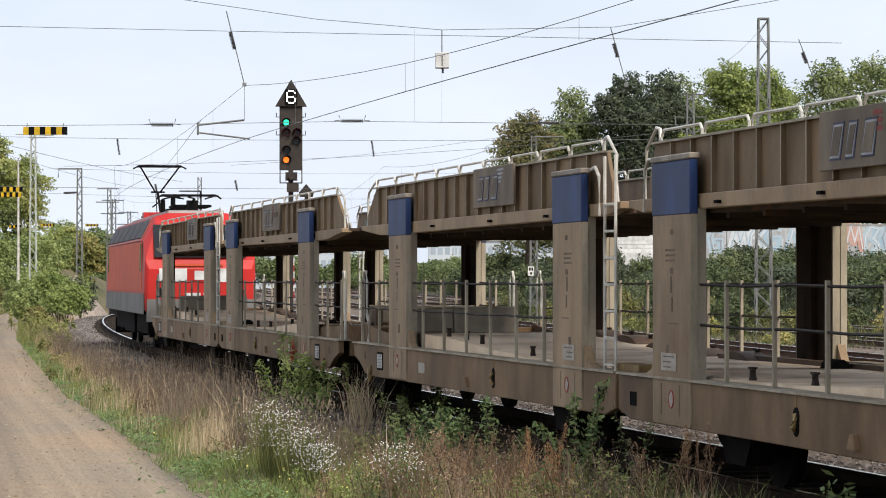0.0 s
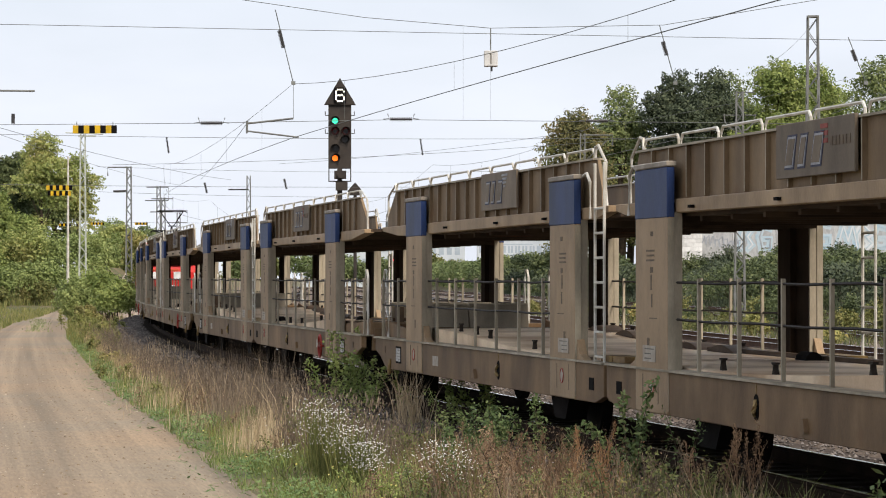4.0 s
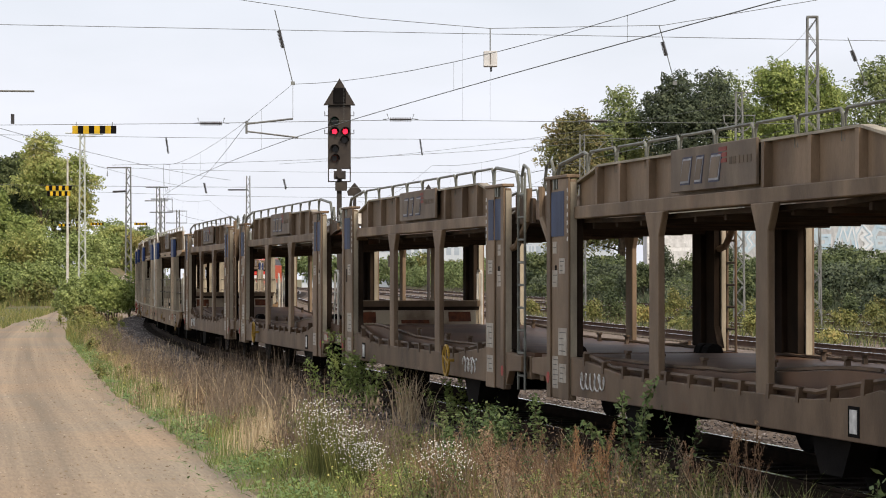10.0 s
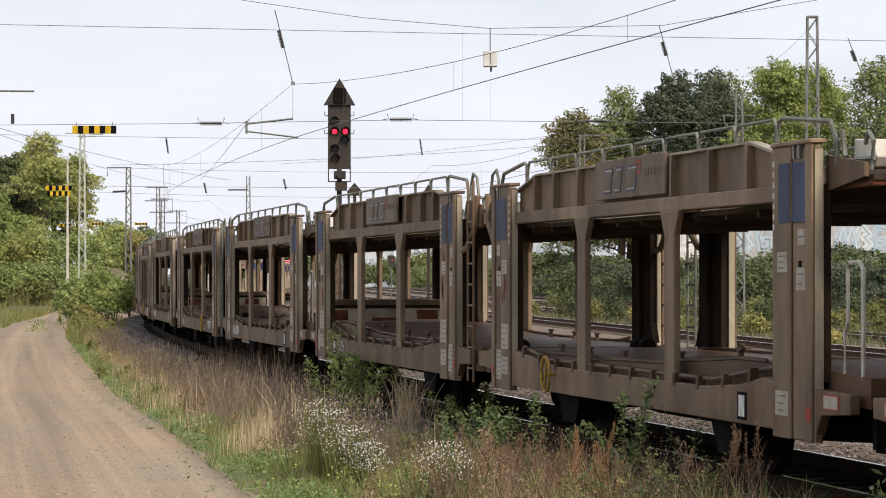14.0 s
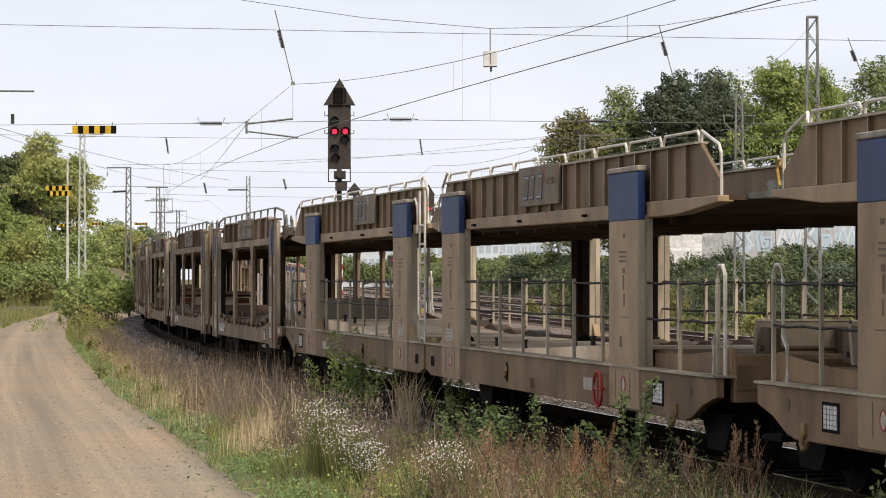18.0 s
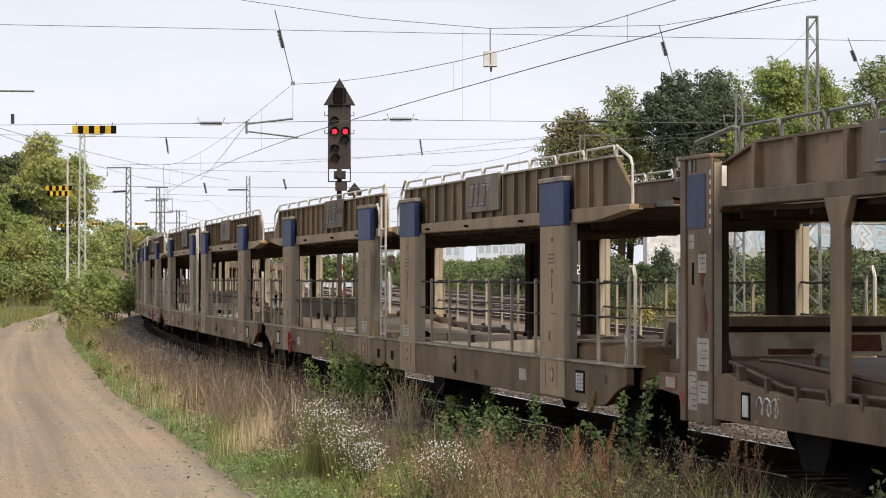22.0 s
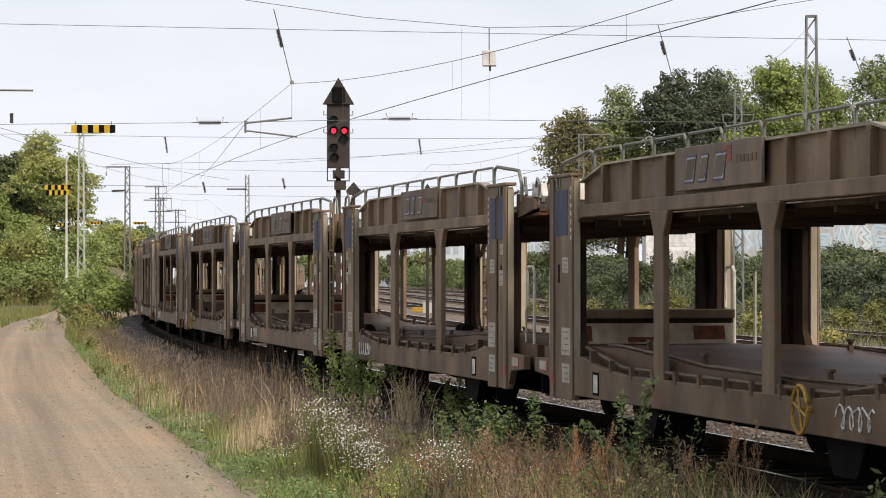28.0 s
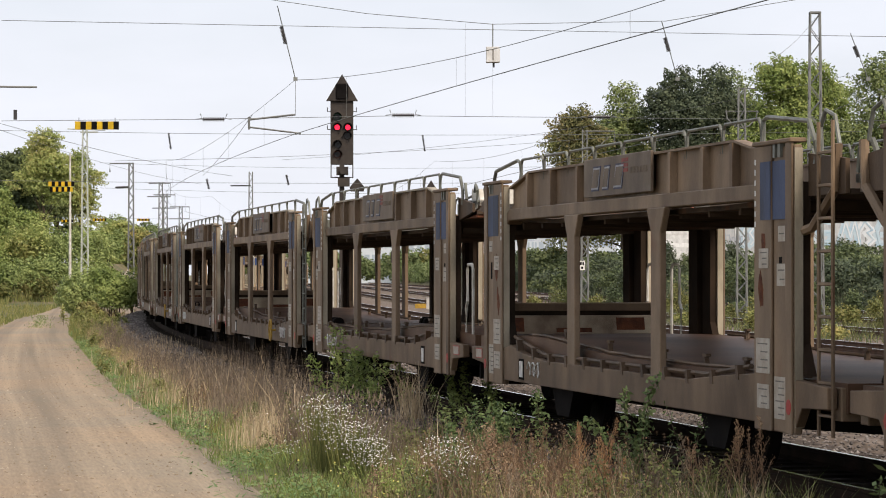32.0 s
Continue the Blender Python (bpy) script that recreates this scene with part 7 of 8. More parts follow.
def build_slope():
    ss = np.arange(60, 620, 8.0)
    prof = ((36.2, GROUND_Z - 0.02), (37.2, GROUND_Z + 0.2), (40.0, 1.2), (43.5, 2.6), (60.0, 3.2), (130.0, 3.2))
    vs, fs = [], []
    for i, s in enumerate(ss):
        for j, (r, z) in enumerate(prof):
            x, y, _ = yard(s, r)
            vs.append((x, y, z + (0.25 * noise.noise((s * 0.2, r * 0.4, 0)) if 1 < j < 5 else 0)))
    n = len(prof)
    for i in range(len(ss) - 1):
        fs += [(i * n + k, i * n + k + 1, (i + 1) * n + k + 1, (i + 1) * n + k) for k in range(n - 1)]
    me = bpy.data.meshes.new("slope")
    me.from_pydata(vs, [], fs)
    structure("embankment", me, SOIL, "overgrown earth bank beside the yard")
    # bank on the left beyond the lane
    vs, fs = [], []
    for y, z in ((214, GROUND_Z - 0.02), (222, -0.1), (240, 2.8), (270, 2.8), (300, 0.2), (320, GROUND_Z - 0.02)):
        for x in (-90, -60, -44, -36, -29, -25):
            vs.append((x, y, z if x < -27 else min(z, 0.6) if x < -26 else GROUND_Z - 0.02))
    for i in range(5):
        fs += [(i * 6 + k, i * 6 + k + 1, (i + 1) * 6 + k + 1, (i + 1) * 6 + k) for k in range(5)]
    me = bpy.data.meshes.new("bank")
    me.from_pydata(vs, [], fs)
    structure("bank", me, SOIL, "wooded earth bank beyond the lane's bend")


build_slope()


def build_wall():
    rnd = random.Random(7)
    w = tagged(new("boundary_wall"), "long pale boundary wall covered with faded graffiti", "wall", kind="thing")
    y, x, i = 266.0, 18.4, 0
    while x < 66:
        part("wall_panel", Shape().box(x + 0.02, x + 3.98, y, y + 0.3, 0.4, 6.80 + 0.05 * (i % 2)), WALL_GREY, w, "", 0.02)
        part("coping", Shape().box(x, x + 4.0, y - 0.08, y + 0.38, 6.86, 7.0), CONCRETE_GREY, w)
        x += 4.0
        i += 1
    # spray-painted shapes, not readable
    def stroke(x, z, pts, t, m, lift):
        """A broad line on the wall through the given points."""
        g = Shape()
        for k, ((xa, za), (xb, zb)) in enumerate(zip(pts[:-1], pts[1:])):
            d = math.hypot(xb - xa, zb - za) or 1.0
            px, pz = -(zb - za) / d * t / 2, (xb - xa) / d * t / 2
            ex, ez = (xb - xa) / d * t / 2, (zb - za) / d * t / 2
            g.prism([(x + xa - ex - px, z + za - ez - pz), (x + xb + ex - px, z + zb + ez - pz), (x + xb + ex + px, z + zb + ez + pz), (x + xa - ex + px, z + za - ez + pz)], y - lift - 0.008 - 0.004 * k, y - 0.006)
        tagged(part("graffiti", g, m, w, "unreadable spray-painted figure"), kind="stuff")

    for k in range(15):
        x = 27.0 + k * 1.75 + rnd.random() * 0.3
        zz, h = 4.5 + rnd.random() * 0.3, 1.9 + rnd.random() * 0.4
        wd = 1.0 + 0.5 * rnd.random()
        loop = [(0, 0), (0.1, h * 0.6), (wd * 0.45, h), (wd, h * rnd.uniform(0.6, 0.9)), (wd * 0.6, h * 0.5), (wd * 1.05, h * rnd.uniform(0.1, 0.3)), (wd * 0.7, 0)]
        if k % 3 == 1:
            loop = [(wd * 0.9, h * 0.9), (wd * 0.3, h), (0, h * 0.55), (wd * 0.2, 0.05), (wd * 0.85, 0.1), (wd * 0.9, h * 0.45), (wd * 0.5, h * 0.45)]
        if k % 3 == 2:
            loop = [(0, 0), (wd * 0.4, h), (wd * 0.7, h * 0.3), (wd, h), (wd * 1.3, 0.0)]
        stroke(x, zz, loop, 0.55, rnd.choice((SPRAY_BLUE, SPRAY_PALE, SPRAY_BLUE, SPRAY_RED)), 0.006)
        stroke(x + 0.08, zz + 0.05, loop, 0.12, rnd.choice((SPRAY_DARK, SPRAY_BLUE, SPRAY_PALE)), 0.05)
    for k in range(10):
        x = 23.6 + k * 0.42
        stroke(x, 4.6 + 0.5 * rnd.random(), [(0, 0), (rnd.uniform(-0.2, 0.3), 0.6), (0.25, rnd.uniform(0.3, 0.9)), (0.35, 0.0)], 0.09, SPRAY_DARK, 0.02)
    b = thing("shed", "white flat-roofed shed beside the boundary wall", "shed")
    part("wall", Shape().box(18.2, 23.0, 259.0, 264.6, 0.4, 6.30), WORN_WHITE, b, "white painted shed wall", 0.02)
    part("roof", Shape().prism_x([(258.7, 6.30), (264.9, 6.30), (264.9, 6.60), (258.7, 6.46)], 17.9, 23.3), CONCRETE_GREY, b)
    for z in np.arange(0.5, 6.2, 0.38):
        part("block_course", Shape().box(18.17, 23.03, 258.96, 259.0, z, z + 0.35), WORN_WHITE, b)


build_wall()


def build_far():
    for x, y, w, h, storeys, m in ((-11.0, 680, 16, 10.6, 3, HAZY), (8.0, 690, 18, 11.4, 3, HAZY), (27.0, 680, 13, 12.0, 3, HAZY), (-34, 700, 22, 9.0, 2, HAZY)):
        b = thing("office_building", "distant pale flat-roofed building beyond the yard", "building", "far buildings")
        b.location = (x, y, GROUND_Z)
        part("wall", Shape().box(0, w, 0, 10, 0, h), m, b)
        part("roof", Shape().box(-0.3, w + 0.3, -0.3, 10.3, h, h + 0.35), CONCRETE_GREY, b)
        for k in range(storeys):
            n = int(w / 1.8)
            for i in range(n):
                x0 = 0.5 + i * (w - 1) / n
                part("window", Shape().box(x0, x0 + 1.2, -0.05, 0.0, 1.2 + k * (h - 0.8) / storeys, 2.9 + k * (h - 0.8) / storeys), HAZY_DARK, b)
    f = thing("steel_frame", "open grey steel scaffold frame beyond the yard", "scaffold")
    f.location = (13.0, 640, GROUND_Z)
    for i in range(5):
        part("column", Shape().box(i * 1.6, i * 1.6 + 0.19, 0, 0.2, 0, 12.4), HAZY, f)
    for k in range(4):
        part("beam", Shape().box(0, 6.6, -0.02, 0.22, 4.8 + k * 2.4, 5.05 + k * 2.4), HAZY_DARK, f)
    h = thing("house", "low house with a red tiled roof behind the wall", "house")
    part("wall", Shape().box(25.6, 30.8, 300, 308, 2.5, 7.9), CONCRETE, h)
    part("roof", Shape().prism_x([(299.4, 7.8), (304, 9.0), (308.6, 7.8)], 25.2, 31.2), ROOF_RED, h)


build_far()


# ---- signal, masts, overhead line ----
LAMP_OFF = paint("unlit signal lens", (0.03, 0.03, 0.032), None, 4.0, 0.12, bump=0)
GREEN_ON, AMBER_ON, RED_ON, WHITE_ON = glow("green signal light", (0.05, 0.75, 0.42), 1.2), glow("amber signal light", (1.0, 0.16, 0.01), 1.3), glow("red signal light", (1.0, 0.015, 0.045), 2.0), glow("white matrix light", (1.0, 0.92, 0.80), 1.5)
SIGNAL_AT = (-2.99, 84.0)
TURNING = []


def two_faced(name, mat_front, parent, x, z, r):
    """A round lens that can turn: lit on one face, dark on the other."""
    me = Shape().prism([(r * math.cos(k * math.pi / 8), r * math.sin(k * math.pi / 8)) for k in range(16)], -0.012, 0.012).mesh(name)
    me.materials.append(LAMP_OFF)
    me.materials.append(mat_front)
    me.polygons.foreach_set("material_index", [1 if p.normal.y < -0.9 else 0 for p in me.polygons])
    ob = part(name, me, None, parent)
    return ob


def build_signal():
    sx, sy = SIGNAL_AT
    root = thing("railway_signal", "dark main railway signal with a triangular speed indicator", "signal")
    root.location = (sx, sy, 0)
    root.rotation_euler = (0, 0, radians(4))
    part("mast", Shape().box(-0.07, 0.07, 0.05, 0.19, -0.4, 5.1), SIGNAL_BODY, root, "sooty steel mast")
    part("foot", Shape().box(-0.3, 0.3, -0.15, 0.4, -0.5, -0.12), CONCRETE_GREY, root)
    sc = part("screen", Shape().box(-0.33, 0.33, 0.06, 0.16, 5.08, 6.94), SIGNAL_BODY, root, "tall dark signal screen", 0.015)
    tri = Shape().prism([(-0.46, 6.92), (0.46, 6.92), (0.0, 7.70)], -0.02, 0.16)
    part("speed_indicator", tri, SIGNAL_BODY, root, "triangular dark indicator housing", 0.01)
    part("indicator_window", Shape().box(-0.18, 0.18, -0.045, -0.022, 6.98, 7.42), BLACK, root)
    frame_g = Shape()
    for a, b, c, d in ((-0.33, -0.30, 4.72, 5.08), (0.30, 0.33, 4.72, 5.08), (-0.33, 0.33, 4.70, 4.73)):
        frame_g.box(a, b, 0.05, 0.10, c, d)
    part("lower_frame", frame_g, SIGNAL_BODY, root)
    part("small_lamp_box", Shape().box(-0.16, 0.18, -0.02, 0.14, 4.78, 5.02).tube([(0.02, -0.12, 4.90), (0.02, 0.0, 4.90)], 0.10, 12), SIGNAL_BODY, root)
    part("mast_box", Shape().box(-0.12, 0.22, -0.05, 0.1, 4.45, 4.70), SIGNAL_BODY, root)
    for x, z in ((-0.14, 6.46), (-0.14, 6.16), (0.17, 6.16), (0.15, 5.92), (-0.14, 5.66), (-0.12, 5.38)):
        hood = Shape()
        for k in range(9):
            a0, a1 = math.pi * k / 8 - 0.15, math.pi * (k + 1) / 8 - 0.15
            if k < 8:
                hood.prism([(x + 0.115 * math.cos(a0), z + 0.115 * math.sin(a0)), (x + 0.13 * math.cos(a0), z + 0.13 * math.sin(a0)), (x + 0.13 * math.cos(a1), z + 0.13 * math.sin(a1)), (x + 0.115 * math.cos(a1), z + 0.115 * math.sin(a1))], -0.16, 0.06)
        tagged(part("lamp_hood", hood, BLACK, sc), kind="stuff")
    for x, z in ((0.15, 5.92), (-0.12, 5.66)):
        part("lens", Shape().drum(x, 0.03, 0.05, z, 0.09, 14), LAMP_OFF, sc)
    for s in (-1, 1):
        for z in (6.62, 6.10):
            part("step", Shape().tube([(s * 0.33, 0.1, z), (s * 0.42, 0.1, z), (s * 0.42, 0.1, z + 0.12)], 0.014, 5), SIGNAL_BODY, root)
    # lamps that change: lit face forward, or turned away
    for nm, mat, x, z, r, lit_first in (("green_lamp", GREEN_ON, -0.14, 6.46, 0.085, True), ("amber_lamp", AMBER_ON, -0.14, 5.38, 0.085, True), ("red_lamp", RED_ON, -0.14, 6.16, 0.076, False), ("red_lamp", RED_ON, 0.17, 6.16, 0.076, False)):
        ob = two_faced(nm, mat, root, x, z, r)
        TURNING.append((ob, (x, 0.03, z), lit_first, 7.72 if lit_first else 7.95))
    # speed figure of white points on a thin turning plate
    pts = ((1, 6), (2, 6), (3, 6), (0, 5), (0, 4), (0, 3), (1, 3), (2, 3), (3, 3), (0, 2), (4, 2), (0, 1), (4, 1), (1, 0), (2, 0), (3, 0), (4, 5))
    g = Shape().box(-0.15, 0.15, -0.004, 0.004, -0.20, 0.20)
    nb = len(g.f)
    for i, j in pts:
        x, z = (i - 2) * 0.058, (j - 3) * 0.056
        g.box(x - 0.021, x + 0.021, -0.012, -0.0045, z - 0.021, z + 0.021)
    me = bpy.data.meshes.new("figure")
    me.from_pydata(g.v, [], g.f)
    me.materials.append(BLACK)
    me.materials.append(WHITE_ON)
    me.polygons.foreach_set("material_index", [0] * nb + [1] * (len(g.f) - nb))
    ob = part("speed_figure", me, None, root, "speed figure six in white light points")
    TURNING.append((ob, (0.0, -0.075, 7.19), True, 6.80))
    return root


build_signal()
b2 = thing("railway_signal", "dark triangular indicator of a second signal behind", "signal")
b2.location = (-4.1, 135.0, 0)
part("mast", Shape().tube([(0, 0, -0.4), (0, 0, 6.0)], 0.08, 6), SIGNAL_BODY, b2)
part("speed_indicator", Shape().prism([(-0.35, 5.95), (0.35, 5.95), (0.3, 5.75), (-0.3, 5.75)], -0.1, 0.1).prism([(-0.35, 5.95), (0.35, 5.95), (0.0, 6.35)], -0.1, 0.1), SIGNAL_BODY, b2)


b3 = thing("railway_signal", "dark signal with triangular top and a red light", "signal")
b3.location = (-0.60, 120.0, 0)
part("mast", Shape().tube([(0, 0.1, -0.4), (0, 0.1, 4.6)], 0.07, 6), SIGNAL_BODY, b3)
part("screen", Shape().prism([(-0.24, 4.50), (0.24, 4.50), (0.24, 5.35), (0.28, 5.35), (0.0, 5.80), (-0.28, 5.35), (-0.24, 5.35)], -0.05, 0.05), SIGNAL_BODY, b3, "dark signal screen with a pointed top")
part("lamp", Shape().drum(-0.02, -0.08, -0.05, 4.78, 0.075, 12), RED_ON, b3, "lit red lamp")
part("lamp", Shape().drum(0.14, -0.08, -0.05, 4.78, 0.04, 10), RED_ON, b3, "lit red lamp")

PALE_GREEN = paint("pale green weathered paint", (0.44, 0.47, 0.42), (0.30, 0.32, 0.28), 3.0, 0.6)


def lattice(name, label, x, y, z0, z1, w0, w1, mat, group="overhead line masts"):
    root = thing(name, label, "mast", group)
    root.location = (x, y, 0)
    lac = Shape()
    n = max(8, int((z1 - z0) / (0.75 * (w0 + w1) / 2 + 0.2)))
    lv = [(z0 + (z1 - z0) * i / n, w0 + (w1 - w0) * i / n) for i in range(n + 1)]
    for sx, sy in ((-1, -1), (1, -1), (1, 1), (-1, 1)):
        part("leg", Shape().tube([(sx * w0 / 2, sy * w0 / 2, z0), (sx * w1 / 2, sy * w1 / 2, z1)], 0.045, 4), mat, root)
    for i in range(n):
        (za, wa), (zb, wb) = lv[i], lv[i + 1]
        f = 1 if i % 2 else -1
        for sy in (-1, 1):
            lac.tube([(-f * wa / 2, sy * wa / 2, za), (f * wb / 2, sy * wb / 2, zb)], 0.022, 3)
            lac.tube([(sy * wa / 2, -f * wa / 2, za), (sy * wb / 2, f * wb / 2, zb)], 0.022, 3)
    tagged(part("lacing", lac, mat, root), kind="stuff")
    return root


def build_masts():
    m = lattice("lattice_mast", "tall tapering grey lattice steel mast of the overhead line", 16.0, 126, -0.5, 13.2, 0.70, 0.42, STEEL)
    part("cap", Shape().box(-0.24, 0.24, -0.24, 0.24, 13.2, 13.28), STEEL, m)
    m = lattice("lattice_mast", "grey lattice mast with curved horns", 14.25, 140, -0.5, 10.9, 0.5, 0.30, STEEL)
    part("horn", Shape().tube([(-0.75, 0, 9.8), (-0.7, 0, 9.4), (-0.35, 0, 9.05), (0, 0, 8.95), (0.35, 0, 9.05), (0.7, 0, 9.4), (0.75, 0, 9.8)], 0.035, 5), STEEL, m)
    part("arm", Shape().tube([(-0.2, 0, 10.85), (0.75, 0, 10.85)], 0.03, 5), STEEL, m)
    part("brace", Shape().tube([(-0.8, 0, 9.75), (0.8, 0, 9.75)], 0.025, 5), STEEL, m)
    m = lattice("lattice_mast", "slim grey lattice mast", 8.85, 185, -0.5, 11.1, 0.4, 0.28, STEEL)
    part("arm", Shape().tube([(0, 0, 11.0), (1.9, 0, 11.0), (1.9, 0, 10.3)], 0.04, 5), STEEL, m)
    part("brace", Shape().tube([(0, 0, 9.2), (1.5, 0, 10.6)], 0.03, 5), STEEL, m)
    m = lattice("lattice_mast", "slim grey lattice mast with a small white panel", 7.17, 150, -0.5, 6.5, 0.38, 0.32, STEEL)
    pn = part("panel", Shape().box(-0.31, 0.0, -0.3, -0.27, 2.12, 2.60), WHITE_MARK, m, "small white kilometre panel with dark bars")
    part("bar", Shape().box(-0.26, -0.17, -0.306, -0.3, 2.38, 2.54).box(-0.13, -0.05, -0.306, -0.3, 2.38, 2.54).box(-0.20, -0.10, -0.306, -0.3, 2.18, 2.30), BLACK, pn)
    m = lattice("lattice_mast", "grey lattice mast with a cross arm", -20.0, 185, -0.5, 9.0, 0.40, 0.26, STEEL)
    part("arm", Shape().tube([(0.1, 0, 8.95), (-1.35, 0, 8.95), (-1.35, 0, 8.4)], 0.05, 5), STEEL, m)
    part("insulator", Shape().tube([(-0.1, 0, 7.45), (-1.0, 0, 7.42)], 0.07, 6), INSUL, m)
    for x, y, z in ((-23.5, 240, 9.5), (-23.3, 242, 8.6), (-24.4, 268, 8.2)):
        m = lattice("lattice_mast", "distant grey lattice mast", x, y, -0.5, z, 0.42, 0.26, STEEL)
        part("arm", Shape().tube([(-1.0, 0, z - 0.1), (0.8, 0, z - 0.1), (0.8, 0, z - 1.2), (-1.1, 0, z - 1.2)], 0.045, 4), STEEL, m)
    m = lattice("lattice_mast", "distant grey lattice mast behind the train", -15.4, 230, -0.5, 10.0, 0.40, 0.26, STEEL)
    part("arm", Shape().tube([(0, 0, 8.9), (-1.6, 0, 8.9)], 0.06, 5), INSUL, m)
    # portal leg and lamp pole on the left
    m = lattice("lattice_mast", "pale green lattice mast at the wooded bank", -24.8, 200, -0.5, 11.9, 0.5, 0.30, PALE_GREEN)
    part("arm", Shape().tube([(-1.2, 0, 11.9), (1.4, 0, 11.8)], 0.04, 5), PALE_GREEN, m)
    part("brace", Shape().box(-0.3, 0.9, -0.1, 0.1, 11.62, 11.72), PALE_GREEN, m)
    p = thing("pole", "slim pale steel pole beside the lane", "pole")
    p.location = (-20.65, 160, 0)
    part("shaft", Shape().tube([(0, 0, -0.5), (0, 0, 8.6)], [0.09, 0.05], 8), RAIL_WHITE, p)
    # red and white marker post between the tracks
    for x, y, z1 in ((-0.90, 178, 4.6), (-10.4, 300, 4.1)):
        p = thing("marker_post", "red and white banded marker post between the tracks", "marker post")
        p.location = (x, y, -0.25)
        for k in range(6):
            part("band", Shape().tube([(0, 0, k * z1 / 6 + 0.25), (0, 0, (k + 1) * z1 / 6 + 0.25)], 0.075, 8), WHITE_MARK if k % 2 else RED_MARK, p)
        part("foot", Shape().box(-0.2, 0.2, -0.2, 0.2, 0.0, 0.26), CONCRETE_GREY, p)
    b = thing("trackside_cabinet", "small beige concrete trackside cabinet", "cabinet")
    b.location = (-0.95, 176.4, -0.25)
    part("body", Shape().box(-0.22, 0.34, -0.3, 0.3, 0, 0.72), CONCRETE, b, "", 0.02)
    part("lid", Shape().box(-0.25, 0.37, -0.34, 0.34, 0.72, 0.78), CONCRETE_GREY, b)
    b = thing("point_motor", "yellow point motor box beside the rails", "point motor")
    b.location = (-1.55, 181, -0.25)
    part("body", Shape().box(-0.35, 0.35, -0.25, 0.25, 0.0, 0.32), YELLOW, b, "", 0.03)
    d = thing("dwarf_signal", "small dark signal with a red light across the yard", "signal")
    d.location = (-4.6, 260, 0)
    part("mast", Shape().tube([(0, 0, -0.4), (0, 0, 3.1)], 0.06, 6), STEEL, d)
    part("screen", Shape().box(-0.3, 0.3, -0.1, 0.0, 2.9, 3.9), SIGNAL_BODY, d)
    part("lamp", Shape().drum(0.1, -0.14, -0.1, 3.5, 0.06, 10), RED_ON, d)
    heap = thing("gravel_heap", "pale heap of gravel behind the roadside bush", "heap")
    heap.location = (-18.9, 173, GROUND_Z)
    vs, fs = [], []
    for r in range(7):
        for k in range(20):
            a, u = k * math.pi / 10, r / 6
            d = 1 + 0.14 * noise.noise((math.cos(a) * 1.4, math.sin(a) * 1.4, u * 2))
            vs.append((1.95 * u * d * math.cos(a), 3.0 * u * d * math.sin(a), 2.55 * (1 - u ** 1.25) * (1 + 0.12 * noise.noise((a, u * 3, 4.0)))))
    for r in range(6):
        fs += [(r * 20 + k, r * 20 + (k + 1) % 20, (r + 1) * 20 + (k + 1) % 20, (r + 1) * 20 + k) for k in range(20)]
    g = Shape()
    g.add(vs, fs)
    part("mound", g, GRAVEL, heap, "", 0, True)


GRAVEL = paint("pale heaped gravel", (0.40, 0.34, 0.29), (0.22, 0.18, 0.15), 5.0, 0.95, bump=0.8, grain=25.0)
build_masts()

CABLE = paint("dull copper wire", (0.17, 0.18, 0.175), None, 1.0, 0.6)


def cable(name, pts, r, label, group="overhead wires"):
    me = Shape().tube(pts, r, 4).mesh(name)
    me.materials.append(CABLE)
    return tagged(new(name, me), label, "wire", group)


def rod_insulator(parent, p, q):
    """A ribbed insulator on the stretch from p to q."""
    p, q = Vector(p), Vector(q)
    n = 13
    g = Shape().tube([p, q], 0.026, 6)
    for k in range(n):
        c = p + (q - p) * ((k + 0.5) / n)
        d = (q - p).normalized() * 0.009
        g.tube([c - d, c + d], 0.054, 8)
    part("insulator", g, INSUL, parent, "dark ribbed insulator")


def sag(a, b, drop, n=12):
    a, b = Vector(a), Vector(b)
    return [a + (b - a) * (k / n) - Vector((0, 0, 4 * drop * (k / n) * (1 - k / n))) for k in range(n + 1)]


SUPPORTS = (-16.0, 46.2, 99.0, 158.0, 218.0)


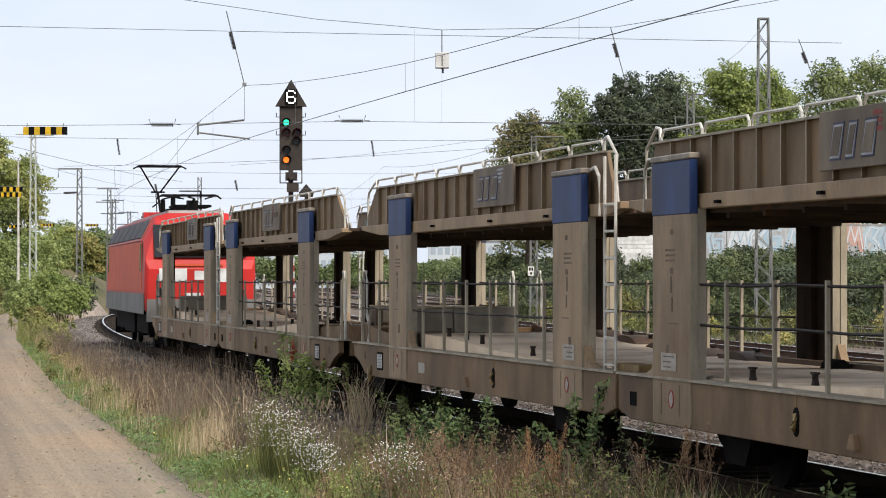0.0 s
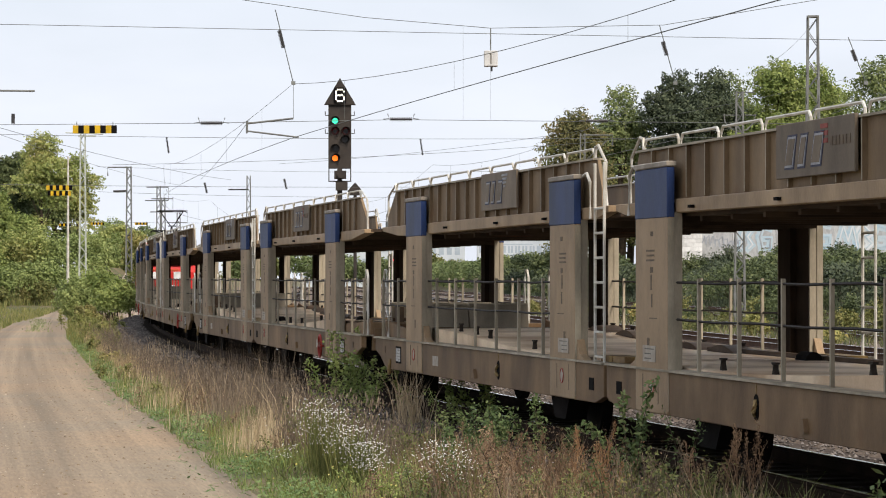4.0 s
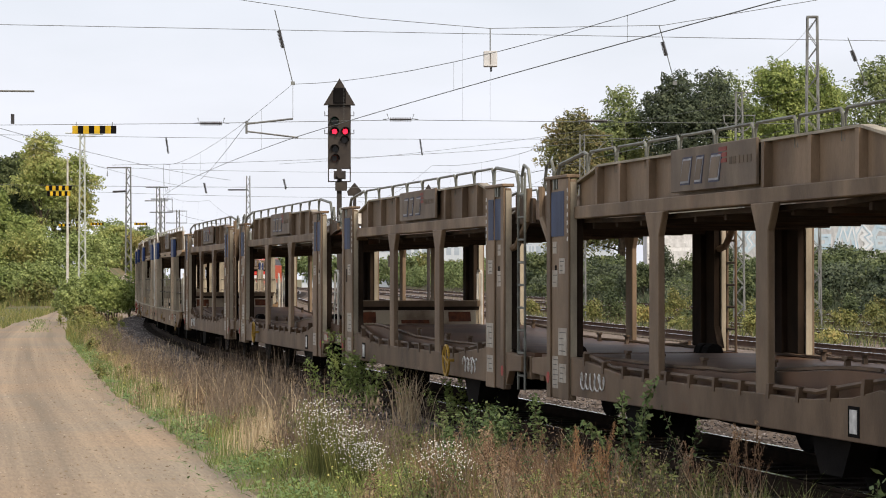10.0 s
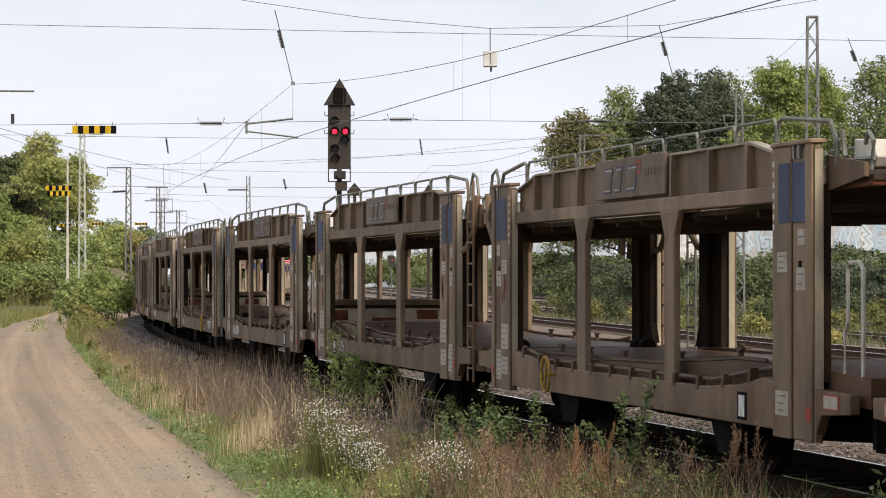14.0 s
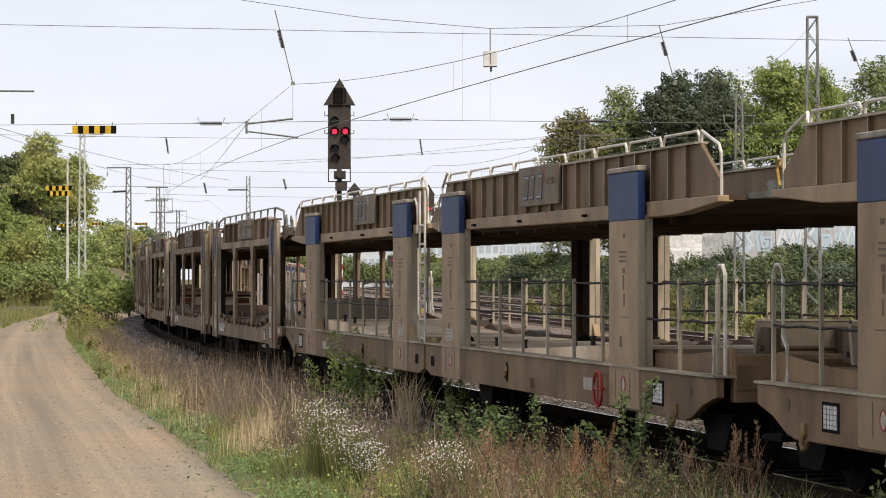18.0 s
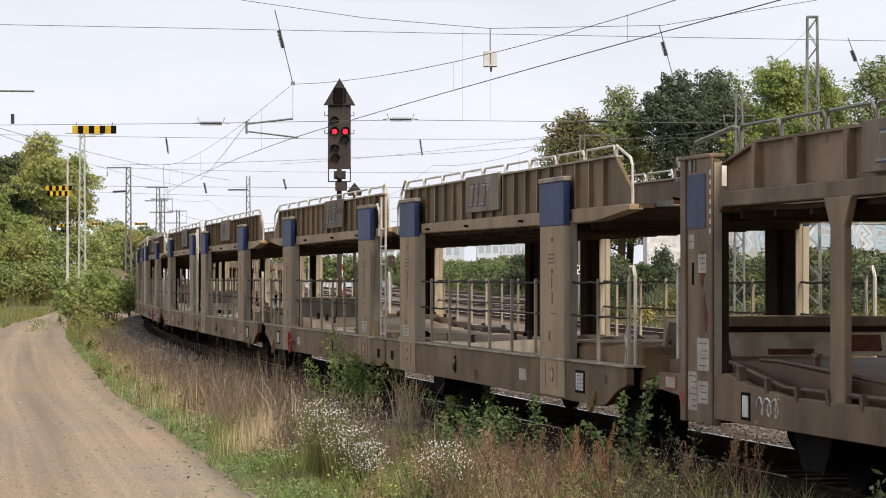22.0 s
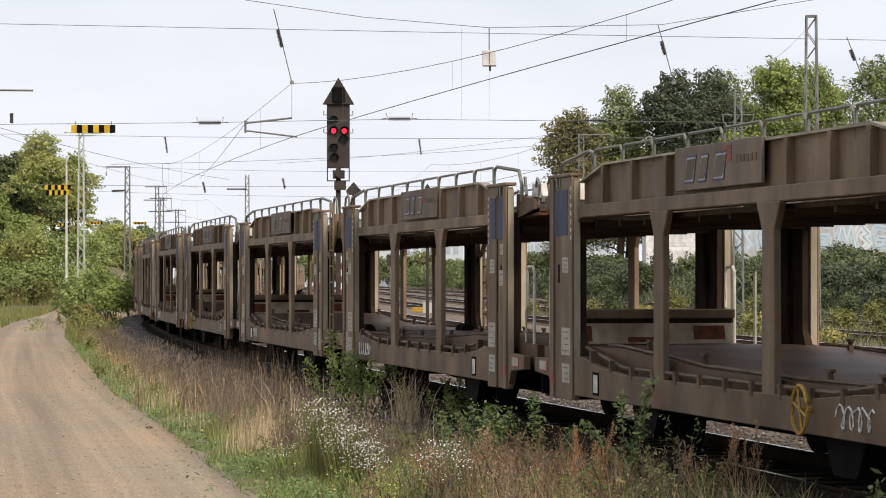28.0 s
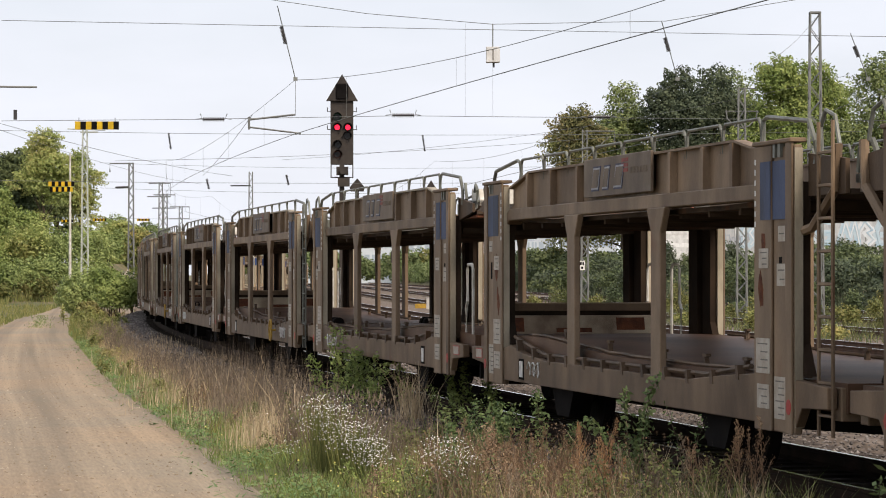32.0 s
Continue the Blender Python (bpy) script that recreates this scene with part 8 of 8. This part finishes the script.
def overhead():
    # each electrified track: contact wire, carrying wire, droppers
    for off, zc in ((0.0, 5.50), (9.45, 5.50), (15.45, 5.50), (21.4, 5.5)):
        for i in range(len(SUPPORTS) - 1):
            s0, s1 = SUPPORTS[i], SUPPORTS[i + 1]
            if off > 1 and i == 0:
                continue
            pulls = (2.8, 0.72, -0.3, 0.3, -0.3) if off == 0 else (-0.3, 0.3, -0.3, 0.3, -0.3)
            st0, st1 = pulls[i], pulls[i + 1]
            line = centre if off == 0 else yard
            n = 16
            con, mes = [], []
            for k in range(n + 1):
                u = k / n
                x, y, _ = line(s0 + (s1 - s0) * u, off + st0 + (st1 - st0) * u)
                con.append((x, y, zc))
                mes.append((x, y, 6.88 - 4 * (0.98 if off == 0 and i == 0 else 0.62) * u * (1 - u)))
            cable("contact_wire", con, 0.0085, "thin dark contact wire above the track")
            cable("carrying_wire", mes, 0.0065, "thin dark carrying wire above the track")
            for k in range(2, n, 3):
                cable("dropper", [con[k], mes[k]], 0.0035, "thin dropper between the overhead wires", "overhead droppers")
    # the cross span near the signal
    Y = 74.0
    cable("span_wire", [(-11.3, Y, 5.82), (-6.3, Y, 5.86), (-1.1, Y, 5.95), (3.9, Y, 5.9), (14.0, Y, 5.80)], 0.007, "thin dark cross-span wire")
    cable("span_wire", [(-11.3, Y, 8.38), (0.0, Y, 8.16), (11.4, Y, 7.96)], 0.0075, "thin dark cross-span wire")
    cable("span_wire", [(-9.0, Y, 9.6), (-5.1, Y, 9.0), (-2.0, Y, 8.55), (1.2, Y, 8.28), (5.6, Y, 8.36), (9.5, Y, 9.0), (14, Y, 9.9)], 0.008, "sagging cross-span carrying wire")
    cable("span_wire", [(0.5, Y, 8.30), (0.5, Y, 5.92)], 0.004, "thin hanger of the cross span", "overhead droppers")
    cable("span_wire", [(1.2, Y, 7.2), (1.2, Y, 5.92)], 0.004, "thin hanger of the cross span", "overhead droppers")
    for x0, z0, x1, z1 in ((-4.28, 8.75, -3.82, 6.88), (5.5, 8.35, 5.9, 6.88), (10.3, 8.05, 10.75, 6.88)):
        h = thing("hanger", "insulated hanger from the cross span to the carrying wire", "hanger", "span hangers")
        a, b = Vector((x0, Y, z0)), Vector((x1, Y, z1))
        part("rod", Shape().tube([a, a + (b - a) * 0.30, b], 0.012, 4), CABLE, h)
        rod_insulator(h, a + (b - a) * 0.28 + Vector((-0.03, -0.01, 0)), a + (b - a) * 0.52 + Vector((-0.03, -0.01, 0)))
        part("clamp", Shape().box(x1 - 0.05, x1 + 0.05, Y - 0.04, Y + 0.04, z1 - 0.04, z1 + 0.05), STEEL, h)
    for x, z in ((-5.9, 5.86), (-1.08, 5.96), (3.9, 5.92)):
        h = thing("span_insulator", "dark ribbed insulator in the cross-span wire", "insulator", "span insulators")
        rod_insulator(h, (x - 0.28, Y - 0.02, z), (x + 0.28, Y - 0.02, z))
        for s in (-1, 1):
            part("arcing_horn", Shape().tube([(x + s * 0.45, Y, z), (x + s * 0.30, Y, z + 0.02), (x + s * 0.34, Y, z + 0.14)], 0.012, 4), CABLE, h)
    h = thing("steady_arm", "grey tubular steady arm holding the contact wire", "steady arm")
    part("upper_tube", Shape().tube([(-5.0, Y, 5.85), (-3.82, Y, 5.98)], 0.028, 6), STEEL, h)
    part("lower_tube", Shape().tube([(-5.0, Y, 5.66), (-3.68, Y, 5.50)], 0.024, 6), STEEL, h)
    part("bracket", Shape().tube([(-5.0, Y, 5.92), (-5.0, Y, 5.60)], 0.03, 6), STEEL, h)
    part("hanger_rod", Shape().tube([(-3.82, Y, 6.86), (-3.82, Y, 5.98)], 0.008, 4), CABLE, h)
    h = thing("steady_arm", "grey tubular steady arm over the lane", "steady arm")
    part("upper_tube", Shape().tube([(-12.5, Y, 6.70), (-10.4, Y, 6.68)], 0.028, 6), STEEL, h)
    part("insulator", Shape().tube([(-10.95, Y, 6.1), (-10.95, Y, 5.85)], 0.05, 6), INSUL, h)
    # hanging box
    b = thing("hanging_cabinet", "pale grey cabinet hung from the cross-span wire", "cabinet")
    part("body", Shape().box(1.03, 1.38, Y - 0.15, Y + 0.15, 7.30, 7.70), WORN_WHITE, b, "pale box", 0.015)
    part("rod", Shape().tube([(1.2, Y, 8.28), (1.2, Y, 7.70)], 0.016, 5), CABLE, b)
    part("tail", Shape().tube([(1.22, Y, 7.30), (1.22, Y, 7.18)], 0.03, 5), INSUL, b)
    part("seam", Shape().box(1.19, 1.22, Y - 0.156, Y - 0.15, 7.36, 7.64), INK, b)
    # boards with yellow and black bars
    for x, y, z, w, n, two in ((-9.43, 74, 5.60, 1.12, 8, False), (-17.2, 126, 5.72, 1.12, 8, True), (-21.3, 126, 5.72, 1.1, 8, True), (-29.8, 246, 6.4, 1.1, 8, False), (-26.1, 246, 6.4, 1.1, 8, False), (-32.5, 246, 6.3, 1.0, 6, False)):
        bd = thing("warning_board", "yellow and black barred warning board on the span wire", "warning board", "warning boards")
        bd.location = (x, y, z)
        for row in range(2 if two else 1):
            zz = -0.235 * row
            sh = 0.0 if row == 0 else 0.06
            for odd, mat in ((0, YELLOW_BOARD), (1, BLACK)):
                g = Shape()
                for i in range(n):
                    if (i + row) % 2 == odd:
                        g.box(sh + i * (w - 2 * sh) / n, sh + (i + 1) * (w - 2 * sh) / n, -0.01, 0.01, zz, zz + 0.205)
                tagged(part("bar", g, mat, bd), kind="stuff")
        part("hook", Shape().tube([(0.1, 0, 0.2), (0.1, 0, 0.30)], 0.012, 4).tube([(w - 0.1, 0, 0.2), (w - 0.1, 0, 0.30)], 0.012, 4), CABLE, bd)
    # spans and wires farther off
    for y, xa, xb, za, zb in ((126, -26, 18, 6.1, 6.1), (126, -26, 18, 8.3, 8.1), (185, -22, 9, 7.4, 7.2), (246, -36, 0, 6.8, 6.8), (185, -22, 9, 9.0, 8.8)):
        cable("span_wire", sag((xa, y, za), (xb, y, zb), 0.25), 0.009, "distant thin cross-span wire")
    for x, y, drop in ((-12.0, 126, 0.0), (-10.35, 126, 1.95), (-6.9, 126, 1.75), (-1.0, 126, 0.0)):
        u = (x + 26) / 44
        z = 8.3 - 0.2 * u - 4 * 0.25 * u * (1 - u)
        h = thing("span_insulator", "small dark insulator in a distant span wire", "insulator", "span insulators")
        rod_insulator(h, (x, y, z - drop), (x + 0.10, y, z - drop - (0.45 if drop else 0.7)))
    # feeder lines running beside the yard
    cable("feeder_wire", sag((-14.5, 60, 6.9), (-16.0, 190, 7.8), 0.5), 0.0075, "thin dark feeder wire beside the yard")
    cable("feeder_wire", sag((-13.6, 62, 6.4), (-9.5, 130, 6.3), 0.3), 0.0075, "thin dark feeder wire beside the yard")
    cable("feeder_wire", sag((-10.5, 126, 6.2), (-4.9, 74, 6.0), 0.1), 0.008, "thin dark feeder wire beside the yard")
    cable("feeder_wire", sag((-12.5, 110, 6.2), (13.0, 130, 8.6), 0.3), 0.0075, "thin dark feeder wire beside the yard")
    cable("feeder_wire", sag((-9.0, 160, 8.2), (18.0, 130, 10.8), 0.6), 0.0075, "thin dark feeder wire beside the yard")
    cable("feeder_wire", sag((16.0, 126, 13.0), (8.0, 74, 7.2), 0.2), 0.009, "thin dark stay wire of the mast")


YELLOW_BOARD = paint("bright yellow board", (0.62, 0.40, 0.02), None, 4.0, 0.5)
overhead()

# ---- the train: front posts of each half wagon, by where they stand at 0 s ----
def consist():
    """(kind, s of the front post, turned) for each half wagon, front to back."""
    rows = []
    wide_pair, slim_pair = 31.016, 30.928

    def wide(first, wagons):
        for k in range(wagons):
            rows.append(("wide", first - k * wide_pair, False))
            rows.append(("wide", first - k * wide_pair - 13.409, True))

    def slim(first, wagons):
        for k in range(wagons):
            rows.append(("slim", first - k * slim_pair, False))
            rows.append(("slim", first - k * slim_pair - 15.473, True))

    wide(44.41, 5)
    slim(-108.68, 5)
    wide(-265.37, 3)
    slim(-356.41, 6)
    return rows


def build_train():
    made = []
    wides = [wagon_wide("empty taupe double-deck car wagon with blue post heads", PLATE_GREY, "fan", False, -1)[0],
             wagon_wide("taupe double-deck car wagon with red brake handwheel", PLATE_GREY, "red", True, -1)[0],
             wagon_wide("empty taupe car wagon with blue post heads and ladder", PLATE_GREY, "fan", False, 1)[0],
             wagon_wide("taupe car wagon with blue post heads and grey sign", PLATE_GREY, "red", True, 1)[0]]
    slims = [wagon_slim("grimy brown car wagon, faded blue post heads, yellow handwheel", PLATE_BROWN, 1, 3, True)[0],
             wagon_slim("grimy brown empty car wagon with white notices on posts", PLATE_BROWN, 0, 8, True)[0],
             wagon_slim("dirty brown car wagon with yellow handwheel and spray line", PLATE_BROWN, -1, 5, False)[0],
             wagon_slim("grimy brown car wagon with weathered spray lines", PLATE_BROWN, 0, 11, False)[0]]
    wheels = {(10, True), (12, False), (14, False), (16, True), (28, True), (32, False), (34, False)}
    used = set()
    for i, (kind, s, turned) in enumerate(consist()):
        stock = wides if kind == "wide" else slims
        src = stock[2 * turned + (1 if i in (1, 3, 5, 7, 21, 24) else 0)] if kind == "wide" else stock[2 * turned + (0 if (i - turned, turned) in wheels else 1)]
        half = 5.35 if kind == "wide" else 6.55
        if src.name in used:
            ob = copy_thing(src, Matrix.Identity(4))
        else:
            ob = src
            used.add(src.name)
        made.append((ob, s - half, turned))
    return made


TRAIN = build_train()
LOCO = make_loco()


def motions():
    times = [k * 1.0 for k in range(33)]
    for ob, mid, turned in TRAIN + [(LOCO, 58.9, False)]:
        rows = []
        for t in times:
            s = mid + run_of(t)
            x, y, h = centre(s)
            rows.append((t, pose(x, y, 0, 0, 0, 90 + math.degrees(h) + (180 if turned else 0))))
        walk(ob, rows)
    # the signal falls to danger behind the engine: each lamp plate turns about its upright axis
    for ob, (x, y, z), lit, at in TURNING:
        a, b = (0, 179) if lit else (-179, 0)
        steps = [(0.0, a), (at, a), (at + 0.034, a + (b - a) * 0.34), (at + 0.067, a + (b - a) * 0.67), (at + 0.1, b), (32.0, b)]
        walk(ob, [(t, pose(x, y, z, 0, 0, r)) for t, r in steps])

motions()
